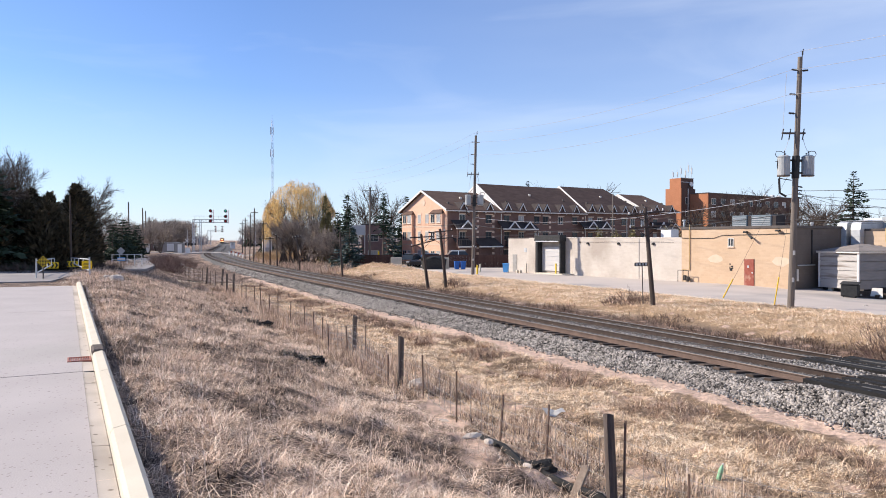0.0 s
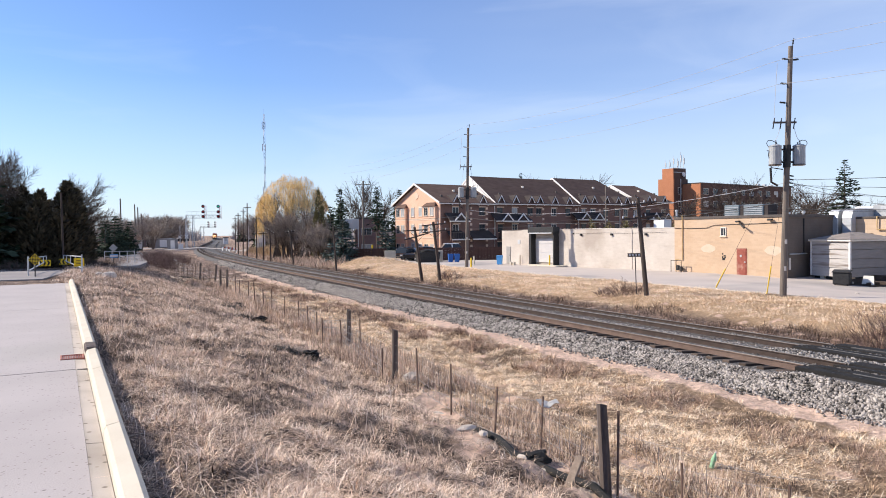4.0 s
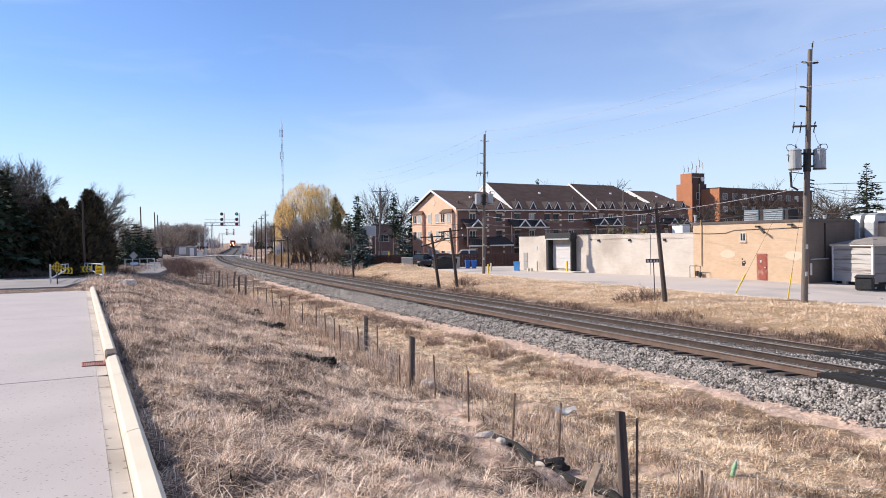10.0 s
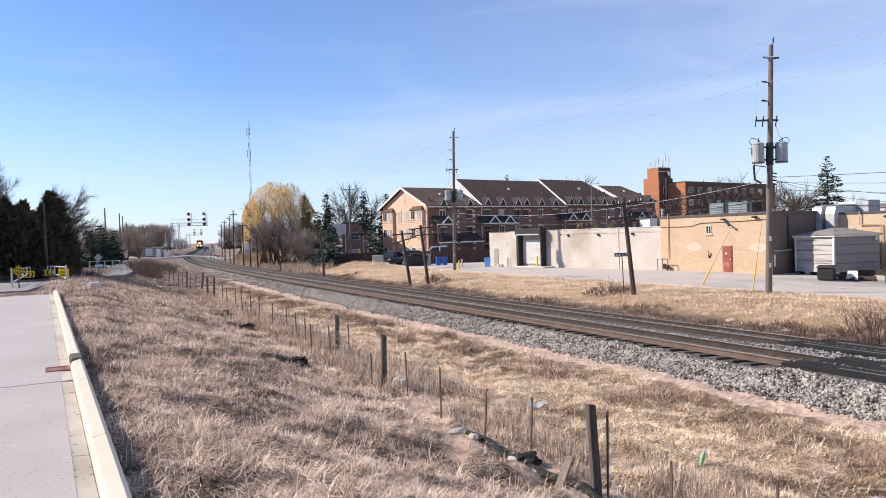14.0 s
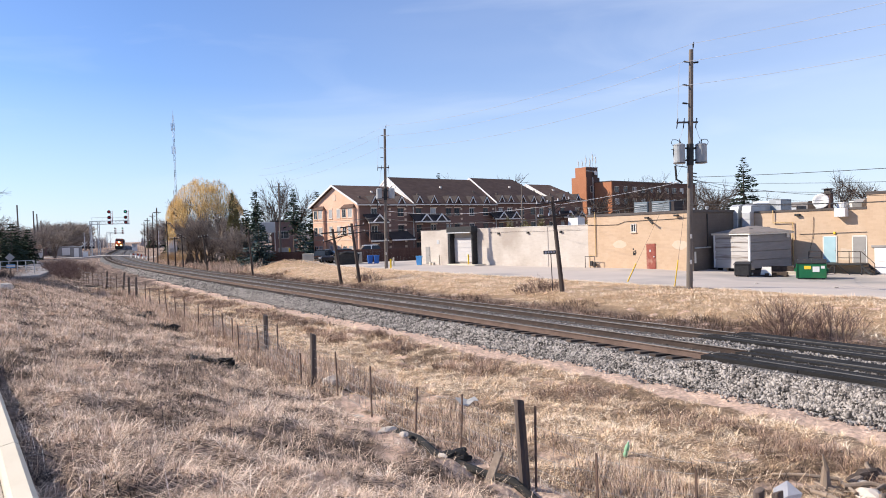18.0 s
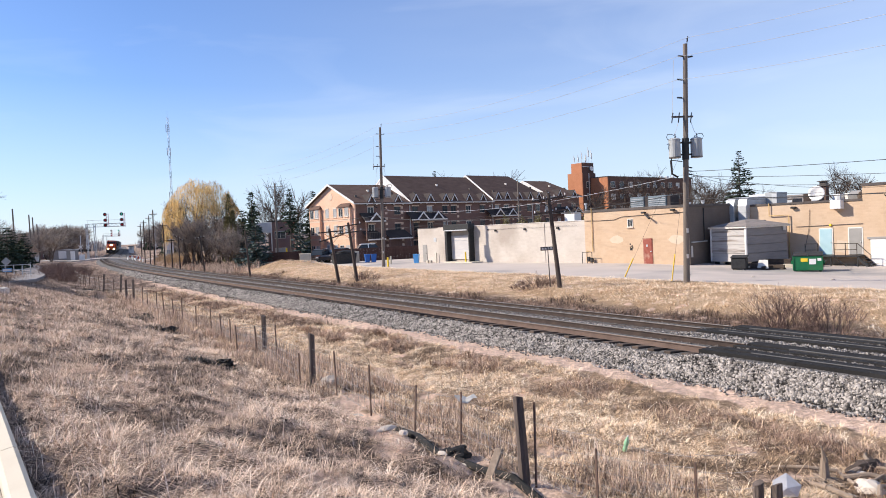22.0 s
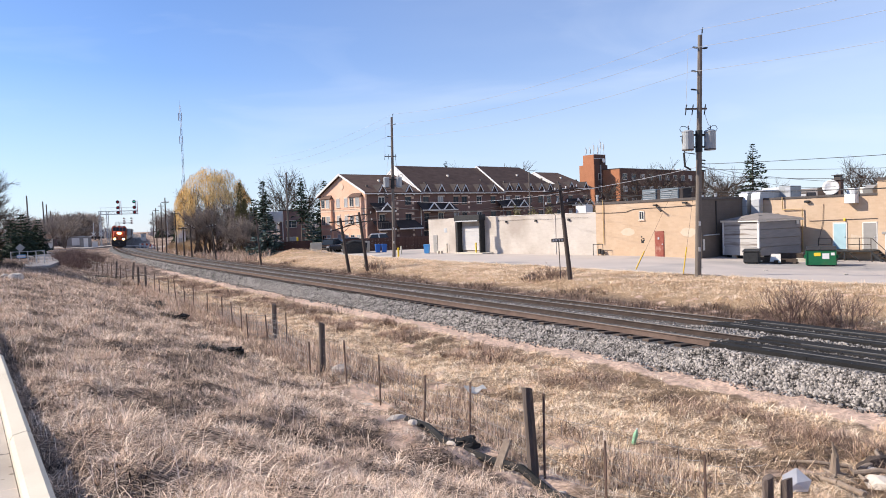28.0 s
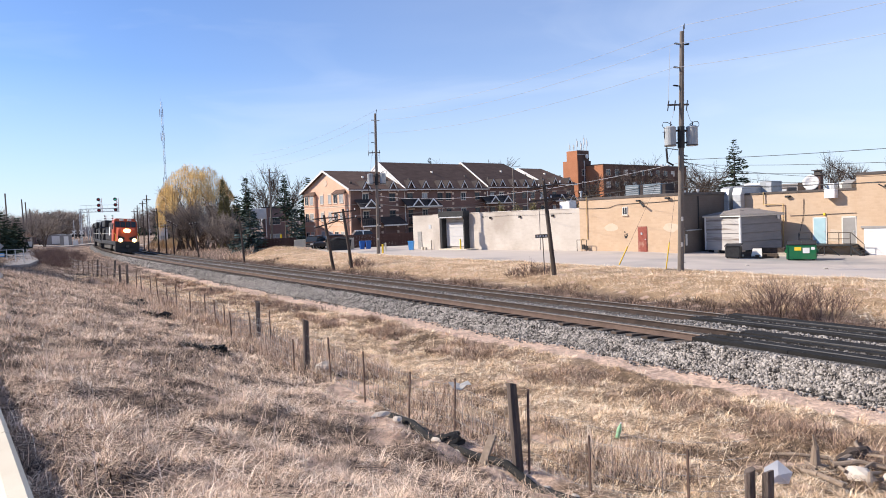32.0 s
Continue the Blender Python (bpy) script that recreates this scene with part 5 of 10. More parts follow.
    for x, w in ((27.6, 1.5), (29.5, 1.9)):
        u = thing("air_conditioner", b.matrix_basis @ pose(x, 3.4, 4.45), "boxy blue-grey rooftop air conditioner on a frame", "roof unit", "air conditioners")
        part("body", Shape().box(0, 0, 0.25, w, 1.6, 1.5, 0.05), ACGREY, u)
        part("louvre", Shape().box(w, 0.1, 0.35, w + 0.4, 1.5, 1.45, 0.04), DARKSHINGLE, u)
        for k in range(6):
            part("slat", Shape().box(0.1, -0.03, 0.4 + k * 0.17, w - 0.1, 0.0, 0.45 + k * 0.17), SIGNBACK, u)
        part("rail", Shape().box(-0.1, 0.1, 0, w + 0.5, 0.25, 0.25).box(-0.1, 1.3, 0, w + 0.5, 1.45, 0.25), BLACK, u)
    for x, y, h in ((19.2, 2.0, 0.9), (23.9, 1.5, 1.3), (33.9, 3.0, 0.8), (33.5, 6.0, 0.9), (32.4, 8.0, 1.0)):
        part("vent_pipe", Shape().tube((x, y, 3.7), (x, y, 4.2 + h), 0.09, 0.09, 8).tube((x, y, 4.2 + h), (x, y, 4.35 + h), 0.15, 0.15, 8), GALV, b)


def build_second_building():
    """The tan building behind the hut: doors on a steel landing, ducts and roof plant."""
    wall_y = 6.0
    m = Matrix.Translation((0, 0, 3.2)) @ Matrix.Scale(1.033, 4) @ Matrix.Translation((0, 0, -3.2)) @ frame_of(7.83, 85.8, -1.2, WALL.x, WALL.y)
    b = thing("workshop", m, "tan painted block workshop with roof plant and metal landing", "building")
    part("wall", Shape().box(35.4, wall_y, -0.3, 46.6, wall_y + 0.3, 5.1), TANWALL, b, "tan block wall")
    part("wall", Shape().box(46.6, wall_y - 0.02, -0.3, 75, wall_y + 0.3, 6.2), TANWALL, b, "taller tan block wall")
    part("wall", Shape().box(46.6, wall_y + 0.3, 4.5, 46.9, 30, 6.2), TANWALL, b)
    part("wall", Shape().box(75, wall_y + 0.3, -0.3, 75.3, 30, 6.2), SHADEBLOCK, b)
    part("roof", Shape().box(35.4, wall_y + 0.3, 4.7, 46.6, 30, 4.85), ROOFTAR, b)
    part("roof", Shape().box(46.9, wall_y + 0.3, 5.8, 75, 30, 5.95), ROOFTAR, b)
    part("coping", Shape().box(35.42, wall_y - 0.06, 5.1, 46.6, wall_y + 0.34, 5.28, 0.015), FLASH, b, "dark roof-edge flashing")
    part("coping", Shape().box(46.55, wall_y - 0.08, 6.2, 75, wall_y + 0.34, 6.42, 0.015), FLASH, b, "dark roof-edge flashing")
    for x, mt, lab in ((43.45, BLUEDOOR, "pale blue door"), (45.6, GREYDOOR, "grey steel door in a tan frame")):
        d = part("door", Shape().box(x, wall_y - 0.06, 0.98, x + 0.9, wall_y - 0.005, 3.0, 0.01), mt, b, lab)
        part("door_frame", Shape().box(x - 0.08, wall_y - 0.045, 0.98, x, wall_y + 0.01, 3.08).box(x + 0.9, wall_y - 0.045, 0.98, x + 0.98, wall_y + 0.01, 3.08).box(x - 0.08, wall_y - 0.045, 3.0, x + 0.98, wall_y + 0.01, 3.09), CREAM, d)
        part("door_handle", Shape().box(x + 0.78, wall_y - 0.12, 1.9, x + 0.86, wall_y - 0.06, 1.98, 0.01), GALV, d)
    part("wall_fitting", Shape().box(44.2, wall_y - 0.12, 3.2, 44.35, wall_y - 0.01, 3.4, 0.02), YELLOW, b)
    g = part("overhead_door", Shape().box(47.1, wall_y - 0.1, -0.05, 49.5, wall_y - 0.025, 2.15, 0.01), WHITEPAINT, b, "white overhead door")
    for k in range(5):
        part("door_rib", Shape().box(47.1, wall_y - 0.115, 0.3 + k * 0.4, 49.5, wall_y - 0.1, 0.32 + k * 0.4), CREAM, g)
    part("door_lintel", Shape().box(46.9, wall_y - 0.15, 2.15, 49.7, wall_y - 0.025, 2.32, 0.01), GREYDOOR, b)
    part("wall_air_conditioner", Shape().box(44.5, wall_y - 0.7, 4.55, 45.3, wall_y - 0.01, 5.25, 0.03), WHITEPAINT, b, "white wall air conditioner")
    part("wall_light", Shape().box(41.3, wall_y - 0.3, 4.75, 41.7, wall_y - 0.01, 4.92, 0.03), BLACK, b)
    part("wall_light", Shape().box(48.6, wall_y - 0.35, 5.2, 49.1, wall_y - 0.02, 5.4, 0.03).tube((48.2, wall_y - 0.3, 5.45), (48.6, wall_y - 0.3, 5.2), 0.05, 0.05, 6), BLACK, b)
    part("gas_pipe", Shape().path([(39.5, wall_y - 0.15, 5.3), (39.5, wall_y - 0.15, 4.25), (41.1, wall_y - 0.15, 4.25), (41.1, wall_y - 0.15, 0.3)], 0.05, 8), OCHRE, b, "ochre gas pipe")
    part("conduit", Shape().path([(42.7, wall_y - 0.05, 4.6), (42.65, wall_y - 0.05, 3.2), (42.3, wall_y - 0.05, 1.5)], 0.02, 5).path([(41.6, wall_y - 0.05, 3.25), (46.6, wall_y - 0.05, 3.35)], 0.02, 5), FLASH, b)
    part("paint_patch", Shape().add([(44.6, wall_y - 0.004, 1.2), (45.3, wall_y - 0.004, 1.1), (45.45, wall_y - 0.004, 2.0), (44.7, wall_y - 0.004, 2.15)], [(0, 1, 2, 3)]), PATCH, b)
    part("meter_box", Shape().box(49.9, wall_y - 0.25, 1.5, 50.3, wall_y - 0.03, 2.2, 0.02), GALV, b)
    # steel landing with rails and a stair
    l = thing("steel_landing", m @ pose(42.4, wall_y, 0), "rusty dark steel landing with handrails and steps", "landing")
    part("deck", Shape().box(0.4, -1.5, 0.86, 4.3, -0.02, 0.95, 0.01), BLACK, l)
    for x in (0.45, 2.3, 4.2):
        part("leg", Shape().box(x, -1.45, -0.05, x + 0.08, -1.37, 0.86), BLACK, l)
    for x in (0.45, 1.4, 2.6, 3.4, 4.2):
        part("baluster", Shape().tube((x, -1.45, 0.9), (x, -1.45, 1.9), 0.028, 0.028, 6), RUST, l)
    for z in (1.42, 1.9):
        part("handrail", Shape().tube((0.45, -1.45, z), (1.4, -1.45, z), 0.028, 0.028, 6), RUST, l)
        part("handrail", Shape().tube((2.6, -1.45, z), (4.2, -1.45, z), 0.028, 0.028, 6), RUST, l)
    part("brace", Shape().tube((1.4, -1.45, 0.0), (2.3, -1.45, 0.86), 0.03, 0.03, 6), BLACK, l)
    part("brace", Shape().tube((2.6, -1.45, 0.86), (3.6, -1.45, 0.0), 0.03, 0.03, 6), BLACK, l)
    st = part("stair_stringer", Shape().slab([(4.3, -1.5, 0.9), (5.2, -1.5, 0.0), (5.2, -1.5, -0.2), (4.3, -1.5, 0.65)], 0.05), BLACK, l)
    part("stair_stringer", Shape().slab([(4.3, -0.1, 0.9), (5.2, -0.1, 0.0), (5.2, -0.1, -0.2), (4.3, -0.1, 0.65)], 0.05), BLACK, l)
    for k in range(4):
        part("tread", Shape().box(4.35 + k * 0.22, -1.45, 0.66 - k * 0.2, 4.6 + k * 0.22, -0.1, 0.70 - k * 0.2), BLACK, st)
    part("stair_rail", Shape().path([(4.25, -1.45, 1.9), (5.15, -1.45, 1.0), (5.15, -1.45, 0.0)], 0.028, 6), RUST, l)
    # two silver ducts that bend over the roof edge
    for x in (36.0, 37.1):
        d = thing("roof_duct", m @ pose(x, wall_y - 0.75, 0), "bright silver metal duct bending over the roof edge", "duct", "roof ducts")
        part("riser", Shape().box(0, 0, 2.4, 0.75, 0.7, 5.2, 0.04), GALV, d)
        part("elbow", Shape().slab([(0, 0, 5.2), (0, 0.2, 5.75), (0, 0.75, 5.95), (0, 1.3, 5.95), (0, 1.3, 5.3), (0, 0.75, 5.25), (0, 0.7, 5.2)], -0.75), GALV, d)
        part("run", Shape().box(0, 1.3, 5.25, 0.75, 4.5, 5.97, 0.04), GALV, d)
        for z in (3.0, 3.8, 4.6):
            part("seam", Shape().box(-0.02, -0.02, z, 0.77, 0.72, z + 0.05), SIGNBACK, d)
    # plant on the roof
    for x, y, w, h, dd, lab, mt in ((36.2, 3.2, 1.5, 1.35, 2.0, "large white air handler on the roof", WHITEPAINT), (37.75, 3.0, 1.1, 1.45, 2.0, "pale blue-grey air handler on the roof", TANK), (41.5, 1.8, 1.2, 1.1, 1.2, "rust-brown metal hood on the roof", RUST),
                                    (43.9, 1.5, 0.6, 0.9, 0.8, "small white cabinet on the roof", WHITEPAINT), (44.7, 1.8, 0.9, 0.95, 0.9, "small cream cabinet on the roof", CREAM),
                                    (35.9, 8.0, 2.2, 0.9, 2.0, "dark flat hatch on the roof", FLASH), (51.0, 3.0, 2.6, 1.2, 2.0, "pale boxy unit on the roof", CREAM)):
        z0 = 4.85 if x < 46.5 else 5.95
        u = thing("roof_plant", m @ pose(x, wall_y + y, z0), lab, "roof unit", "rooftop plant")
        part("body", Shape().box(0, 0, 0.15, w, dd, h, 0.04), mt, u)
        part("skid", Shape().box(0.05, 0.05, 0, w - 0.05, dd - 0.05, 0.15), FLASH, u)
        part("panel", Shape().box(w * 0.55, -0.02, 0.3, w * 0.95, 0.0, h - 0.15), GALV if mt is not GALV else CREAM, u)
    ch = thing("chimney", m @ pose(41.9, wall_y + 4.0, 4.85), "short dark brick chimney with a metal cap", "chimney")
    part("flue", Shape().box(0, 0, 0, 0.6, 0.6, 1.7, 0.02), SHADE_DARKBRICK, ch)
    part("cap", Shape().box(-0.1, -0.1, 1.7, 0.7, 0.7, 1.8, 0.02).box(0.05, 0.05, 1.8, 0.55, 0.55, 2.1).box(-0.1, -0.1, 2.1, 0.7, 0.7, 2.16), FLASH, ch)
    dish = thing("satellite_dish", m @ pose(42.9, wall_y + 1.0, 4.85), "round white satellite dish on the roof", "satellite dish")
    part("bowl", Shape().lathe(((0.02, 0), (0.25, 0.03), (0.45, 0.1), (0.62, 0.22), (0.6, 0.25), (0.4, 0.13), (0.02, 0.04)), 20), WHITEPAINT, dish, at=pose(0, 0, 1.0, 78, 0, 15), smooth=True)
    part("stand", Shape().tube((0, 0.1, 0), (0, 0.1, 1.0), 0.04, 0.04, 8), GALV, dish)
    hood = thing("roof_exhaust", m @ pose(45.9, wall_y + 1.2, 4.85), "dark angled roof exhaust hood", "roof unit")
    part("hood", Shape().slab([(0, 0, 0.1), (0, 0.9, 0.3), (0, 0.7, 1.1), (0, -0.2, 0.75)], -0.7), GREYDOOR, hood)
    part("curb", Shape().box(0.05, 0.0, 0, 0.65, 0.8, 0.15), FLASH, hood)


def build_hut():
    """A hip-roofed hut clad in peeling boards, raised on blocks."""
    m = pose(31.4, 54.2, -0.93, 0, 0, 20)
    h = thing("storage_hut", m, "hip-roofed hut with peeling white boards and one face greyed for shade", "hut")
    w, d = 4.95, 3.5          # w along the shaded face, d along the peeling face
    z0, z1 = 0.35, 3.18
    # local x: along the shaded face to the right; local y: back along the peeling face
    boards = 4
    for k in range(boards):
        a, b = z0 + (z1 - z0) * k / boards, z0 + (z1 - z0) * (k + 1) / boards - 0.03
        part("siding_board", Shape().add([(0, -0.05, a), (w, -0.05, a), (w, 0.0, b), (0, 0.0, b), (0, 0.1, a), (w, 0.1, a), (w, 0.1, b), (0, 0.1, b)], [(0, 1, 2, 3), (4, 7, 6, 5), (0, 4, 5, 1), (3, 2, 6, 7), (0, 3, 7, 4), (1, 5, 6, 2)]), SIDING, h, "siding board coloured grey for its shade")
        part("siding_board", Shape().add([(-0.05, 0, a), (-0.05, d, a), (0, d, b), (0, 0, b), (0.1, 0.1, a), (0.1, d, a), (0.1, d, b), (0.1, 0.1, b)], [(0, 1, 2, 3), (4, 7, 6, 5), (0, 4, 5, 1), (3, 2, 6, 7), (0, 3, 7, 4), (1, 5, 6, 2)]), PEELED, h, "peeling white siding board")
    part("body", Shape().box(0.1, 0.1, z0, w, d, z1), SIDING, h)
    part("corner_trim", Shape().box(-0.08, -0.08, z0, 0.06, 0.06, z1), WHITEPAINT, h)
    part("corner_trim", Shape().box(-0.08, d - 0.05, z0, 0.05, d + 0.08, z1), WHITEPAINT, h)
    part("eave", Shape().box(-0.2, -0.2, z1 - 0.1, w + 0.2, d + 0.2, z1 + 0.06, 0.02), CREAM, h, "pale eave board")
    e, top = 0.26, z1 + 0.60
    r = Shape()
    c = [(-e, -e, z1 + 0.06), (w + e, -e, z1 + 0.06), (w + e, d + e, z1 + 0.06), (-e, d + e, z1 + 0.06), (w * 0.42, d / 2, top), (w * 0.62, d / 2, top)]
    r.add(c, [(0, 1, 5, 4), (1, 2, 5), (2, 3, 4, 5), (3, 0, 4), (0, 3, 2, 1)])
    part("roof", r, GREYSHINGLE, h, "grey-brown shingled hip roof")
    part("roof_vent", Shape().box(1.2, 0.9, top - 0.46, 1.6, 1.3, top - 0.2, 0.03), BLACK, h)
    part("roof_vent", Shape().box(3.6, 1.2, top - 0.36, 4.0, 1.6, top - 0.12, 0.03), BLACK, h)
    for x, y in ((0.2, 0.1), (2.6, 0.1), (5.0, 0.1), (0.1, 2.4), (0.1, 4.5)):
        part("foundation_block", Shape().box(x, y, -0.1, x + 0.5, y + 0.4, z0, 0.02), KERB, h)
    # black box filling the space under the raised floor
    part("skirt", Shape().box(0.3, 0.4, -0.1, w, d, z0), BLACK, h)
    part("wall_box", Shape().box(w - 0.6, -0.14, 2.75, w - 0.3, -0.05, 3.2, 0.02), CREAM, h)


build_low_building()
build_second_building()
build_hut()

# ---- apartment block ----
F = Vector((0.81, 0.586, 0))


def build_apartments():
    m = frame_of(0.56, 116.0, -0.8, F.x, F.y)
    b = thing("apartment_building", m, "three-storey brick apartment block with brown shingled gabled roofs", "building")
    D = 13.2
    zb = -0.6
    secs = ((0, 11.6, 8.95, 12.1), (11.6, 32.3, 9.15, 13.8), (32.3, 49.5, 9.45, 14.2), (49.5, 60.0, 9.9, 13.3))
    for k, (x0, x1, ze, zr) in enumerate(secs):
        part("wall", Shape().box(x0 + (0.25 if k == 0 else 0), 0, zb, x1, 0.3, ze), SHADEBROWNBRICK, b, "brick front wall, coloured brown-red for its shade")
        part("wall", Shape().box(x0, D - 0.3, zb, x1, D, ze), SHADEBROWNBRICK, b)
        if k == 0:
            g = Shape().slab([(0, 0, zb), (0, D, zb), (0, D, ze), (0, D / 2, zr - 0.05), (0, 0, ze)], 0.25)
            part("gable_wall", g, SUNLITBRICK, b, "sunlit salmon brick gable wall")
        else:
            part("gable_wall", Shape().slab([(x0, 0.3, 7), (x0, D - 0.3, 7), (x0, D - 0.3, ze), (x0, D / 2, zr - 0.05), (x0, 0.3, ze)], -0.25), WHITEPAINT, b, "pale gable siding above the lower roof")
        o = 0.55
        slope = (zr - ze) / (D / 2)
        hip = 5.0 if k == 2 else (3.5 if k == 3 else 0.0)
        a0 = x0 - (0.5 if k == 0 else 0.25)
        a1 = x1 + (0.5 if k == 3 else 0.0)
        r = Shape().slab([(a0, -o, ze - o * slope), (a1, -o, ze - o * slope), (a1 - hip, D / 2, zr), (a0, D / 2, zr)], 0.22)
        r.slab([(a1, D + o, ze - o * slope), (a0, D + o, ze - o * slope), (a0, D / 2, zr), (a1 - hip, D / 2, zr)], 0.22)
        if hip:
            r.slab([(a1, -o, ze - o * slope), (a1, D + o, ze - o * slope), (a1 - hip, D / 2, zr)], 0.22)
        part("roof", r, SHINGLE, b, "brown shingled roof")
        rake = Shape().slab([(a0 - 0.06, -o - 0.05, ze - o * slope - 0.06), (a0 - 0.06, D / 2, zr - 0.06), (a0 - 0.06, D / 2, zr + 0.28), (a0 - 0.06, -o - 0.05, ze - o * slope + 0.28)], 0.08)
        rake.slab([(a0 - 0.06, D + o + 0.05, ze - o * slope - 0.06), (a0 - 0.06, D / 2, zr - 0.06), (a0 - 0.06, D / 2, zr + 0.28), (a0 - 0.06, D + o + 0.05, ze - o * slope + 0.28)], -0.08)
        part("bargeboard", rake, WHITEPAINT, b, "white bargeboard")
        part("gutter", Shape().box(a0, -o - 0.14, ze - o * slope - 0.1, a1, -o - 0.01, ze - o * slope + 0.08, 0.02), CREAM, b)
        for j in range(5):
            vx = x0 + (x1 - x0) * (j + 0.6) / 5.5
            vz = ze + slope * (1.6 + 2.2 * ((j * 7) % 3) / 2)
            vy = (vz - ze) / slope
            if j % 2 == 0:
                part("roof_vent", Shape().box(vx, vy - 0.25, vz + 0.1, vx + 0.35, vy + 0.15, vz + 0.5, 0.03), CREAM if j == 2 else FLASH, b)
    for z in (3.05, 6.05):
        part("brick_band", Shape().box(-0.03, -0.03, z, 0.0, D, z + 0.25), BAND, b, "beige band on the gable")
        part("brick_band", Shape().box(0.26, -0.04, z, 60, -0.001, z + 0.2), SHADEBROWNBRICK, b)
    # the gable end: bays at both sides, windows between, round vent
    for y0, y1 in ((0.7, 4.1), (9.4, 12.6)):
        part("bay", Shape().box(-0.45, y0, zb, -0.001, y1, 8.3, 0.02), SUNLITBRICK, b, "projecting salmon brick bay")
        part("bay_roof", Shape().add([(-0.65, y0 - 0.2, 8.3), (-0.65, y1 + 0.2, 8.3), (0, y1 + 0.2, 8.3), (0, y0 - 0.2, 8.3), (0, y0 + 0.4, 8.95), (0, y1 - 0.4, 8.95)], [(0, 3, 4), (0, 4, 5, 1), (1, 5, 2), (0, 1, 2, 3), (3, 2, 5, 4)]), SHINGLE, b)
        for z in (0.7, 3.9, 6.75):
            window_unit(b, y0 + 0.35, z, 1.1, 1.45, -0.45, BLIND, CREAM, 1, "y")
            window_unit(b, y1 - 1.4, z, 1.1, 1.45, -0.45, GLASS, CREAM, 1, "y")
        for z in (3.05, 6.05):
            part("brick_band", Shape().box(-0.49, y0, z, -0.451, y1, z + 0.25), BAND, b)
    for z in (0.7, 3.9, 6.75):
        for y in (5.0, 7.3):
            window_unit(b, y, z, 1.0, 1.5, 0.0, BLIND, CREAM, 0, "y")
            part("lintel", Shape().box(-0.05, y - 0.1, z + 1.5, -0.001, y + 1.1, z + 1.7), BAND, b)
    v = Shape().tube((-0.06, D / 2, 10.2), (0, D / 2, 10.2), 0.55, 0.55, 18)
    part("round_vent", v, BAND, b, "round beige vent")
    # front: peaked dormers over the top windows, in the places where they stand
    tops = (2.3, 7.9, 11.9, 15.3, 19.0, 21.1, 24.9, 28.6, 32.8, 35.4, 39.0, 42.3, 45.0, 48.0, 52.0, 57.0)
    for k, x in enumerate(tops):
        ze = 9.0 if x < 11 else (9.15 if x < 32 else (9.45 if x < 49 else 9.9))
        w = 1.75
        dr = part("dormer", Shape().slab([(x, -0.18, ze - 0.35), (x + w, -0.18, ze - 0.35), (x + w / 2, -0.18, ze + 1.05)], -0.2), SHADEBROWNBRICK, b, "small peaked dormer")
        part("dormer_roof", Shape().slab([(x - 0.25, -0.5, ze - 0.5), (x + w / 2, -0.5, ze + 1.2), (x + w / 2, 2.2, ze + 1.2), (x - 0.25, 0.6, ze - 0.5)], 0.1).slab([(x + w + 0.25, -0.5, ze - 0.5), (x + w / 2, -0.5, ze + 1.2), (x + w / 2, 2.2, ze + 1.2), (x + w + 0.25, 0.6, ze - 0.5)], -0.1), DARKSHINGLE, dr)
        part("dormer_trim", Shape().slab([(x - 0.28, -0.55, ze - 0.55), (x + w / 2, -0.55, ze + 1.2), (x + w / 2, -0.55, ze + 0.95), (x - 0.05, -0.55, ze - 0.55)], 0.05).slab([(x + w + 0.28, -0.55, ze - 0.55), (x + w / 2, -0.55, ze + 1.2), (x + w / 2, -0.55, ze + 0.95), (x + w + 0.05, -0.55, ze - 0.55)], -0.05), WHITEPAINT, dr)
        for z in (6.8, 3.95, 0.9):
            if z < 1.5 and k in (1, 5):
                continue
            window_unit(b, x + 0.25, z, 1.25, 1.35, 0.0, GLASS if (k * 3 + int(z)) % 5 else BLIND, FLASH if k % 3 else CREAM, 1)
            part("lintel", Shape().box(x + 0.25, -0.05, z + 1.36, x + 1.85, -0.001, z + 1.55), BAND, b)
    # stair-tower strips of beige blocks
    for x in (6.2, 9.6, 22.9, 31.4, 38.0):
        for j in range(9):
            part("quoin", Shape().box(x, -0.06, 0.6 + j * 0.9, x + 0.45, -0.001, 1.0 + j * 0.9), BAND, b)
    # dark porch roofs at two levels
    for x0, x1, z, peaks in ((0.6, 4.8, 5.95, (2.8,)), (10.4, 18.6, 5.95, (12.9, 16.4)), (30.0, 38.4, 6.2, (32.4, 36.0)), (51.0, 58.5, 6.3, (53.0, 57.0)), (1.0, 4.6, 3.0, ()), (5.3, 10.4, 3.0, ()), (12.2, 18.0, 3.0, (13.4,))):
        pr = part("porch_roof", Shape().slab([(x0, -1.9, z - 0.1), (x1, -1.9, z - 0.1), (x1 - 0.3, -0.02, z + 1.15), (x0 + 0.3, -0.02, z + 1.15)], 0.14), DARKSHINGLE, b, "dark shingled porch roof")
        part("porch_edge", Shape().box(x0, -1.98, z - 0.28, x1, -1.85, z - 0.06, 0.01), CREAM, pr)
        for p in peaks:
            part("porch_peak", Shape().slab([(p - 1.5, -2.02, z - 0.2), (p, -2.02, z + 1.25), (p, -2.02, z + 0.95), (p - 1.2, -2.02, z - 0.2)], -0.08).slab([(p + 1.5, -2.02, z - 0.2), (p, -2.02, z + 1.25), (p, -2.02, z + 0.95), (p + 1.2, -2.02, z - 0.2)], 0.08), WHITEPAINT, pr)
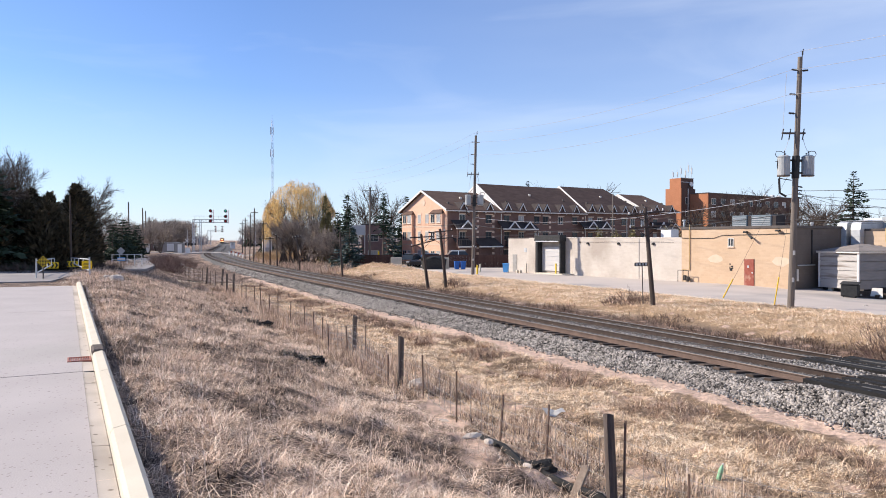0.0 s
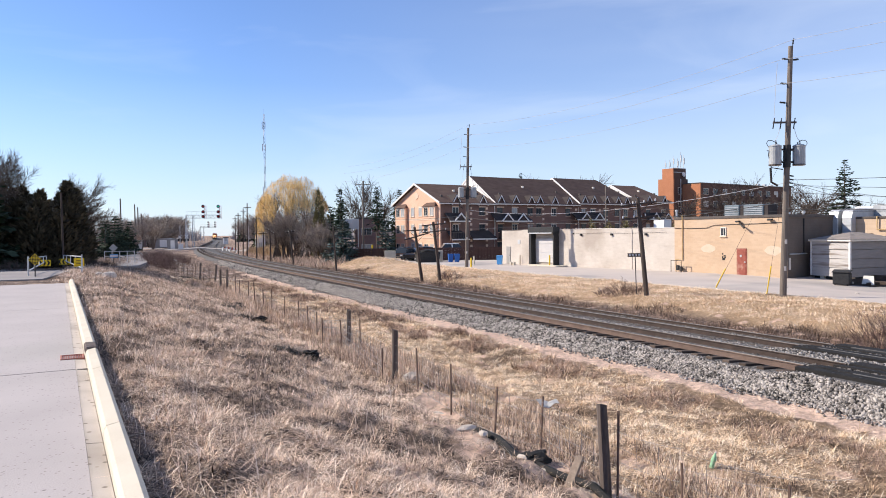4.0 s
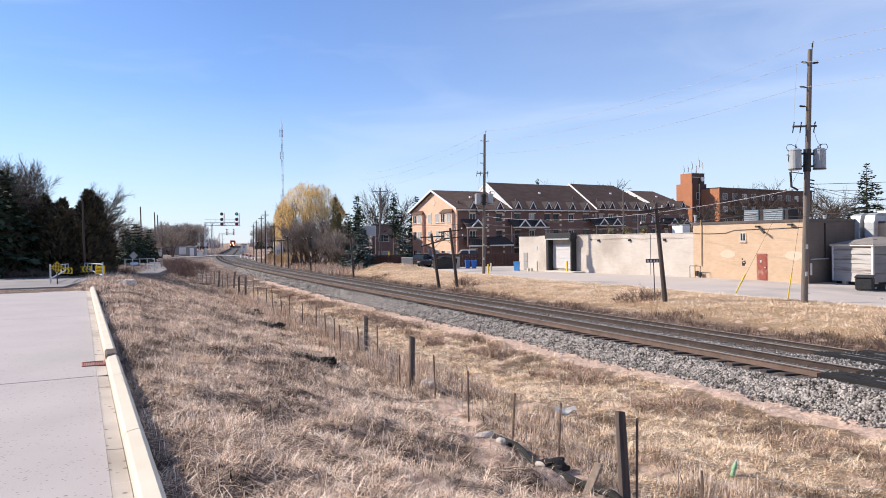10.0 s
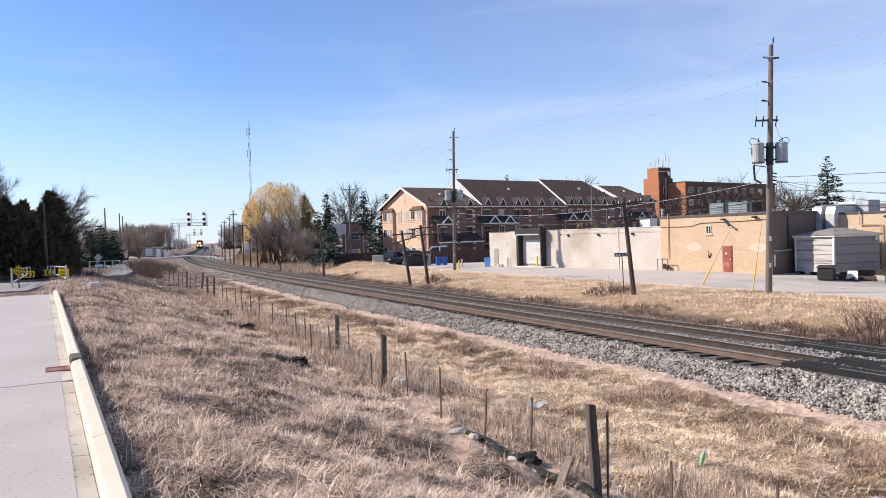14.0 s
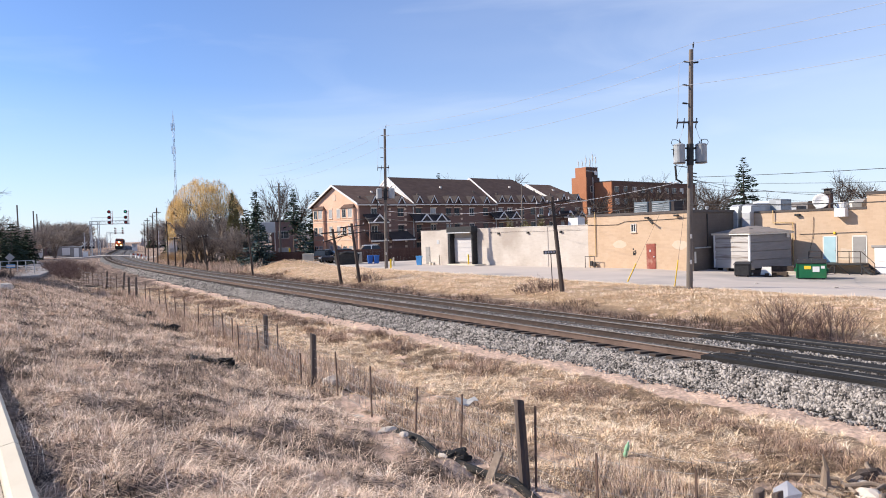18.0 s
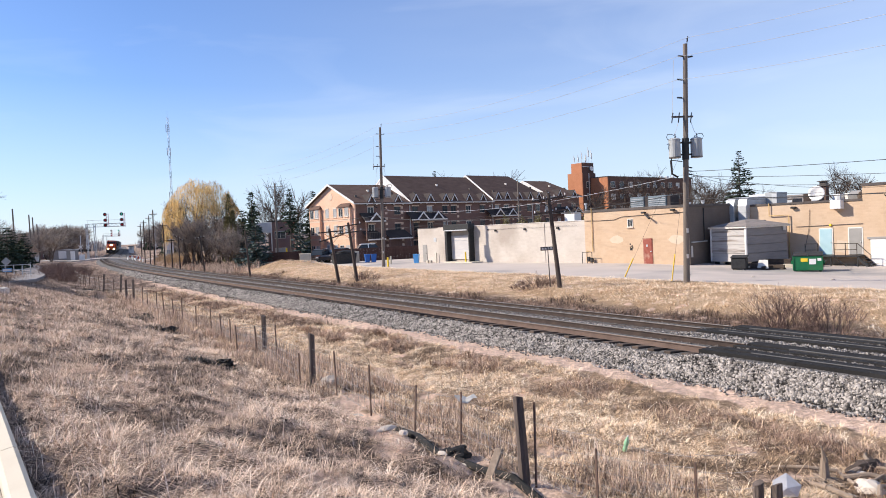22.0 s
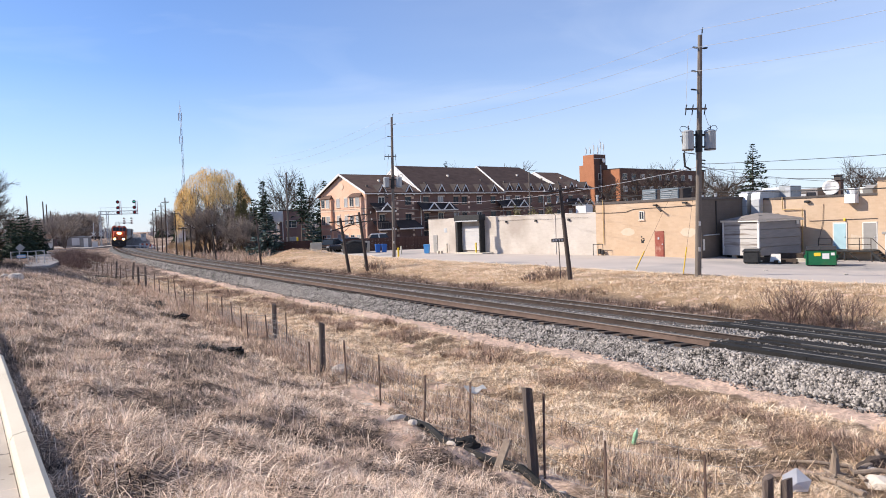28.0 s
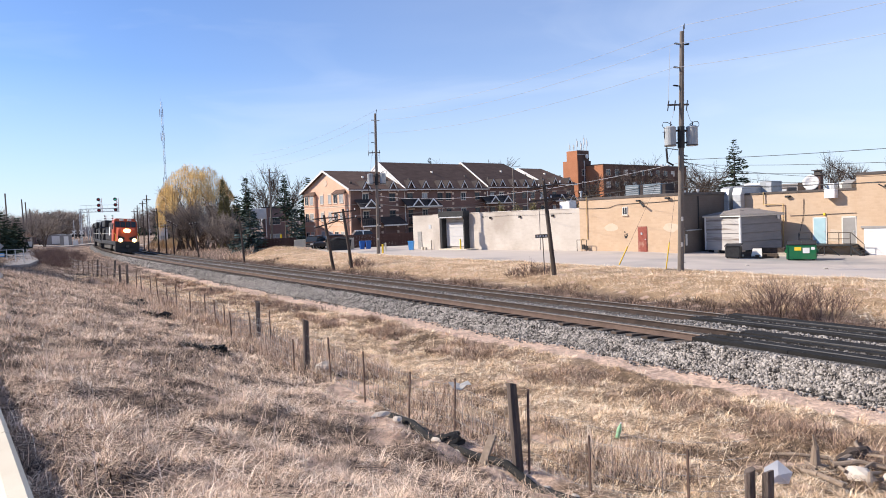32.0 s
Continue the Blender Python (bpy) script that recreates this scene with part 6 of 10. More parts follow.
            part("porch_gable", Shape().slab([(p - 1.3, -1.97, z - 0.2), (p + 1.3, -1.97, z - 0.2), (p, -1.97, z + 1.05)], -1.6), DARKSHINGLE, pr)
        for x in (x0 + 0.15, x1 - 0.3):
            part("porch_post", Shape().box(x, -1.9, z - 3.2, x + 0.12, -1.78, z - 0.15), SHADEBROWNBRICK, pr)
        if z > 4:
            rail = Shape().box(x0, -1.88, z - 2.0, x1, -1.82, z - 1.92)
            for q in np.arange(x0 + 0.3, x1, 0.35):
                rail.box(q, -1.87, z - 2.9, q + 0.03, -1.83, z - 2.0)
            part("balcony_rail", rail, FLASH, pr)
    for x in (11.5, 32.2, 44.0, 49.4):
        part("downpipe", Shape().box(x, -0.14, zb, x + 0.12, -0.02, 8.4), CREAM, b)


build_apartments()


def build_tower_block():
    m = frame_of(57.1, 154.8, -0.8, F.x, F.y)
    b = thing("tower_block", m, "flat-roofed orange brick apartment block, front darkened for shade, with balconies", "building")
    H = 14.0
    part("wall", Shape().box(0.3, 0, -1, 38, 0.3, H), SHADE_DARKBRICK, b, "brick front coloured dark for its shade")
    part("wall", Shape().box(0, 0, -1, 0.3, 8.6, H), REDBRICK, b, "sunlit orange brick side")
    part("wall", Shape().box(0.3, 8.3, -1, 38, 8.6, H), SHADE_DARKBRICK, b)
    part("wall", Shape().box(37.7, 0.3, -1, 38, 8.3, H), SHADE_DARKBRICK, b)
    part("roof", Shape().box(0.3, 0.3, H - 0.4, 37.7, 8.3, H - 0.2), ROOFTAR, b)
    part("coping", Shape().box(-0.05, -0.08, H, 38.05, 0.35, H + 0.18).box(-0.08, 0.35, H, 0.35, 8.6, H + 0.18), FLASH, b)
    for k in range(10):
        for fl in range(5):
            x, z = 1.2 + k * 3.6, 0.6 + fl * 2.75
            window_unit(b, x, z, 1.7, 1.35, 0.0, GLASS if (k + fl) % 3 else BLIND, CREAM, 1, sill=False)
            if k % 2:
                part("balcony", Shape().box(x - 0.4, -1.3, z - 0.65, x + 2.2, -0.01, z - 0.5).box(x - 0.4, -1.32, z - 0.5, x + 2.2, -1.26, z + 0.4), SHADE_DARKBRICK, b)
    t = thing("stair_tower", frame_of(52.0, 156.6, -0.8, F.x, F.y), "orange brick stair tower carrying phone antennas", "building")
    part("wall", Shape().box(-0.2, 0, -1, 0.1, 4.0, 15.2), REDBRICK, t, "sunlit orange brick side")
    part("wall", Shape().box(0.1, 0, -1, 5, 4.0, 15.2), SHADE_DARKBRICK, t, "brick front coloured dark for its shade")
    part("penthouse", Shape().box(0.6, 0.5, 15.2, 5.0, 3.4, 17.5), SHADE_DARKBRICK, t)
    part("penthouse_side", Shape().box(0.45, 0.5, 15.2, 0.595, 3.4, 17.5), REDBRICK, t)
    for k in range(5):
        window_unit(t, 1.4, 0.8 + k * 2.75, 1.2, 1.5, 0.0, GLASS, CREAM, 0, sill=False)
    for x, y, h in ((0.7, 0.7, 3.2), (1.0, 3.0, 2.4), (2.1, 0.6, 2.7), (3.3, 0.7, 4.2), (4.6, 0.8, 3.6), (4.8, 2.6, 2.4), (2.8, 3.2, 2.6)):
        a = part("antenna", Shape().tube((x, y, 16.5), (x, y, 17.0 + h), 0.06, 0.05, 6), GALV, t, "phone antenna mast")
        part("antenna_panel", Shape().box(x - 0.12, y - 0.25, 16.6 + h * 0.55, x + 0.12, y - 0.08, 16.9 + h * 0.85, 0.03), GALV, a)
    part("dish", Shape().lathe(((0.0, 0), (0.5, 0.12), (0.55, 0.3), (0.0, 0.3)), 14), WHITEPAINT, t, at=pose(3.6, 0.3, 16.2, 80, 0, 0))
    part("cable_tray", Shape().box(2.2, -0.12, 8, 2.4, -0.01, 15.2).box(0.5, 0.42, 17.5, 5.1, 0.5, 17.62).box(0.5, 0.42, 16.6, 5.1, 0.5, 16.72), GALV, t)
    # finer pale frame of a distant roof terrace at the far end
    for x in (30, 33, 36):
        part("roof_vent", Shape().box(x, 4, H, x + 0.8, 4.8, H + 1.0, 0.03), GALV, b)


build_tower_block()

# ---- dead grass ----
grass_rng = np.random.default_rng(11)


def blades(name, x, y, length, width, lean, az, material, label, category="grass", lift=0.0, curl=0.6, tone=None):
    """Bent blades of dead grass, each two joints long, standing on the ground."""
    gap = from_hose(x, y)
    keep = (gap > 0.26) & (grass_rng.random(len(x)) > 0.7 * smooth01((1.45 - gap) / 1.1) * (gap < 1.45))
    side, along = (x - KERB_FROM.x) * KERB_SIDE.x + y * KERB_SIDE.y, (x - KERB_FROM.x) * KERB_DIR.x + y * KERB_DIR.y
    keep &= (side > 0.07) | (along > 31) | (along < -15)
    tone = np.full(len(x), 0.5) if tone is None else tone
    x, y, length, width, lean, az, tone = (q[keep] for q in (x, y, length, width, lean, az, tone))
    n = len(x)
    z = ground_height(x, y) - 0.015 + lift
    d = np.stack([np.cos(az), np.sin(az)], -1)
    side = np.stack([-d[:, 1], d[:, 0]], -1) * (width / 2)[:, None]
    p0 = np.stack([x, y, z], -1)
    up1, up2 = np.cos(lean), np.cos(np.minimum(lean + curl * (0.4 + 0.8 * grass_rng.random(n)), 1.75))
    h1, h2 = np.sin(lean), np.sqrt(np.maximum(0, 1 - up2 ** 2))
    p1 = p0 + np.concatenate([d * (h1 * length * 0.5)[:, None], (up1 * length * 0.5)[:, None]], -1)
    p2 = p1 + np.concatenate([d * (h2 * length * 0.5)[:, None], (up2 * length * 0.5)[:, None]], -1)
    p2[:, 2] = np.maximum(p2[:, 2], z + 0.01)
    s3 = np.concatenate([side, np.zeros((n, 1))], -1)
    v = np.stack([p0 - s3, p0 + s3, p1 - s3 * 0.8, p1 + s3 * 0.8, p2], 1).reshape(-1, 3)
    k = (np.arange(n) * 5)[:, None]
    f = np.stack([np.concatenate([k, k + 1, k + 3], 1), np.concatenate([k, k + 3, k + 2], 1), np.concatenate([k + 2, k + 3, k + 4], 1)], 1).reshape(-1, 3)
    ob = soup(name, v, f, material, None, label, category)
    ob.data.attributes.new("tone", "FLOAT", "POINT").data.foreach_set("value", np.repeat(tone, 5).astype(np.float32))
    return ob


def patchy(x, y, scale, seed):
    return np.array([noise.noise((a * scale, b * scale, seed)) for a, b in zip(x, y)])


def tufts(n, s_lo, s_hi, u_lo, u_hi, power=1.6):
    """Places of tufts in a stretch beside the railway, crowding towards the near end."""
    s = s_lo + (s_hi - s_lo) * grass_rng.random(n) ** power
    u = u_lo + (u_hi - u_lo) * grass_rng.random(n)
    x, y = track(s, u)
    return x, y, s, u


def spread(x, y, per, radius):
    n = len(x) * per
    a, r = grass_rng.random(n) * 6.283, radius * np.sqrt(grass_rng.random(n))
    return np.repeat(x, per) + r * np.cos(a), np.repeat(y, per) + r * np.sin(a)


def tussocks(x, y, per, radius):
    """Stems of round tufts: their feet, the way each leans out, and the tuft that each is of."""
    n = len(x) * per
    a, q = grass_rng.random(n) * 6.283, np.sqrt(grass_rng.random(n))
    return np.repeat(x, per) + radius * q * np.cos(a), np.repeat(y, per) + radius * q * np.sin(a), a, q, np.repeat(np.arange(len(x)), per)


def build_grass():
    R = grass_rng
    # matted grass of the slope below the kerb: lying stems in swirls, pale where thick
    x, y, s, u = tufts(10200, -2.5, 48, -16.6, -8.3, 1.35)
    k = np.repeat(np.arange(len(x)), 14)
    px, py = spread(x, y, 14, 0.22)
    far = 0.82 + np.clip(np.hypot(px, py) - 9, 0, 40) / 24
    n = len(px)
    swirl = 3.0 * lattice(x, y, 0.6, 4)[k] + 0.5
    tone = sward(px, py) * 0.66 + 0.58 * R.random(len(x))[k] - 0.40
    blades("matted_grass", px, py, (0.07 + 0.20 * R.random(n)), (0.0045 + 0.0065 * R.random(n) ** 2) * far, 0.75 + 0.8 * R.random(n), swirl + R.normal(0, 1.5, n), PINKSWARD, "matted dead straw-coloured grass on the slope", curl=0.45, tone=tone)
    # pale tufts that stand out of the mat and throw shade
    x, y, s, u = tufts(6400, -2.5, 44, -16.2, -8.5, 1.3)
    keep = sward(x, y) + 0.3 * (R.random(len(x)) - 0.5) > 0.56
    x, y = x[keep], y[keep]
    px, py, az, q, k = tussocks(x, y, 30, 0.09)
    n = len(px)
    far = 0.82 + np.clip(np.hypot(px, py) - 9, 0, 40) / 24
    size = (0.55 + 0.75 * R.random(len(x)))[k]
    blades("pale_tufts", px, py, (0.13 + 0.17 * R.random(n)) * size, (0.004 + 0.004 * R.random(n)) * far, 0.15 + 0.85 * q + 0.35 * R.random(n), az + R.normal(0, 0.6, n), PINKSWARD, "pale tufts of dead grass on the slope", curl=0.9, tone=0.34 + 0.40 * R.random(len(x))[k] + 0.05 * R.random(n))
    # dark litter in the thin places; shade between tufts is put into its tone
    x, y, s, u = tufts(6400, -2.5, 46, -16.4, -8.5, 1.3)
    keep = sward(x, y) + 0.5 * (R.random(len(x)) - 0.5) < 0.46
    px, py = spread(x[keep], y[keep], 20, 0.2)
    n = len(px)
    blades("dark_litter", px, py, 0.06 + 0.12 * R.random(n), 0.007 + 0.009 * R.random(n), 0.5 + 1.0 * R.random(n), R.random(n) * 6.283, PINKSWARD, "dark stems toned for the shade between the tufts", curl=0.5, tone=-0.08 + 0.22 * R.random(n))
    # single long stems: standing, bent, and fallen across the mat
    x, y, s, u = tufts(8600, -2.5, 44, -16.4, -8.5, 1.3)
    n = len(x)
    far = 0.82 + np.clip(np.hypot(x, y) - 9, 0, 40) / 24
    blades("standing_stalks", x, y, 0.16 + 0.28 * R.random(n), (0.0045 + 0.003 * R.random(n)) * far, 0.1 + 1.2 * R.random(n) ** 1.5, R.random(n) * 6.283, PINKSWARD, "scattered pale standing grass stalks", curl=0.35, tone=0.38 + 0.42 * R.random(n))
    x, y, s, u = tufts(13500, -2.5, 40, -16.4, -8.5, 1.3)
    n = len(x)
    far = 0.82 + np.clip(np.hypot(x, y) - 9, 0, 40) / 24
    blades("fallen_stalks", x, y, 0.16 + 0.34 * R.random(n) ** 2, (0.005 + 0.004 * R.random(n)) * far, 1.25 + 0.3 * R.random(n), R.random(n) * 6.283, PINKSWARD, "pale fallen stalks lying across the slope", curl=0.25, lift=0.06, tone=0.10 + 0.40 * R.random(n) + 0.38 * sward(x, y))
    # the same sward goes on beside and behind the eye
    for lo, hi, ulo, uhi, many, m in ((-18, -2.5, -15.6, -8.6, 3400, PINKSWARD), (-18, -6.5, -9.2, -2.8, 2000, GOLDSWARD)):
        x, y, s, u = tufts(many, lo, hi, ulo, uhi, 1.0)
        k = np.repeat(np.arange(len(x)), 13)
        px, py = spread(x, y, 13, 0.24)
        n = len(px)
        blades("rear_grass", px, py, 0.08 + 0.22 * R.random(n), 0.005 + 0.005 * R.random(n), 0.75 + 0.8 * R.random(n), 3.0 * lattice(x, y, 0.6, 4)[k] + R.normal(0, 1.4, n), m, "matted dead grass farther along the slope", curl=0.45, tone=sward(px, py) * 0.66 + 0.58 * R.random(len(x))[k] - 0.25)
    # short tufts beside the kerb, its shade put into their dark colour
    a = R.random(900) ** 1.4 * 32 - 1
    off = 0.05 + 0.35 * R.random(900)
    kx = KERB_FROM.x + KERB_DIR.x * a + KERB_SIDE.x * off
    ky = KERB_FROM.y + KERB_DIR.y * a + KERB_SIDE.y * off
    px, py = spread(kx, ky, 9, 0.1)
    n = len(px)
    blades("kerbside_grass", px, py, 0.06 + 0.14 * R.random(n), 0.003 + 0.004 * R.random(n) ** 2, 0.3 + 0.9 * R.random(n), R.random(n) * 6.283, FARSTALK, "grass along the kerb, coloured dark for its shade")
    # the flat between the fence and the ballast
    def belt(x, y, s, u):
        """Red-brown weeds grow in a ragged belt beyond the sandy strip."""
        return smooth01(1.6 - np.abs(u - toe(s) + 2.35 + 0.9 * lattice(x, y, 0.3, 21)) / 0.75) * (lattice(x, y, 0.5, 22) > -0.05)

    x, y, s, u = tufts(10500, -6.5, 58, -9.6, -2.0, 1.4)
    keep = u < toe(s) - 1.0 - 0.7 * (0.5 + lattice(x, y, 0.6, 7))
    x, y, s, u = x[keep], y[keep], s[keep], u[keep]
    k = np.repeat(np.arange(len(x)), 14)
    px, py = spread(x, y, 14, 0.23)
    n = len(px)
    far = 0.84 + np.clip(np.hypot(px, py) - 10, 0, 45) / 25
    thin = belt(x, y, s, u)[k]
    tone = sward(px, py) * 0.64 + 0.56 * R.random(len(x))[k] - 0.06 - 0.08 * thin
    blades("golden_grass", px, py, 0.07 + 0.17 * R.random(n), (0.0045 + 0.0065 * R.random(n) ** 2) * far, 0.85 + 0.7 * R.random(n), 0.9 + 3 * lattice(x, y, 0.5, 24)[k] + R.normal(0, 1.0, n), GOLDSWARD, "golden dead grass beside the ballast", tone=tone)
    x, y, s, u = tufts(6500, -6.5, 52, -8.6, -2.4, 1.35)
    keep = (u < toe(s) - 1.1) & (sward(x, y) + 0.3 * (R.random(len(x)) - 0.5) > 0.55) & (belt(x, y, s, u) < 0.5)
    x, y = x[keep], y[keep]
    px, py, az, q, k = tussocks(x, y, 26, 0.1)
    n = len(px)
    far = 0.84 + np.clip(np.hypot(px, py) - 10, 0, 45) / 25
    size = (0.6 + 0.8 * R.random(len(x)))[k]
    blades("golden_tufts", px, py, (0.10 + 0.16 * R.random(n)) * size, (0.0045 + 0.0045 * R.random(n)) * far, 0.15 + 0.8 * q + 0.35 * R.random(n), az + R.normal(0, 0.6, n), GOLDSWARD, "golden tufts of dead grass beside the ballast", curl=0.9, tone=0.44 + 0.36 * R.random(len(x))[k] + 0.05 * R.random(n))
    x, y, s, u = tufts(5200, -6.5, 55, -6.5, -2.2, 1.3)
    keep = (belt(x, y, s, u) > 0.55) & (u < toe(s) - 0.9)
    x, y = x[keep], y[keep]
    px, py, az, q, k = tussocks(x, y, 26, 0.13)
    n = len(px)
    far = 0.84 + np.clip(np.hypot(px, py) - 10, 0, 45) / 25
    size = (0.6 + 0.7 * R.random(len(x)))[k]
    blades("weed_belt", px, py, (0.14 + 0.2 * R.random(n)) * size, (0.0045 + 0.0045 * R.random(n)) * far, 0.1 + 0.6 * q + 0.3 * R.random(n), az + R.normal(0, 0.6, n), REDSWARD, "red-brown belt of standing weeds near the ballast", curl=0.6, tone=0.12 + 0.5 * R.random(len(x))[k] + 0.12 * R.random(n))
    x, y, s, u = tufts(9000, -6.5, 50, -9.2, -3.0, 1.35)
    n = len(x)
    far = 0.84 + np.clip(np.hypot(x, y) - 10, 0, 45) / 25
    blades("loose_stalks", x, y, 0.2 + 0.4 * R.random(n), (0.005 + 0.004 * R.random(n)) * far, 0.9 + 0.65 * R.random(n), R.random(n) * 6.283, GOLDSWARD, "fallen pale grass stalks beside the fence", curl=0.25, lift=0.05, tone=0.15 + 0.65 * R.random(n))
    # litter between the tufts, its dark tone standing for the shade there
    x, y, s, u = tufts(5200, -6.5, 52, -9.2, -3.0, 1.3)
    keep = sward(x, y) < 0.44
    px, py = spread(x[keep], y[keep], 20, 0.2)
    n = len(px)
    blades("dark_litter", px, py, 0.08 + 0.2 * R.random(n), 0.006 + 0.007 * R.random(n), 0.6 + 0.9 * R.random(n), R.random(n) * 6.283, REDSWARD, "dark stems toned for the shade between the tufts", curl=0.5, tone=-0.08 + 0.25 * R.random(n))
    # stalks caught in the wire fence, in clumps with dark feet
    x, y, s, u = tufts(3700, -5.5, 50, -9.0, -6.8, 1.35)
    keep = lattice(x, y, 0.55, 20) > -0.1
    x, y = x[keep], y[keep]
    px, py, az, q, k = tussocks(x, y, 18, 0.2)
    n = len(px)
    far = 0.84 + np.clip(np.hypot(px, py) - 10, 0, 45) / 25
    blades("fence_weeds", px, py, (0.14 + 0.36 * R.random(n)) * (0.5 + 0.7 * R.random(len(x)))[k], (0.0045 + 0.004 * R.random(n)) * far, 0.05 + 0.9 * R.random(n) ** 1.6, R.random(n) * 6.283, PINKSWARD, "tall grey-pink weed stalks along the wire fence", curl=0.3, tone=0.16 + 0.48 * R.random(len(x))[k] + 0.2 * R.random(n))
    blades("fence_weed_feet", px, py, 0.08 + 0.14 * R.random(n), 0.007 + 0.007 * R.random(n), 0.4 + 0.9 * R.random(n), R.random(n) * 6.283, REDSWARD, "short dark stems at the foot of the fence", curl=0.5, tone=-0.08 + 0.28 * R.random(n))
    # far parts of the near side
    x, y, s, u = tufts(9000, 22, 150, -16, -2.3, 1.25)
    keep = (patchy(x, y, 0.3, 17) > -0.1 - 0.012 * (s - 30))
    px, py = spread(x[keep], y[keep], 7, 0.4)
    n = len(px)
    blades("far_grass", px, py, 0.14 + 0.30 * R.random(n), 0.007 + 0.010 * R.random(n), 0.3 + 1.0 * R.random(n), R.random(n) * 6.283, FARSTALK, "far brown grass beside the fence")
    # the bank below the car park: thick golden thatch on the brow, dark weeds at the foot
    x, y, s, u = tufts(9500, -14, 112, 10.4, 20.7, 1.2)
    keep = u > 11.6 + 2.2 * lattice(x, y, 0.22, 31)
    x, y = x[keep], y[keep]
    k = np.repeat(np.arange(len(x)), 11)
    px, py = spread(x, y, 11, 0.35)
    n = len(px)
    blades("bank_grass", px, py, 0.14 + 0.28 * R.random(n), 0.010 + 0.014 * R.random(n), 0.7 + 0.8 * R.random(n), R.normal(2.6, 1.2, n), GOLDSWARD, "golden dead grass on the bank", tone=0.37 + 0.36 * sward(px, py) + 0.16 * R.random(len(x))[k])
    x, y, s, u = tufts(2600, -14, 100, 11.6, 20.2, 1.15)
    px, py, az, q, k = tussocks(x, y, 26, 0.22)
    n = len(px)
    blades("bank_tufts", px, py, (0.22 + 0.25 * R.random(n)) * (0.5 + 0.7 * R.random(len(x)))[k], 0.010 + 0.010 * R.random(n), 0.45 + 0.9 * q + 0.3 * R.random(n), az + R.normal(0, 0.5, n), GOLDSWARD, "thick golden tufts bent over the bank", curl=1.0, tone=0.38 + 0.38 * R.random(len(x))[k])
    x, y, s, u = tufts(3400, -14, 100, 7.4, 13.4, 1.2)
    keep = u < 11.4 + 2.6 * lattice(x, y, 0.25, 31)
    x, y = x[keep], y[keep]
    px, py, az, q, k = tussocks(x, y, 20, 0.3)
    n = len(px)
    blades("bank_weeds", px, py, (0.2 + 0.3 * R.random(n)) * (0.5 + 0.8 * R.random(len(x)))[k], 0.010 + 0.012 * R.random(n), 0.2 + 1.1 * R.random(n), R.random(n) * 6.283, REDSWARD, "dark brown weeds at the foot of the bank", curl=0.5, tone=-0.04 + 0.42 * R.random(len(x))[k] ** 1.5 + 0.12 * R.random(n))
    # pale reeds under the willow, tan brush by the crossing
    x, y, s, u = tufts(1100, 82, 150, 8.5, 13.5, 1.0)
    px, py = spread(x, y, 10, 0.5)
    n = len(px)
    blades("pale_reeds", px, py, 0.6 + 0.8 * R.random(n), 0.02 + 0.02 * R.random(n), 0.05 + 0.4 * R.random(n), R.random(n) * 6.283, STRAW, "pale pinkish reeds beside the track")
    x, y, s, u = tufts(420, 120, 150, 9.5, 15, 1.0)
    px, py = spread(x, y, 22, 0.7)
    n = len(px)
    blades("tan_brush", px, py, 1.2 + 1.4 * R.random(n), 0.03 + 0.03 * R.random(n), 0.05 + 0.5 * R.random(n), R.random(n) * 6.283, TANBRUSH, "orange-tan brush beside the crossing")


build_grass()


def build_far_woods():
    """A belt of bare woods along the skyline beyond the town."""
    R = np.random.default_rng(3)
    n = 26000
    a = np.radians(-62 + 124 * R.random(n))
    d = 420 + 260 * R.random(n)
    x, y = d * np.sin(a), d * np.cos(a)
    s, u = track_su(x, y)
    keep = (np.abs(u - 3) > 11) & (patchy(x, y, 0.012, 8) > -0.25)
    x, y, d = x[keep], y[keep], d[keep]
    n = len(x)
    h = (9 + 5 * patchy(x, y, 0.02, 15)) * (0.45 + 0.55 * R.random(n))
    blades("far_woods", x, y, h, 0.25 + 0.5 * R.random(n), 0.35 * R.random(n), R.random(n) * 6.283, FARWOOD, "far belt of bare woods on the skyline, paled in colour for haze", "trees", curl=0.3)


build_far_woods()

# ---- trees ----


def grow(shape, twigs, p, d, length, r, depth, rnd, spread_a, up, min_r, twig_len):
    """One limb and all that springs from it."""
    seg = 3
    q = p
    for k in range(seg):
        d = (d + Vector((rnd.gauss(0, 0.16), rnd.gauss(0, 0.16), rnd.gauss(0, 0.10) + up))).normalized()
        e = q + d * (length / seg)
        r2 = r * 0.86
        (shape if depth > 0 else twigs).tube(q, e, r, r2, 5 if depth > 1 else 3, cap=False)
        if depth > 0 and (k > 0 or depth < 3):
            for _ in range(2 if depth > 1 else 5):
                a = rnd.uniform(0, 6.283)
                side = d.orthogonal().normalized()
                side.rotate(Matrix.Rotation(a, 3, d))
                nd = (d * math.cos(spread_a) + side * math.sin(spread_a) * rnd.uniform(0.7, 1.2)).normalized()
                grow(shape, twigs, e, nd, length * rnd.uniform(0.5, 0.72), max(r2 * 0.5, min_r), depth - 1, rnd, spread_a, up, min_r, twig_len)
        q, r = e, r2
    if depth > 0:
        grow(shape, twigs, q, d, length * 0.7, max(r * 0.8, min_r), depth - 1, rnd, spread_a, up, min_r, twig_len)


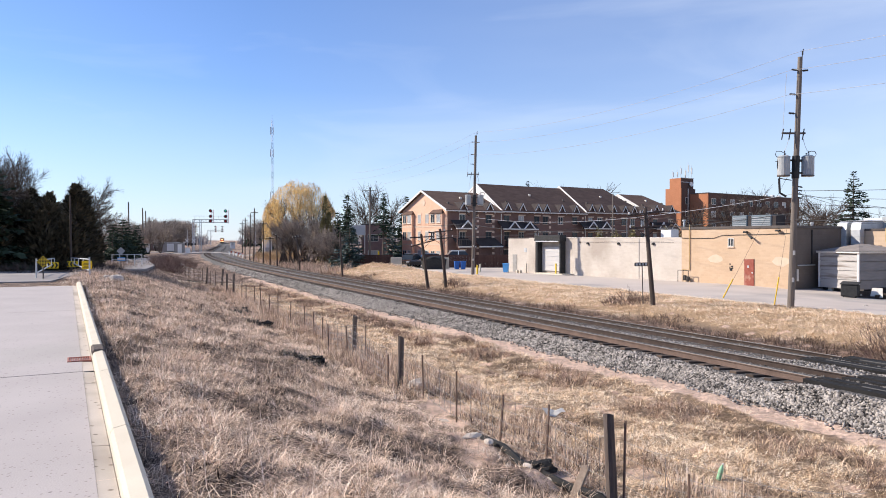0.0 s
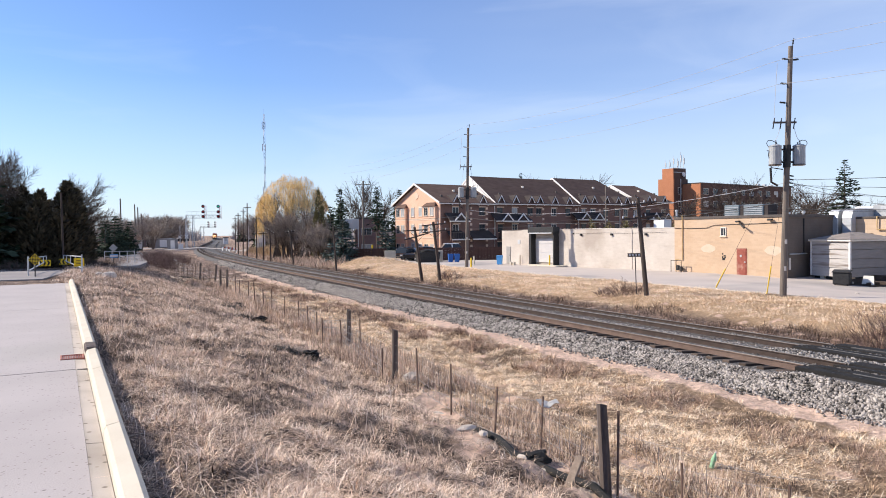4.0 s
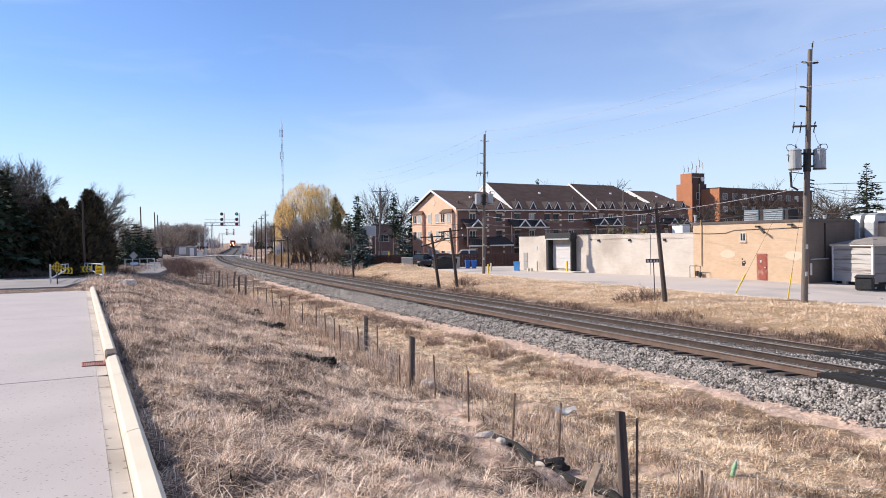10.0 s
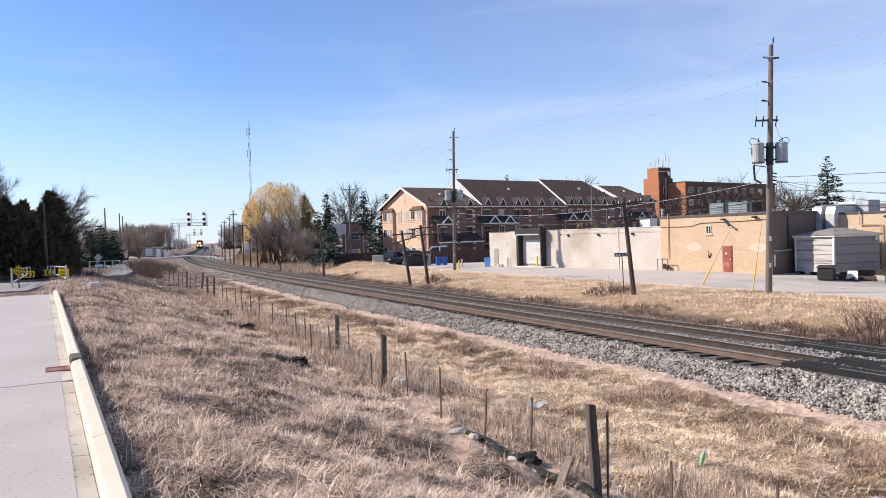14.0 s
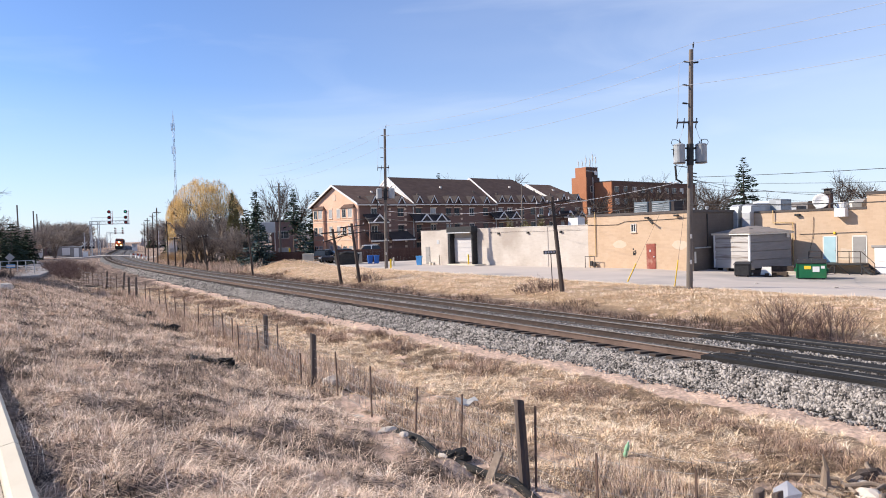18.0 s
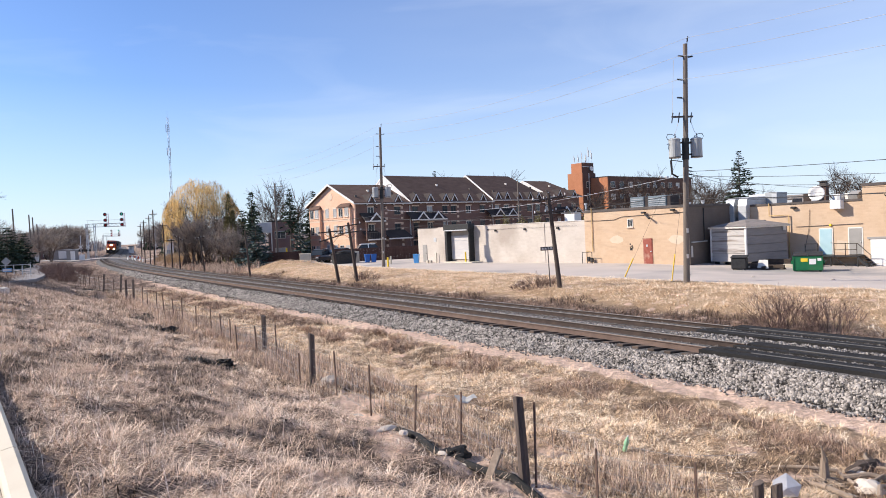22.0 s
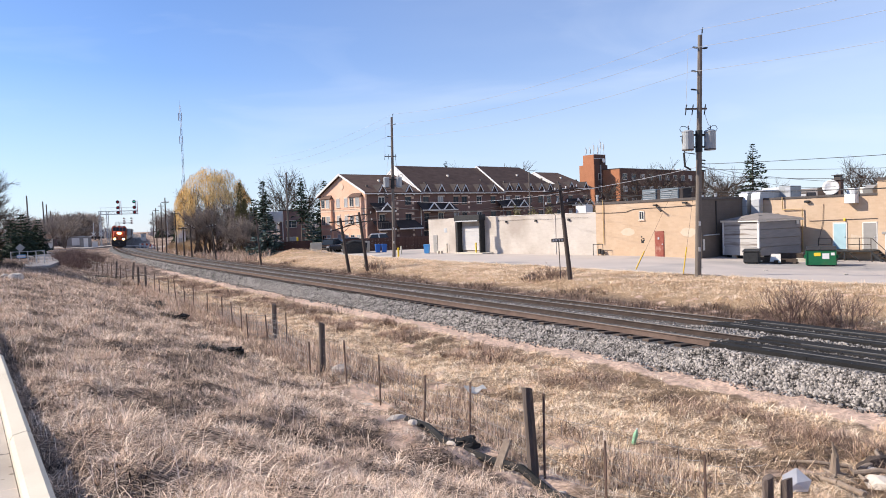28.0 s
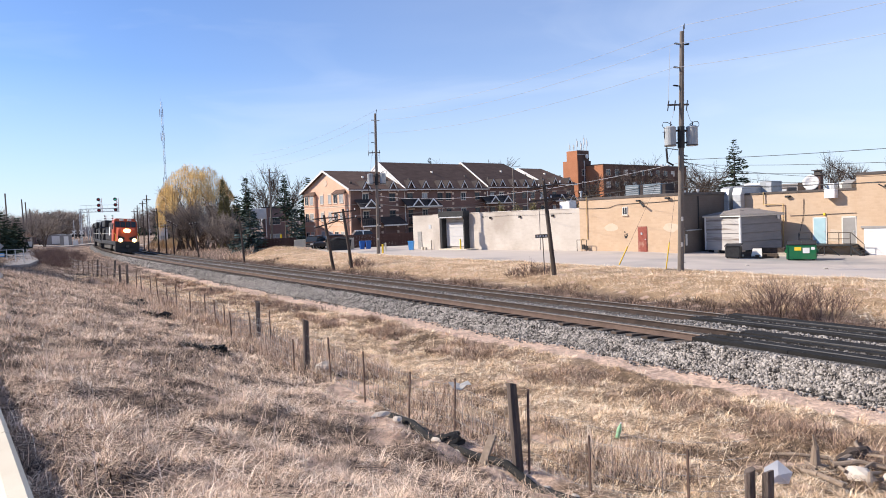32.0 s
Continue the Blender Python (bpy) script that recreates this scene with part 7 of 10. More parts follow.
def bare_tree(name, at, h, seed, label, depth=3, stems=1, lean=0.0, min_r=0.015, spread_a=0.6, twig_mat=None, group="bare trees"):
    rnd = random.Random(seed)
    t = thing(name, at, label, "tree", group)
    sh, tw = Shape(), Shape()
    for s in range(stems):
        d = Vector((rnd.gauss(0, 0.12 + 0.2 * (stems > 1)) + lean, rnd.gauss(0, 0.12 + 0.2 * (stems > 1)), 1)).normalized()
        grow(sh, tw, Vector((rnd.gauss(0, 0.2) * (stems > 1), rnd.gauss(0, 0.2) * (stems > 1), -0.3)), d, h * 0.48, h * 0.019 + 0.05, depth, rnd, spread_a, 0.03, min_r, 0.8)
    k = h / max(p[2] for p in tw.v)
    for q in (sh, tw):
        q.v = [(p[0] * k, p[1] * k, p[2] * k) for p in q.v]
    part("trunk", sh, BARK, t, "bare trunk and limbs")
    part("crown", tw, twig_mat or TWIG, t, "bare twigs", kind="stuff")
    return t


def fan(v, f, p, d, l, w, rnd, up=0.0):
    """A flat spray of foliage: two crossed blades."""
    d = d.normalized()
    side = d.cross(Vector((0, 0, 1)))
    side = side.normalized() if side.length > 0.01 else Vector((1, 0, 0))
    side.rotate(Matrix.Rotation(rnd.uniform(-0.9, 0.9), 3, d))
    k = len(v)
    v.extend([p, p + d * l * 0.5 + side * w, p + d * l, p + d * l * 0.5 - side * w])
    f.append((k, k + 1, k + 2, k + 3))


def foliage(name, v, f, material, parent, label):
    ob = soup(name, [tuple(p) for p in v], f, material, parent, label, "", "stuff")
    return ob


def spruce(name, at, h, w, seed, material, label, gaps=0.1, group="evergreens", droop=0.25, base=0.08):
    rnd = random.Random(seed)
    t = thing(name, at, label, "tree", group)
    part("trunk", Shape().tube((0, 0, -0.3), (0, 0, h * 0.97), 0.02 * h + 0.03, 0.015, 7), BARK, t)
    v, f = [], []
    levels = int(h * 2.6)
    for k in range(levels):
        fr = k / levels
        z = h * (base + (1 - base) * fr)
        r = w * (1 - fr) ** 0.85 + 0.12
        for j in range(11):
            if rnd.random() < gaps:
                continue
            a = rnd.uniform(0, 6.283)
            rr = r * rnd.uniform(0.55, 1.12)
            d = Vector((math.cos(a), math.sin(a), -droop + 0.5 * fr + rnd.gauss(0, 0.08)))
            n = max(4, int(rr * 8))
            for i in range(n):
                q = Vector((0, 0, z)) + d * (rr * (i + 0.3) / n)
                b = d + Vector((rnd.gauss(0, 0.55), rnd.gauss(0, 0.55), rnd.gauss(-0.1, 0.25)))
                fan(v, f, q, b, 0.26 + rr * 0.18, 0.085 + 0.05 * rr, rnd)
    foliage("crown", v, f, material, t, "needled branches")
    return t


def cedar(name, at, h, w, seed, material, label, n=2600, group="evergreens"):
    """A dense evergreen with an uneven outline: sprays on clumps about several leaders."""
    rnd = random.Random(seed)
    t = thing(name, at, label, "tree", group)
    tr = Shape()
    v, f = [], []
    leaders = [(0, 0, 1.0)] + [(rnd.uniform(-0.5, 0.5) * w, rnd.uniform(-0.5, 0.5) * w, rnd.uniform(0.6, 0.92)) for _ in range(4)]
    for lx, ly, lh in leaders:
        tr.tube((lx * 0.3, ly * 0.3, -0.3), (lx, ly, h * lh * 0.95), 0.02 * h, 0.02, 6)
    for _ in range(n):
        lx, ly, lh = rnd.choice(leaders)
        fr = rnd.random() ** 0.85
        r = w * 0.62 * (math.sin(math.pi * min(1, fr * 0.78 + 0.24)) ** 0.8) * (0.75 + 0.35 * noise.noise((lx * 3 + fr * 4, ly * 3, seed)))
        a = rnd.uniform(0, 6.283)
        q = r * rnd.uniform(0.45, 1.05)
        p = Vector((lx + q * math.cos(a), ly + q * math.sin(a), h * lh * fr))
        if noise.noise(p * 0.9 + Vector((seed, 0, 0))) < -0.32:
            continue
        d = Vector((math.cos(a) * 0.6, math.sin(a) * 0.6, rnd.uniform(0.1, 1.0)))
        fan(v, f, p, d, rnd.uniform(0.18, 0.55), rnd.uniform(0.045, 0.11), rnd)
    part("trunk", tr, BARK, t)
    foliage("crown", v, f, material, t, "dense scaly foliage")
    return t


def willow(at, h, seed, label):
    rnd = random.Random(seed)
    t = thing("willow_tree", at, label, "tree")
    sh, tw = Shape(), Shape()
    for s in range(5):
        a = s * 1.26 + rnd.uniform(-0.3, 0.3)
        d = Vector((math.cos(a) * 0.38, math.sin(a) * 0.38, 1)).normalized()
        grow(sh, tw, Vector((math.cos(a) * 0.3, math.sin(a) * 0.3, -0.3)), d, h * 0.40, 0.24, 3, rnd, 0.55, 0.03, 0.022, 1.0)
    k = 0.86 * h / max(p[2] for p in tw.v)
    for q in (sh, tw):
        q.v = [(p[0] * k * 0.86, p[1] * k * 0.86, p[2] * k) for p in q.v]
    part("trunk", sh, BARK, t, "several leaning dark trunks")
    part("fine_branchwork", tw, BARK, t, kind="stuff")
    v, f = [], []
    R0 = h * 0.415
    for _ in range(24000):
        a = rnd.uniform(0, 6.283)
        q = rnd.random() ** 0.5
        r = R0 * q
        dome = h * (0.97 - 0.38 * q ** 2.6) + 1.3 * noise.noise((math.cos(a) * r * 0.45, math.sin(a) * r * 0.45, 2))
        floor = h * (0.60 - 0.46 * q ** 3 * (0.5 + 0.5 * math.cos(a - 3.1)))
        z = floor + (dome - floor) * rnd.random() ** 0.6
        p = Vector((r * math.cos(a), r * math.sin(a), z))
        if noise.noise(p * 0.55 + Vector((5, 0, 3))) < -0.14 or (q < 0.6 and z < 0.82 * h and rnd.random() < 0.75):
            continue
        ln = rnd.uniform(0.3, 1.4) * (0.6 + 0.6 * q)
        out = Vector((math.cos(a + rnd.gauss(0, 0.5)), math.sin(a + rnd.gauss(0, 0.5)), 0))
        w = rnd.uniform(0.009, 0.017)
        b = rnd.uniform(0, 6.283)
        sd = Vector((math.cos(b), math.sin(b), 0)) * w
        up = rnd.uniform(-0.1, 0.25)
        q1, q2 = p + out * 0.3 * ln * 0.5 + Vector((0, 0, up * ln)), p + out * 0.5 * ln * 0.6 + Vector((0, 0, -ln * 0.75))
        k = len(v)
        v.extend([p - sd, p + sd, q1 + sd, q1 - sd, q2 + sd * 0.4, q2 - sd * 0.4])
        f.extend([(k, k + 1, k + 2, k + 3), (k + 3, k + 2, k + 4, k + 5)])
    foliage("crown", v, f, WILLOWTWIG, t, "hanging yellow twigs")
    return t


def shrub(name, at, h, w, seed, material, label, stems=160, group="bushes"):
    rnd = random.Random(seed)
    t = thing(name, at, label, "bush", group)
    sh = Shape()
    for _ in range(stems):
        a, r = rnd.uniform(0, 6.283), w * 0.55 * rnd.random() ** 0.6
        p = Vector((r * math.cos(a), r * math.sin(a) * 0.7, -0.1))
        d = Vector((math.cos(a) * 1.5 * r / w + rnd.gauss(0, 0.3), math.sin(a) * 1.2 * r / w + rnd.gauss(0, 0.3), 1)).normalized()
        l = h * rnd.uniform(0.45, 1.0) * (1 - 0.35 * r / w)
        m = p + d * l * 0.5
        sh.tube(p, m, 0.009, 0.006, 3, False)
        for _ in range(4):
            e = m + (d + Vector((rnd.gauss(0, 0.38), rnd.gauss(0, 0.38), 0.1))).normalized() * l * rnd.uniform(0.22, 0.5)
            sh.tube(m, e, 0.006, 0.004, 3, False)
            for _ in range(2):
                w2 = (e - m) * rnd.uniform(0.4, 0.9) + m
                sh.tube(w2, w2 + Vector((rnd.gauss(0, 0.5), rnd.gauss(0, 0.5), rnd.uniform(0.2, 1.0))).normalized() * l * rnd.uniform(0.1, 0.22), 0.004, 0.003, 3, False)
    part("stem_tangle", sh, material, t, kind="stuff")
    return t


def at_ground(x, y, rz=0.0, scale=1.0):
    return pose(x, y, on_ground(x, y), 0, 0, rz) @ Matrix.Scale(scale, 4)


def plant_trees():
    # left of the road: dark evergreens with bare trees behind them
    for k, (x, y, top) in enumerate(((-25.5, 49.9, 6.7), (-26.3, 53.0, 5.4), (-25.7, 46.9, 5.9), (-26.8, 51.6, 6.0), (-28.0, 47.8, 4.9), (-28.0, 45.6, 5.4), (-25.2, 45.0, 4.7), (-28.4, 43.4, 5.5), (-30.5, 46.5, 5.6), (-29.0, 56.0, 4.6), (-29.3, 51.2, 6.3), (-30.8, 53.6, 6.6), (-27.4, 49.0, 5.7), (-32.6, 53.5, 6.3))):
        z = on_ground(x, y)
        cedar("cedar", pose(x, y, z, 0, 0, k * 57), (top - z) * 1.04, (2.5, 1.3, 2.9, 2.7)[k] if k < 4 else 2.7, 30 + k, CEDAR, "dense dark olive evergreen beside the road", 8500)
    for k, (x, y, top) in enumerate(((-27.2, 43.3, 8.0), (-27.5, 41.4, 8.4))):
        z = on_ground(x, y)
        spruce("spruce", pose(x, y, z), top - z, 2.4, 50 + k, NEEDLE, "tall dark spruce beside the road", 0.05)
    kinds = []
    for k, (x, y, top) in enumerate(((-31.5, 53.3, 10.3), (-29.5, 52.2, 9.7), (-34.7, 56.1, 10.2), (-31.2, 58.1, 7.6), (-31.8, 62.3, 7.7), (-33.0, 50.1, 10.0), (-33.0, 55.0, 9.0), (-30.3, 47.5, 8.6), (-35.5, 51.5, 9.8), (-30.2, 55.5, 8.4), (-28.6, 54.0, 7.4), (-32.4, 51.0, 9.6))):
        z = on_ground(x, y)
        if k < 3:
            kinds.append(bare_tree("bare_tree", pose(x, y, z, 0, 0, k * 71), (top - z), 60 + k, "leafless grey tree behind the evergreens", 4, 1, min_r=0.011, spread_a=0.5))
            kinds[-1]["made"] = top - z
        else:
            copy_thing(kinds[k % 3], pose(x, y, z, 0, 0, k * 71) @ Matrix.Scale((top - z) / kinds[k % 3]["made"], 4))
    # far row beyond the crossing street

    def clear(x, y):
        s, u = track_su([x], [y])
        if -10 < u[0] < 15:
            return su_place(float(s[0]), -13.0 if u[0] < 3 else 16.5)
        return x, y

    for k, (x, y, top) in enumerate(((-42.8, 95.8, 6.1), (-41.0, 89.0, 5.3), (-51.0, 119.6, 5.8), (-83.1, 214.4, 7.7), (-73.1, 228.5, 9.2), (-54.4, 202.8, 11.0), (-92, 214, 7.5), (-99, 205, 8.0), (-62, 140, 5.6), (-74.5, 165, 6.0), (-118, 403, 11), (-114, 398, 9), (-57.5, 196, 7.5), (-47.9, 104.5, 5.6), (-48.6, 109.7, 5.2), (-50.6, 114.9, 6.3), (-51.4, 120.2, 4.9), (-56.4, 127.5, 5.6), (-59.0, 132.9, 5.2), (-46.7, 97, 5.0), (-63.5, 141, 5.8))):
        x, y = clear(x, y)
        z = on_ground(x, y)
        spruce("spruce", pose(x, y, z), top - z, (top - z) * 0.30, 80 + k, NEEDLE, "dark spruce beyond the crossing street", 0.12)
    far = ((-50.7, 108.7, 6.1), (-60.1, 137.4, 6.5), (-64.7, 157.2, 6.6), (-73.5, 186, 6.9), (-77, 206, 8.8), (-73.4, 202, 9.8), (-74.3, 212, 9.9), (-72.9, 218, 9.7), (-48.6, 183.7, 8.9), (-49.7, 193.7, 8.7), (-84, 200, 7.5), (-91, 196, 8), (-98, 190, 8.2), (-88, 180, 6.5),
           (-56, 130, 6.0), (-69, 175, 7.0), (-80, 225, 9.5), (-68.0, 232, 9.0), (-52, 215, 10.5), (-46.5, 174, 7.0), (-52, 240, 10), (-58, 250, 10), (-80, 250, 11), (-84, 262, 11), (-90, 240, 10), (-96, 235, 9.5), (-45.0, 190, 9.5), (-62.0, 300, 11), (-120, 330, 12), (-104, 280, 11), (-110, 300, 12), (-98, 268, 9.5), (-128, 318, 12), (-140, 330, 13), (-100, 300, 12), (-116, 350, 13), (-135, 300, 10), (-150, 340, 12), (-92, 258, 9), (-104, 250, 9), (-70, 290, 12), (-64, 270, 10), (-76, 330, 13), (-79.3, 216, 9.0), (-80.7, 221, 9.4), (-83.0, 227, 9.9), (-84.2, 232.5, 9.2), (-87.0, 238, 10.2), (-92.0, 248, 9.5), (-122, 370, 13), (-126, 380, 14), (-112, 385, 12), (-108, 395, 14), (-90, 225, 8.5), (-95, 222, 8.0))
    kinds = [bare_tree("bare_tree", pose(far[k][0], far[k][1], on_ground(*far[k][:2])), 7.2, 100 + k, "far leafless brown tree", 3, 2, min_r=0.022, twig_mat=THICKET) for k in range(3)]
    for k, (x, y, top) in enumerate(far[3:]):
        x, y = clear(x, y)
        z = on_ground(x, y)
        copy_thing(kinds[k % 3], pose(x, y, z, 0, 0, k * 47) @ Matrix.Scale((top - z) / 7.2, 4))
    for k, (a, b, top) in enumerate(((150, 18, 5.5), (165, 19, 6.5), (178, 20, 7.5), (190, 18.5, 7.6), (200, 24, 8.5), (212, 20, 8.6), (226, 19, 9.2), (240, 22, 9.6), (258, 20, 9.8), (280, 21, 10.5))):
        x, y = su_place(a, b)
        z = on_ground(x, y)
        copy_thing(kinds[k % 3], pose(x, y, z, 0, 0, k * 67) @ Matrix.Scale((top - z) / 7.2, 4))
    # the willow and the thicket round it
    willow(at_ground(-24.6, 122.8), 14.3, 7, "large weeping willow with yellow hanging twigs")
    kinds = []
    for k, (x, y, top) in enumerate(((-26.2, 115, 5.2), (-24.2, 113.4, 7.0), (-22.6, 111.7, 6.0), (-20.9, 110, 7.2), (-19.5, 108.2, 5.4), (-15.6, 100.8, 4.8), (-17.0, 107, 5.8), (-13.5, 99, 3.6), (-23.4, 115.5, 7.5), (-21.8, 114.0, 7.8), (-20.2, 112.4, 7.0), (-18.8, 111.2, 7.4), (-25.4, 117.0, 7.0), (-17.6, 104.0, 4.6), (-16.2, 103.0, 5.0))):
        z = on_ground(x, y)
        if k < 4:
            kinds.append(bare_tree("thicket_tree", pose(x, y, z), 7.2, 140 + k, "slender leafless thicket tree beside the track", 3, 3, min_r=0.016, spread_a=0.42, twig_mat=THICKET))
        else:
            copy_thing(kinds[k % 4], pose(x, y, z, 0, 0, k * 73) @ Matrix.Scale((top - z) / 7.2, 4))
    for k, (x, y, top, m, w) in enumerate(((-17.6, 107.4, 9.6, OLIVE, 1.4), (-16.6, 110.6, 6.0, OLIVE, 1.5))):
        z = on_ground(x, y)
        cedar("juniper", pose(x, y, z), top - z, w, 170 + k, m, "tall olive-brown evergreen beside the willow", 4200)
    # spruces by the fence
    for k, (x, y, top, w, gaps, m) in enumerate(((-13.8, 103.1, 9.7, 1.4, 0.4, NEEDLE), (-12.4, 95.2, 5.3, 2.3, 0.12, BLUENEEDLE), (-9.4, 113.6, 10.7, 1.6, 0.55, NEEDLE), (-15.4, 116.3, 8.6, 1.4, 0.45, NEEDLE), (-7.4, 104.2, 5.2, 1.7, 0.12, BLUENEEDLE), (-6.8, 134.8, 11.4, 3.2, 0.1, NEEDLE), (-16.0, 108.8, 7.5, 1.8, 0.4, NEEDLE), (-15.0, 99.5, 3.2, 1.2, 0.2, BLUENEEDLE))):
        z = on_ground(x, y)
        spruce("spruce", pose(x, y, z), top - z, w, 190 + k, m, "blue-green spruce behind the fence" if m is BLUENEEDLE else "ragged tall dark spruce", gaps, base=0.4 if top > 8.5 and y < 120 else 0.08)
    for k, (x, y, top) in enumerate(((-14.6, 145.7, 15.3), (-17.0, 149.0, 14.2), (-11.4, 144.0, 13.2))):
        z = on_ground(x, y)
        bare_tree("bare_tree", pose(x, y, z, 0, 0, k * 80), (top - z), 210 + k, "tall leafless tree behind spruces", 3, 1, min_r=0.025)
    # behind the buildings on the other side
    for k, (x, y, top, w) in enumerate(((62.0, 108.5, 13.7, 3.7), (59.9, 109.7, 7.6, 3.0), (57.5, 112, 6.5, 3.0), (19.9, 168.8, 17.2, 2.6))):
        z = -0.7
        spruce("spruce", pose(x, y, z), top - z, w, 230 + k, NEEDLE, "tall dark spruce behind the buildings", 0.42)
    kinds = []
    for k, (x, y, top) in enumerate(((47.5, 121, 11.6), (52.7, 124.3, 13), (37, 112, 9.4), (40.6, 115, 8.2), (50.8, 97.6, 10), (47.3, 93.8, 8.1), (82.3, 113.4, 11.9), (86.7, 116.3, 10.3), (92.9, 117.9, 11), (96.9, 114.6, 12.5), (24.3, 163.2, 16.6), (30.8, 167.2, 16.2), (56.0, 126.0, 11.5), (61.0, 122.0, 10.5), (54.0, 99, 9.0), (101, 110, 12), (70, 118, 9.0))):
        z = -0.7
        if k < 3:
            kinds.append(bare_tree("bare_tree", pose(x, y, z), (top - z), 250 + k, "leafless tree behind flat roofs", 3, 1, min_r=0.022))
            kinds[-1]["made"] = top - z
        else:
            copy_thing(kinds[k % 3], pose(x, y, z, 0, 0, k * 61) @ Matrix.Scale((top - z) / kinds[k % 3]["made"], 4))
    # small conifers in front of the apartments
    for k, (x, y, h) in enumerate(((22.5, 104, 5.6), (25.5, 106, 5.2), (28.5, 107.5, 5.8), (34.5, 111, 6.0), (37, 112.5, 5.5))):
        cedar("hedge_cedar", pose(x, y, -0.7), h, 1.5, 270 + k, OLIVE, "slim light olive cedar behind the warehouse", 1100)
    # bushes
    shrub("bush", at_ground(16.0, 25.0), 2.2, 1.7, 300, BUSHTWIG, "leafless brown bush at the foot of the bank", 95)
    shrub("bush", at_ground(16.9, 23.7), 1.8, 1.5, 301, BUSHTWIG, "leafless brown bush at the foot of the bank", 65)
    for k, (x, y, h) in enumerate(((11.2, 43.2, 1.3), (11.9, 42.9, 1.1), (10.4, 43.8, 0.9), (1.2, 61.0, 1.6), (0.6, 63.0, 1.0), (21.5, 21.0, 1.0), (22.0, 19.0, 1.2))):
        shrub("small_bush", at_ground(x, y), h, 0.9, 310 + k, BUSHTWIG, "small leafless twiggy bush on the bank", 45)
    for k, (x, y, h, w) in enumerate(((-30.6, 80.0, 1.5, 2.2), (-33.2, 86.5, 2.0, 2.6), (-35.8, 92.5, 2.4, 2.8), (-38.0, 98.0, 2.4, 2.8), (-40.0, 104.5, 2.2, 2.8), (-33.0, 91.5, 1.5, 2.4), (-35.5, 98.5, 1.8, 2.4), (-29.0, 77.0, 1.0, 1.8))):
        shrub("brush", at_ground(x, y), h, w, 330 + k, BUSHTWIG, "tangled brown brush beside the old road", 190, "brush")
    for k, (x, y, h, w) in enumerate(((-24.0, 40.5, 0.9, 2.5), (-26.5, 41.0, 1.1, 2.5), (-29, 42, 1.2, 3), (-21.0, 44.5, 0.7, 2.0), (-23.0, 47.0, 0.9, 2.5))):
        shrub("brush", at_ground(x, y), h, w, 350 + k, TWIG, "low brown brush under evergreens", 90, "brush")


plant_trees()

# ---- poles and wires ----


def sag(a, b, drop, n=14):
    a, b = Vector(a), Vector(b)
    return [a.lerp(b, k / n) - Vector((0, 0, drop * 4 * (k / n) * (1 - k / n))) for k in range(n + 1)]


def wire(name, a, b, drop, r, material, label="thin overhead wire sagging between poles", group="overhead wires", n=14):
    return whole(name, Shape().path(sag(a, b, drop, n), r, 4), material, label, "wire", group=group)


def insulator(shape, p, d, n=4, r=0.05):
    """A string of sheds from p along d."""
    p, d = Vector(p), Vector(d).normalized()
    for k in range(n):
        q = p + d * (0.07 * k)
        shape.tube(q, q + d * 0.03, r, r * 0.9, 8)
        shape.tube(q + d * 0.03, q + d * 0.07, r * 0.4, r * 0.4, 6)
    return shape


def transformer(parent, x, y, z, r, h):
    """A can with lid, bushings and a bracket."""
    can = part("transformer", Shape().lathe(((r * 0.94, 0), (r, 0.04), (r, h), (r * 1.05, h), (r * 1.05, h + 0.05), (r * 0.7, h + 0.12)), 16, (x, y, z)), TANK, parent, "light grey pole transformer", smooth=False)
    part("rim", Shape().lathe(((r * 1.03, 0.0), (r * 1.03, 0.06)), 16, (x, y, z + 0.02)), FLASH, can)
    part("bushing", insulator(Shape(), (x + 0.05, y, z + h + 0.1), (0, 0, 1), 4, 0.045), PORCELAIN, can)
    part("bushing", insulator(Shape(), (x - r - 0.01, y, z + h * 0.8), (-1, 0, 0), 2, 0.03), PORCELAIN, can)
    return can


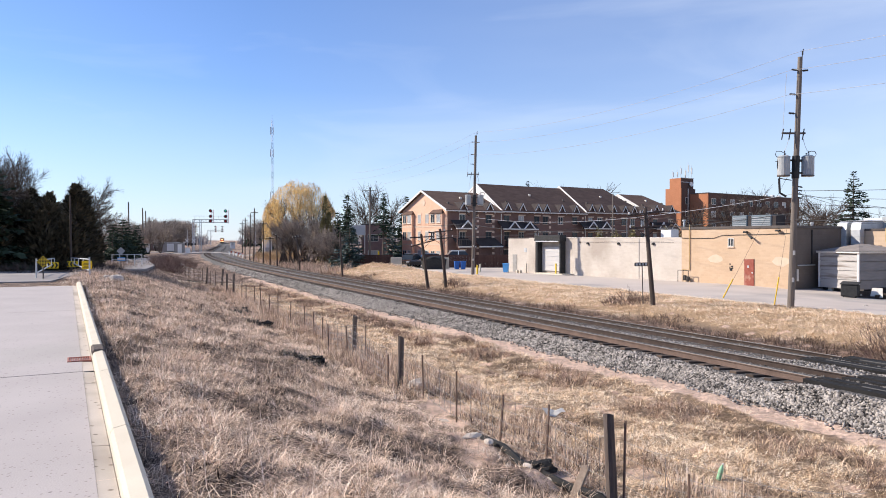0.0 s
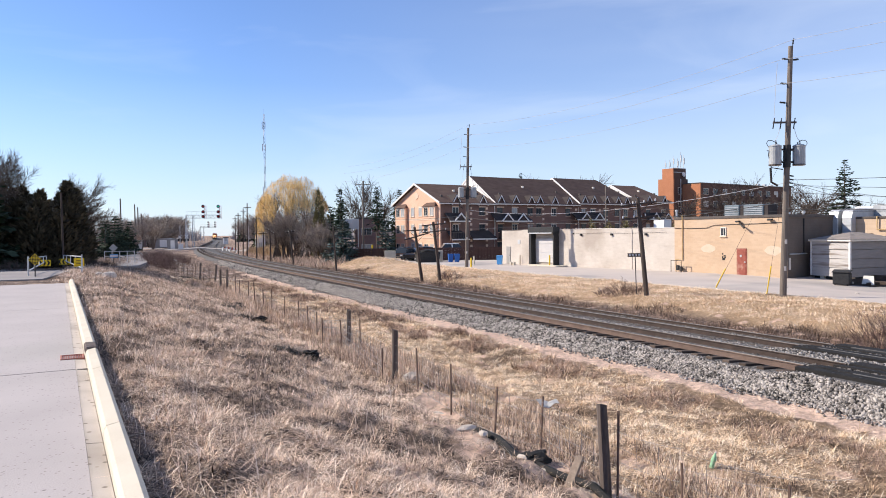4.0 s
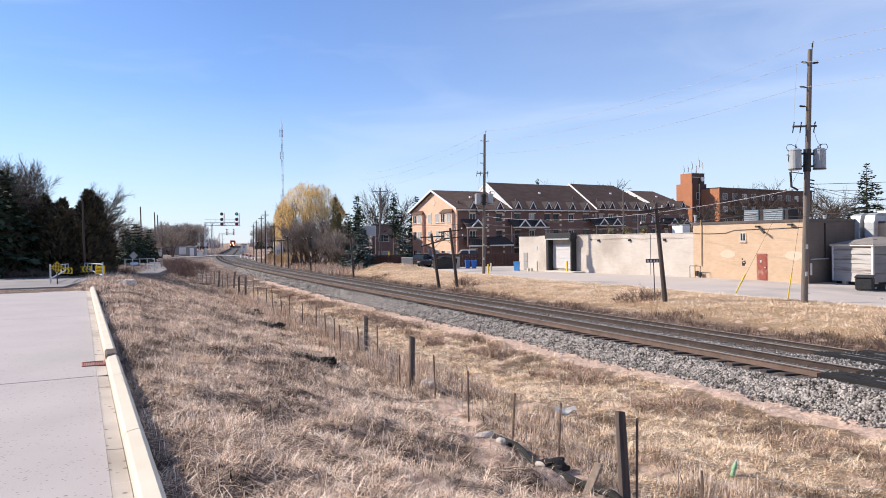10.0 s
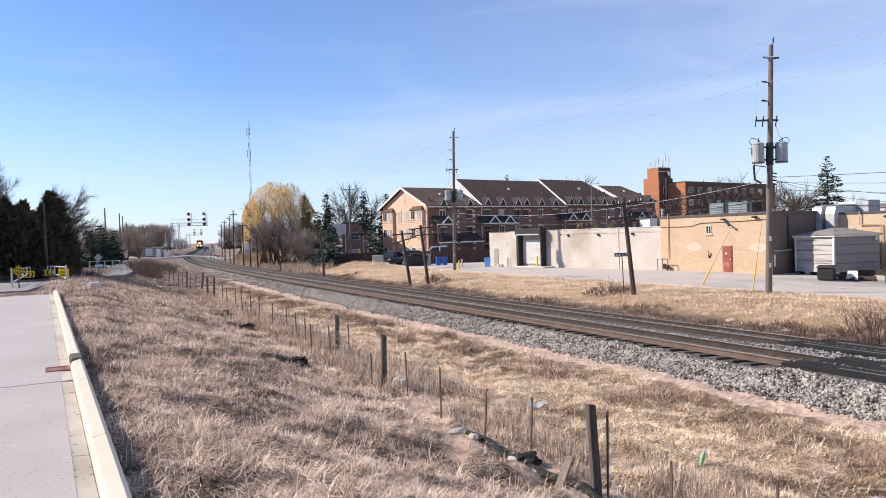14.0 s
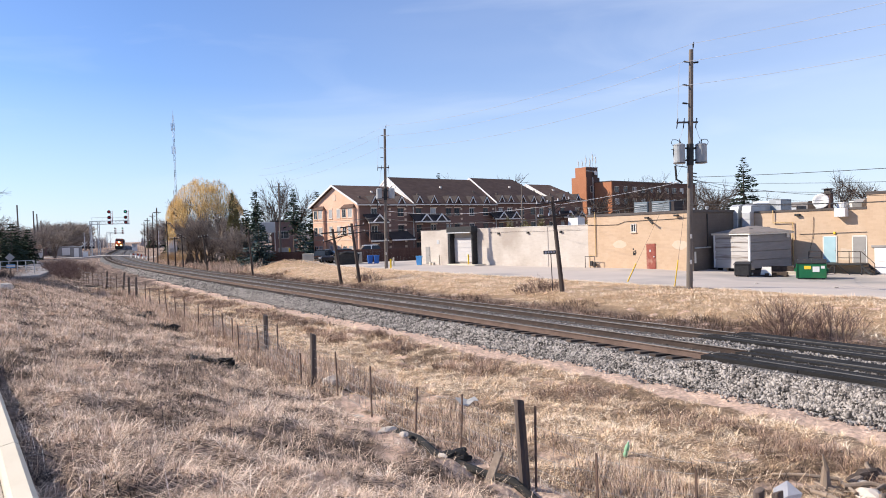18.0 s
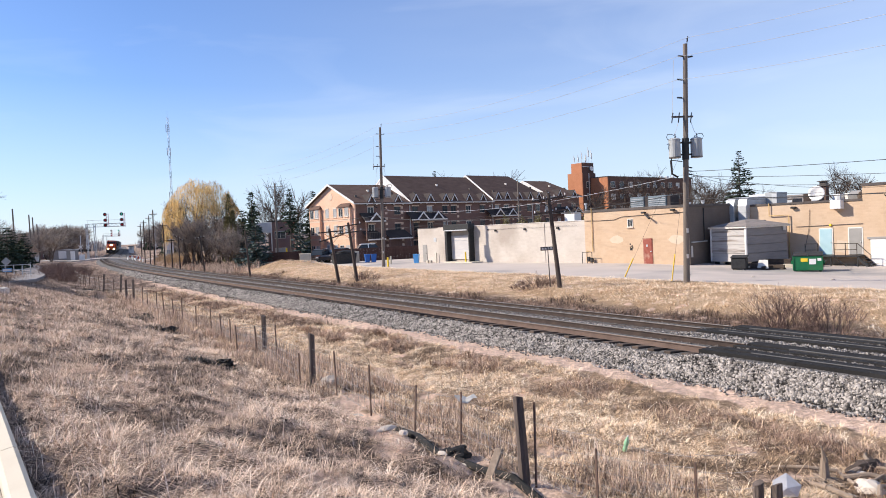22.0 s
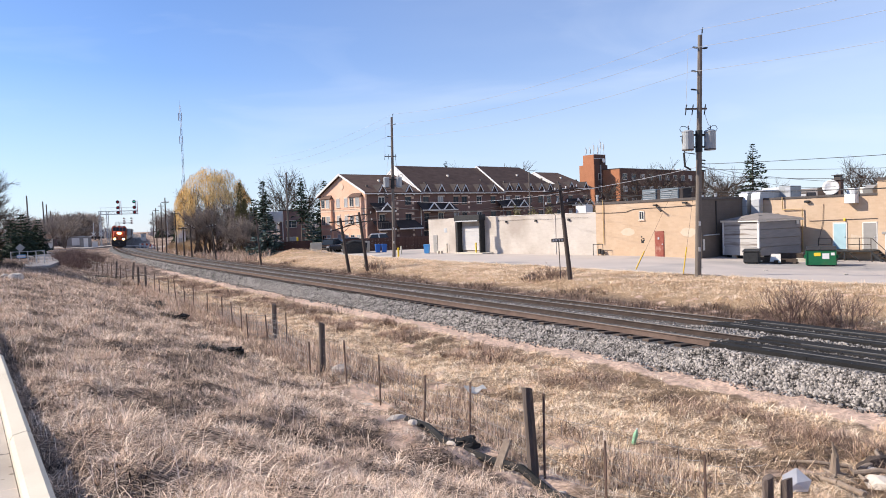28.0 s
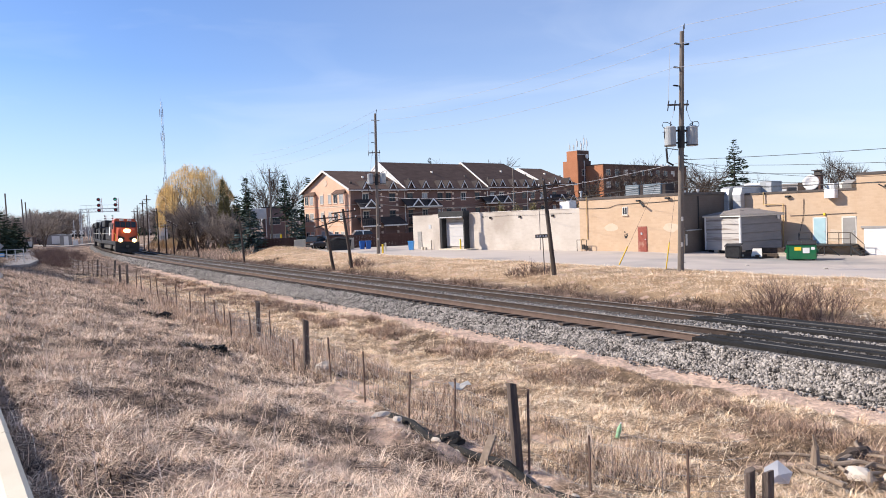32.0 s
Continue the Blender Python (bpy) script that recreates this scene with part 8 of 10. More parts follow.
def big_pole(at, h, lean_x, lean_y, label, with_racks=True, tank_z=6.6, low=False):
    """A tall distribution pole with insulators, two transformers and secondary racks; local x runs across the line of sight."""
    p = thing("utility_pole", at, label, "utility pole", "utility poles")

    def on(z):
        return lean_x * z / h, lean_y * z / h

    x, y = on(h)
    part("shaft", Shape().tube((0, 0, -0.5), (x * 0.5, y * 0.5, h * 0.5), 0.19, 0.16, 14).tube((x * 0.5, y * 0.5, h * 0.5), (x, y, h), 0.16, 0.125, 14), POLE, p, "weathered grey-brown timber shaft")
    pin = Shape().tube((x + 0.09, y, h - 0.4), (x + 0.12, y, h + 0.15), 0.02, 0.02, 6).tube((x + 0.12, y, h + 0.12), (x + 0.17, y, h + 0.45), 0.035, 0.02, 6)
    part("top_pin", insulator(pin, (x + 0.13, y, h + 0.15), (0, 0, 1), 3, 0.05), BLACK, p)
    for dz, left, right in ((0.75, 0.45, 0.55), (2.1, 0.6, 0), (3.15, 0.6, 0)):
        x, y = on(h - dz)
        if left:
            part("bracket", insulator(Shape().tube((x, y, h - dz), (x - left * 0.45, y, h - dz + 0.04), 0.03, 0.03, 6), (x - left * 0.4, y, h - dz + 0.04), (-1, 0, 0.1), 4, 0.06), BLACK, p)
        if right:
            part("bracket", insulator(Shape().tube((x, y, h - dz), (x + right * 0.4, y, h - dz), 0.03, 0.03, 6), (x + right * 0.35, y, h - dz), (1, 0, 0.12), 4, 0.06), BLACK, p)
    x, y = on(h - 4.25)
    part("cutout_arm", Shape().box(x - 0.85, y - 0.05, h - 4.25, x + 0.45, y + 0.05, h - 4.15, 0.01), FLASH, p)
    for dx in (-0.8, -0.4, 0.35):
        part("cutout", insulator(Shape().tube((x + dx, y, h - 4.2), (x + dx - 0.06, y, h - 4.55), 0.03, 0.03, 6), (x + dx, y, h - 4.15), (0.2, 0, 1), 3, 0.045), BLACK, p)
    zt = h - tank_z
    x, y = on(zt + 0.5)
    for sx in (-0.68, 0.66):
        transformer(p, x + sx, y, zt, 0.33, 1.05)
        part("hanger", Shape().box(x + min(0, sx * 0.6), y - 0.05, zt + 0.15, x + max(0, sx * 0.6), y + 0.05, zt + 0.25), BLACK, p)
        part("hanger", Shape().box(x + min(0, sx * 0.6), y - 0.05, zt + 0.85, x + max(0, sx * 0.6), y + 0.05, zt + 0.95), BLACK, p)
        loop = [(x + sx * (0.8 + 0.9 * math.sin(a * 0.52)), y, zt + 1.25 + 0.18 * math.sin(a * 1.05)) for a in range(7)]
        part("jumper", Shape().path(loop, 0.02, 5), BLACK, p)
        part("jumper", Shape().path(sag((x + sx, y, zt + 1.4), (x + sx * 0.6, y, h - 4.5), 0.12, 6), 0.012, 4), GREYCABLE, p)
    part("jumper", Shape().path(sag((x - 0.55, y, h - 0.9), (x - 0.75, y, h - 4.2), -0.05, 6), 0.012, 4), GREYCABLE, p)
    part("band", Shape().tube((x * 0.9, y * 0.9, zt - 0.1), (x, y, zt + 1.15), 0.2, 0.2, 12), BLACK, p)
    for k in range(4):
        z = zt - 0.55 - 0.2 * k
        x, y = on(z)
        part("rack_spool", insulator(Shape(), (x + 0.15, y, z), (1, 0.1, -0.15), 4, 0.045), BLACK, p)
    x, y = on(zt - 0.6)
    part("wound_cable", Shape().path([(x - 0.2, y, zt - 0.2), (x - 0.85, y, zt - 0.1), (x - 1.0, y, zt + 0.6), (x - 0.95, y, zt + 1.0)], 0.03, 5).path([(x - 0.9, y, zt - 0.1), (x - 0.85, y, zt - 0.9), (x - 0.5, y, zt - 1.1)], 0.06, 6), BLACK, p)
    for z in (1.5, 3.0):
        x, y = on(z)
        part("tag", Shape().box(x - 0.06, y - 0.2, z, x + 0.06, y - 0.18, z + 0.25), CREAM, p)
    return p


P1, P1T = Vector((19.39, 40.0, -0.66)), Vector((19.77, 39.84, 13.3))
P2, P2T = Vector((3.22, 77.74, -0.61)), Vector((3.57, 78.1, 14.5))
P0 = Vector((35.6, 2.3, -0.9))
big_pole(pose(P1.x, P1.y, P1.z), P1T.z - P1.z, P1T.x - P1.x, P1T.y - P1.y, "tall weathered timber power pole with two grey transformers")
big_pole(pose(P2.x, P2.y, P2.z), P2T.z - P2.z, P2T.x - P2.x, P2T.y - P2.y, "tall timber power pole with two grey transformers by the car park", tank_z=7.6)
big_pole(pose(P0.x, P0.y, P0.z), 13.9, 0.1, 0.0, "tall timber power pole beside the car park")
for dz, side in ((0.35, 0.1), (-0.75, -0.6), (-2.1, -0.7)):
    for a, b, d in ((P1T, P2T, 0.9), (P1T, Vector((P0.x, P0.y, 13.0)), 0.9), (P2T, Vector((-14.5, 118.0, 13.8)), 0.8)):
        wire("power_line", a + Vector((side, 0, dz)), b + Vector((side, 0, dz)), d, 0.010, GREYCABLE)
for dz, d, r in ((-7.4, 0.5, 0.014), (-7.7, 0.9, 0.011), (-8.1, 1.0, 0.011)):
    wire("power_line", P1T + Vector((0.1, 0, dz)), Vector((P0.x, P0.y, 13.0 + dz)), d, r, CABLE)
wire("power_line", P1T + Vector((0, 0, -7.5)), P2T + Vector((0, 0, -8.9)), 1.0, 0.014, GREYCABLE)
wire("phone_cable", (P1.x, P1.y, 3.75 + 0.9), (P2.x, P2.y, 4.4 + 0.4), 0.9, 0.021, CABLE, "black phone cable slung between poles")
wire("phone_cable", (P1.x, P1.y, 4.3), (P0.x, P0.y, 4.6), 0.6, 0.021, CABLE, "black phone cable slung between poles")
wire("phone_cable", (P2.x, P2.y, 5.0), (-14.5, 118.0, 6.4), 0.6, 0.021, CABLE, "black phone cable slung between poles")
for q in ((27.9, 57.2, 4.6), (29.4, 60.0, 4.9), (33.5, 58.0, 5.2), (38.0, 51.5, 4.9), (42.0, 45.8, 5.1)):
    wire("service_wire", P1T + Vector((0.2, 0, -7.6)), q, 0.7, 0.012, CABLE, "service wire running from a pole to a roof")
for base, hi in (((18.22, 46.73, -0.66), 7.4), ((19.11, 41.36, -0.66), 6.2)):
    g = thing("guy_wire", pose(*base), "steel guy wire with a yellow plastic guard", "guy wire", "guy wires")
    e = Vector((P1.x + 0.15, P1.y, hi)) - Vector(base)
    part("strand", Shape().tube((0, 0, -0.1), e, 0.008, 0.008, 5), CABLE, g)
    d = e.normalized()
    part("guard", Shape().tube(d * 0.1, d * 1.75, 0.036, 0.036, 8), YELLOW, g, "yellow guard")


def line_pole(at, h, lean_x, lean_y, arms, label, r=0.12, half=1.0, material=None):
    """An old railway telegraph pole: tarred shaft, crossarms with glass insulators."""
    p = thing("telegraph_pole", at, label, "utility pole", "telegraph poles")
    part("shaft", Shape().tube((0, 0, -0.4), (lean_x, lean_y, h), r, r * 0.72, 10), material or DARKPOLE, p)
    for z, tilt in arms:
        cx, cy = lean_x * z / h, lean_y * z / h
        arm = part("crossarm", Shape().slab([(cx - half, cy - 0.16, z - tilt), (cx + half, cy - 0.16, z + tilt), (cx + half, cy - 0.06, z + tilt), (cx - half, cy - 0.06, z - tilt)], 0.1), material or DARKPOLE, p)
        for k in range(4):
            dx = (-0.92 + 0.61 * k) * half
            part("insulator", Shape().tube((cx + dx, cy - 0.11, z + tilt * dx / half + 0.08), (cx + dx, cy - 0.11, z + tilt * dx / half + 0.2), 0.03, 0.045, 7).tube((cx + dx, cy - 0.11, z + tilt * dx / half + 0.2), (cx + dx, cy - 0.11, z + tilt * dx / half + 0.25), 0.045, 0.02, 7), WHITEPAINT, arm)
        part("brace", Shape().tube((cx - half * 0.6, cy - 0.15, z - tilt * 0.6), (cx, cy - 0.1, z - 0.5), 0.015, 0.015, 4).tube((cx + half * 0.6, cy - 0.15, z + tilt * 0.6), (cx, cy - 0.1, z - 0.5), 0.015, 0.015, 4), BLACK, arm)
    return p


line_pole(at_ground(12.38, 42.1, -8), 5.75, -0.50, 0.1, ((5.35, 0.12), (4.55, 0.10)), "leaning tarred telegraph pole with two crossarms on the bank", 0.15, 1.05)
line_pole(at_ground(-1.27, 63.82, 20), 4.9, -0.72, 0.0, ((4.55, 0.05), (4.0, 0.28)), "leaning dark telegraph pole on the bank", 0.15, 1.1)
line_pole(at_ground(0.31, 62.36, 20), 5.1, -0.62, 0.0, ((4.8, 0.1), (4.2, 0.1)), "leaning dark telegraph pole on the bank", 0.15, 1.1)
for x, y, h, lx, arms in ((-11.6, 83.0, 5.2, -0.35, ()), (-19.5, 98.0, 4.9, -0.5, ((4.55, 0.1),)), (-24.6, 106.5, 4.9, -0.1, ((4.6, -0.4),)), (-27.0, 112.0, 4.6, 0.0, ((4.3, 0.0),)), (-29.2, 116.5, 7.0, 0.0, ((6.5, 0.0),)), (-32.2, 122.0, 9.2, 0.15, ((8.4, 0.0),)), (-39.2, 145.5, 9.6, 0.15, ((9.0, 0.0),)), (-42.8, 155.0, 9.0, 0.1, ((8.4, 0.0),)), (-47.0, 168.0, 8.6, 0.0, ((8.0, 0.0),))):
    line_pole(at_ground(x, y, 15), h, lx, 0, arms, "dark telegraph pole beside the track", 0.12, 0.6)
line_pole(pose(-11.5, 112.6, -0.7, 0, 0, 10), 12.1, 0.1, 0, ((11.5, 0.0),), "tall timber pole with one crossarm behind the fence", 0.17, 1.1, POLE)
line_pole(pose(27.6, 117.0, -0.7, 0, 0, 10), 11.4, 0.1, 0, (), "plain timber pole before the apartments", 0.14, 1.0, POLE)
for x, y, h in ((-60.1, 137.4, 10.3), (-63.6, 152.2, 9.9), (-68.8, 166.3, 9.9), (-75.7, 185.1, 9.0)):
    line_pole(at_ground(x, y, 40), h, -0.1, 0, (), "far plain timber pole along the street", 0.16, 1.0, POLE)
line_pole(at_ground(-22.75, 43.9, 0), 4.6, -0.05, 0, (), "plain timber pole in front of evergreens", 0.07, 1.0, DARKPOLE)
comm = [(11.9, 42.1, 4.5), (-0.4, 62.6, 3.6), (-12.0, 83.0, 4.0), (-19.9, 98.0, 3.5), (-24.6, 106.5, 3.4), (-29.2, 116.5, 5.4)]
for a, b in zip(comm, comm[1:]):
    for off in (-0.4, 0.5):
        wire("telegraph_wire", (a[0] + off, a[1], a[2]), (b[0] + off, b[1], b[2]), 0.5, 0.007, CABLE, "slack telegraph wire beside the railway")
wire("telegraph_wire", (11.9, 42.1, 4.5), (26.5, 14.0, 4.2), 0.5, 0.007, CABLE, "slack telegraph wire beside the railway")

# ---- lattice mast ----


def build_mast():
    h, base = 68.0, 2.6
    m = thing("radio_mast", pose(-92.5, 389.2, 0.0), "tall slender red and white lattice radio mast", "mast")
    n = 17
    for k in range(n):
        z0, z1 = h * k / n, h * (k + 1) / n
        w = 0.5
        c = [(w * math.cos(a), w * math.sin(a)) for a in (0.3, 2.39, 4.49)]
        sec = Shape()
        for i in range(3):
            j = (i + 1) % 3
            sec.tube((*c[i], z0), (*c[i], z1), 0.065, 0.065, 4, False)
            sec.tube((*c[i], z0), (*c[j], (z0 + z1) / 2), 0.05, 0.05, 3, False)
            sec.tube((*c[j], (z0 + z1) / 2), (*c[i], z1), 0.05, 0.05, 3, False)
        part("section", sec, RUST if k % 2 else GALV, m)
    for z in (60, 48, 25):
        part("antenna", Shape().box(-0.9, -0.9, z, -0.6, -0.5, z + 4).box(0.6, -0.9, z, 0.9, -0.5, z + 4), GALV, m)
    part("lightning_rod", Shape().tube((0, 0, h), (0, 0, h + 3), 0.06, 0.03, 5), GALV, m)


build_mast()

# ---- signals at the crossing ----


def signal_bridge(at):
    g = thing("signal_bridge", at, "silver cantilever signal bridge with red and green lamps over the tracks", "signal", "signal bridges")
    for x in (0.0, 1.9):
        for dx in (-0.22, 0.22):
            part("mast_leg", Shape().tube((x + dx, 0, -0.6), (x + dx, 0, 9.1), 0.10, 0.10, 6), GALV, g)
        lac = Shape()
        for k in range(9):
            lac.tube((x - 0.22, 0, k), (x + 0.22, 0, k + 1), 0.04, 0.04, 4)
        part("mast_lacing", lac, GALV, g)
    for z in (8.3, 9.15):
        part("beam_chord", Shape().box(-0.3, -0.1, z, 9.6, 0.1, z + 0.16), GALV, g)
    lac = Shape()
    for k in range(10):
        lac.tube((k * 0.96, 0, 8.35), (k * 0.96 + 0.48, 0, 9.2), 0.035, 0.035, 4).tube((k * 0.96 + 0.48, 0, 9.2), (k * 0.96 + 0.96, 0, 8.35), 0.035, 0.035, 4)
    part("beam_lacing", lac, GALV, g)
    rl = Shape().tube((0, 0.3, 10.2), (9.5, 0.3, 10.2), 0.03, 0.03, 4)
    for k in range(8):
        rl.tube((0.3 + k * 1.3, 0.3, 9.2), (0.3 + k * 1.3, 0.3, 10.2), 0.025, 0.025, 4)
    part("walkway_rail", rl, GALV, g)
    for x, lit in ((4.6, (SIGNALRED, SIGNALRED, SIGNALRED)), (8.7, (SIGNALGREEN, SIGNALRED, SIGNALRED))):
        hd = part("signal_ladder", Shape().box(x + 0.3, 0.0, 8.2, x + 0.42, 0.1, 12.0).box(x + 0.75, 0.0, 8.2, x + 0.87, 0.1, 12.0), SIGNALPINK, g, "red and white signal ladder")
        for k in range(8):
            part("rung", Shape().box(x + 0.42, 0.02, 8.5 + k * 0.45, x + 0.75, 0.08, 8.56 + k * 0.45), SIGNALPINK, hd)
        for k, z in enumerate((11.7, 10.15, 8.8)):
            head = part("signal_head", Shape().tube((x, -0.15, z), (x, 0.12, z), 0.45, 0.45, 16), BLACK, g, "round black signal target")
            part("hood", Shape().tube((x, -0.5, z + 0.06), (x, -0.15, z + 0.06), 0.2, 0.18, 12, False), BLACK, head)
            part("lens", Shape().tube((x, -0.2, z), (x, -0.16, z), 0.14, 0.14, 12), lit[k], head, "lit signal lens")
    return g


bridge = signal_bridge(frame_of(-70.6, 203.0, -0.3, 0.95, 0.31))
bx, by = su_place(470, -7.0)
copy_thing(bridge, frame_of(bx, by, -0.3, 0.95, 0.29))


def crossing_signal(at):
    c = thing("crossing_signal", at, "railway crossing signal with white crossbuck and lamp pair", "signal", "crossing signals")
    part("post", Shape().tube((0, 0, -0.2), (0, 0, 4.2), 0.07, 0.06, 8), GALV, c)
    for s in (1, -1):
        part("crossbuck", Shape().slab([(-0.55, -0.1, 3.5 - 0.4 * s), (-0.45, -0.1, 3.5 - 0.52 * s), (0.55, -0.1, 3.5 + 0.4 * s), (0.45, -0.1, 3.5 + 0.52 * s)], 0.02), WHITEPAINT, c)
        part("lamp", Shape().tube((0.4 * s, -0.25, 2.6), (0.4 * s, 0.05, 2.6), 0.25, 0.25, 12), BLACK, c)
    part("gate_arm", Shape().box(-0.06, 0.1, 1.0, 0.06, 0.2, 6.5), WHITEPAINT, c, "raised white gate arm")
    part("base", Shape().box(-0.4, -0.4, -0.3, 0.4, 0.4, 0.7, 0.05), GALV, c)
    return c


for x, y in ((-66.0, 190.0), (-69.0, 193.5), (-49.5, 189.0)):
    crossing_signal(at_ground(x, y, 10))
for x, y, w, h, d, m, lab in ((-71.5, 191.0, 2.6, 2.7, 2.0, SIDING, "grey railway relay cabin"), (-66.8, 186.0, 1.2, 1.6, 1.0, WHITEPAINT, "white railway relay cabinet"), (-76.5, 195.0, 4.5, 2.4, 3.0, SIDING, "grey metal equipment shed beside the crossing")):
    c = thing("relay_cabin", at_ground(x, y, 20), lab + " by the track" if len(lab.split()) < 5 else lab, "cabinet", "relay cabins")
    part("body", Shape().box(0, 0, -0.2, w, d, h, 0.04), m, c)
    part("roof", Shape().box(-0.12, -0.12, h, w + 0.12, d + 0.12, h + 0.1, 0.02), GALV, c)
    part("door", Shape().box(w * 0.3, -0.03, 0.15, w * 0.7, 0.0, h - 0.3, 0.01), WHITEPAINT, c)

# ---- gates, signs and rock at the end of the road ----


def gate(name, post, end, h, label):
    a, b = Vector((*post, on_ground(*post) + 0.1)), Vector((*end, on_ground(*end) + 0.1))
    g = thing(name, Matrix.Translation(a), label, "gate", "road gates")
    e = b - a
    part("gate_post", Shape().tube((0, 0, -0.3), (0, 0, h + 0.06), 0.036, 0.036, 10), GALV, g)
    up = Vector((0, 0, h - 0.05))
    part("top_rail", Shape().tube(up, e + up * 0.95, 0.028, 0.028, 8), GALV, g)
    part("bottom_rail", Shape().tube((0, 0, 0.18), e * 0.75 + Vector((0, 0, h * 0.45)), 0.03, 0.03, 8).tube(e * 0.75 + Vector((0, 0, h * 0.45)), e + up * 0.6, 0.024, 0.024, 8), GALV, g)
    for k in (0.3, 0.55, 0.8, 1.0):
        part("picket", Shape().tube(e * k + Vector((0, 0, 0.15 + k * 0.22)), e * k + up * 0.96, 0.02, 0.02, 6), WHITEPAINT, g)
    return g, a, e


def plate(parent_at, w, h, label, marks, category="sign", round_=False, post=0.0, backdrop=None):
    s = thing("road_sign", parent_at, label, category, "road signs")
    part("panel", Shape().box(-w / 2, -0.012, 0, w / 2, 0.012, h, 0.004), backdrop or SIGNYELLOW, s)
    for m in marks:
        part("mark", Shape().slab(m, 0.004), SIGNBLACK, s)
    return s


def build_road_end():
    g1, a1, e1 = gate("road_gate", (-18.6, 32.8), (-22.0, 40.6), 0.78, "white pipe gate half open across the road")
    g2, a2, e2 = gate("road_gate", (-17.3, 35.1), (-22.6, 43.6), 0.78, "white pipe gate half open across the road")
    # chevron boards on the gates
    for a, e, k, s in ((a1, e1, 0.86, 1), (a2, e2, 0.9, -1)):
        p = a + e * k
        w, h = (0.62, 0.34)
        m = pose(p.x, p.y, p.z + 0.16, 0, 0, 26)
        marks = []
        for i in range(3):
            x = -0.27 + i * 0.19
            c = [(x, -0.02, 0.03), (x + 0.09, -0.02, 0.03), (x + 0.09 + 0.08 * s, -0.02, 0.17), (x + 0.09, -0.02, 0.31), (x, -0.02, 0.31), (x + 0.08 * s, -0.02, 0.17)]
            marks.append(c[::-1])
        plate(m, w, h, "yellow board with black chevrons on a gate", marks)
    p = a2 + e2 * 0.12
    m = pose(p.x, p.y, p.z + 0.22, 0, 0, 26)
    plate(m, 0.46, 0.42, "small yellow notice with dark lettering on a gate", [[(-0.18 + 0.05 * (i % 2), -0.016, 0.06 + i * 0.075), (0.16, -0.016, 0.06 + i * 0.075), (0.16, -0.016, 0.085 + i * 0.075), (-0.18 + 0.05 * (i % 2), -0.016, 0.085 + i * 0.075)] for i in range(4)])
    # checkered diamond on its own post
    z = on_ground(-17.9, 32.1) + 0.1
    d = thing("checkered_sign", pose(-17.9, 32.1, z, 0, 0, 28) @ Matrix.Scale(0.82, 4), "yellow and black checkered diamond warning sign on a post", "sign")
    part("post", Shape().box(-0.03, -0.03, -0.3, 0.03, 0.03, 0.9), FLASH, d)
    pan = part("panel", Shape().slab([(-0.32, -0.045, 0.86), (0, -0.045, 0.54), (0.32, -0.045, 0.86), (0, -0.045, 1.18)], 0.012), SIGNYELLOW, d, "yellow diamond panel")
    n = 8
    chk = Shape()
    for i in range(n):
        for j in range(n):
            if (i + j) % 2:
                u, v = -0.5 + i / n, -0.5 + j / n
                q = [(u, v), (u + 1 / n, v), (u + 1 / n, v + 1 / n), (u, v + 1 / n)]
                part("check", Shape().slab([((a - b) * 0.305, -0.066, 0.86 + (a + b) * 0.305) for a, b in q][::-1], -0.004), SIGNBLACK, pan)
    # boulder
    whole("boulder", Shape().lump((0, 0, 0.08), 0.26, 3, 3, (1.2, 0.9, 0.8)), LIMESTONE, "pale rounded boulder beside the kerb end", "boulder", at_ground(-14.4, 31.6, 20))
    whole("boulder", Shape().lump((0, 0, 0.1), 0.13, 8, 2, (1.2, 0.9, 0.7)), LIMESTONE, "small pale stone beside the kerb end", "boulder", at_ground(-15.3, 32.6, 60))
    # back of a diamond sign with a small blue-white plate, farther down the old road
    d = thing("road_sign", pose(-28.7, 63.9, on_ground(-28.7, 63.9), 0, 0, 24) @ Matrix.Scale(0.72, 4), "grey back of a diamond road sign on a post", "sign", "road signs")
    part("post", Shape().box(-0.04, -0.04, -0.3, 0.04, 0.04, 2.3), FLASH, d)
    part("panel", Shape().slab([(-0.5, -0.05, 1.95), (0, -0.05, 1.45), (0.5, -0.05, 1.95), (0, -0.05, 2.45)], 0.012), SIGNBACK, d)
    part("small_plate", Shape().box(-0.4, -0.07, 0.75, 0.5, -0.055, 1.15), LIGHTBLUE, d, "pale blue plate")
    part("small_plate", Shape().box(-0.38, -0.075, 0.82, 0.48, -0.071, 1.08), WHITEPAINT, d)
    # pipe barrier across the old road
    b = thing("pipe_barrier", at_ground(-34.9, 78.0, 30), "grey two-rail pipe barrier across the old road", "barrier")
    for k in range(5):
        part("barrier_post", Shape().tube((-1.0 + k * 0.75, 0, -0.3), (-1.0 + k * 0.75, 0, 1.0), 0.045, 0.045, 6), GALV, b)
    for zz in (0.45, 0.95):
        part("rail", Shape().tube((-1.0, 0, zz), (2.0, 0, zz), 0.035, 0.035, 6), GALV, b)
    bb = thing("portable_cabin", at_ground(-35.3, 53.0, 10), "bright blue site cabin half hidden by evergreens", "cabin")
    part("body", Shape().box(-1.5, 0, -0.2, 0.6, 2, 1.9, 0.04), LIGHTBLUE, bb)
    part("roof", Shape().box(-1.6, -0.1, 1.9, 0.7, 2.1, 2.0, 0.02), GALV, bb)


build_road_end()

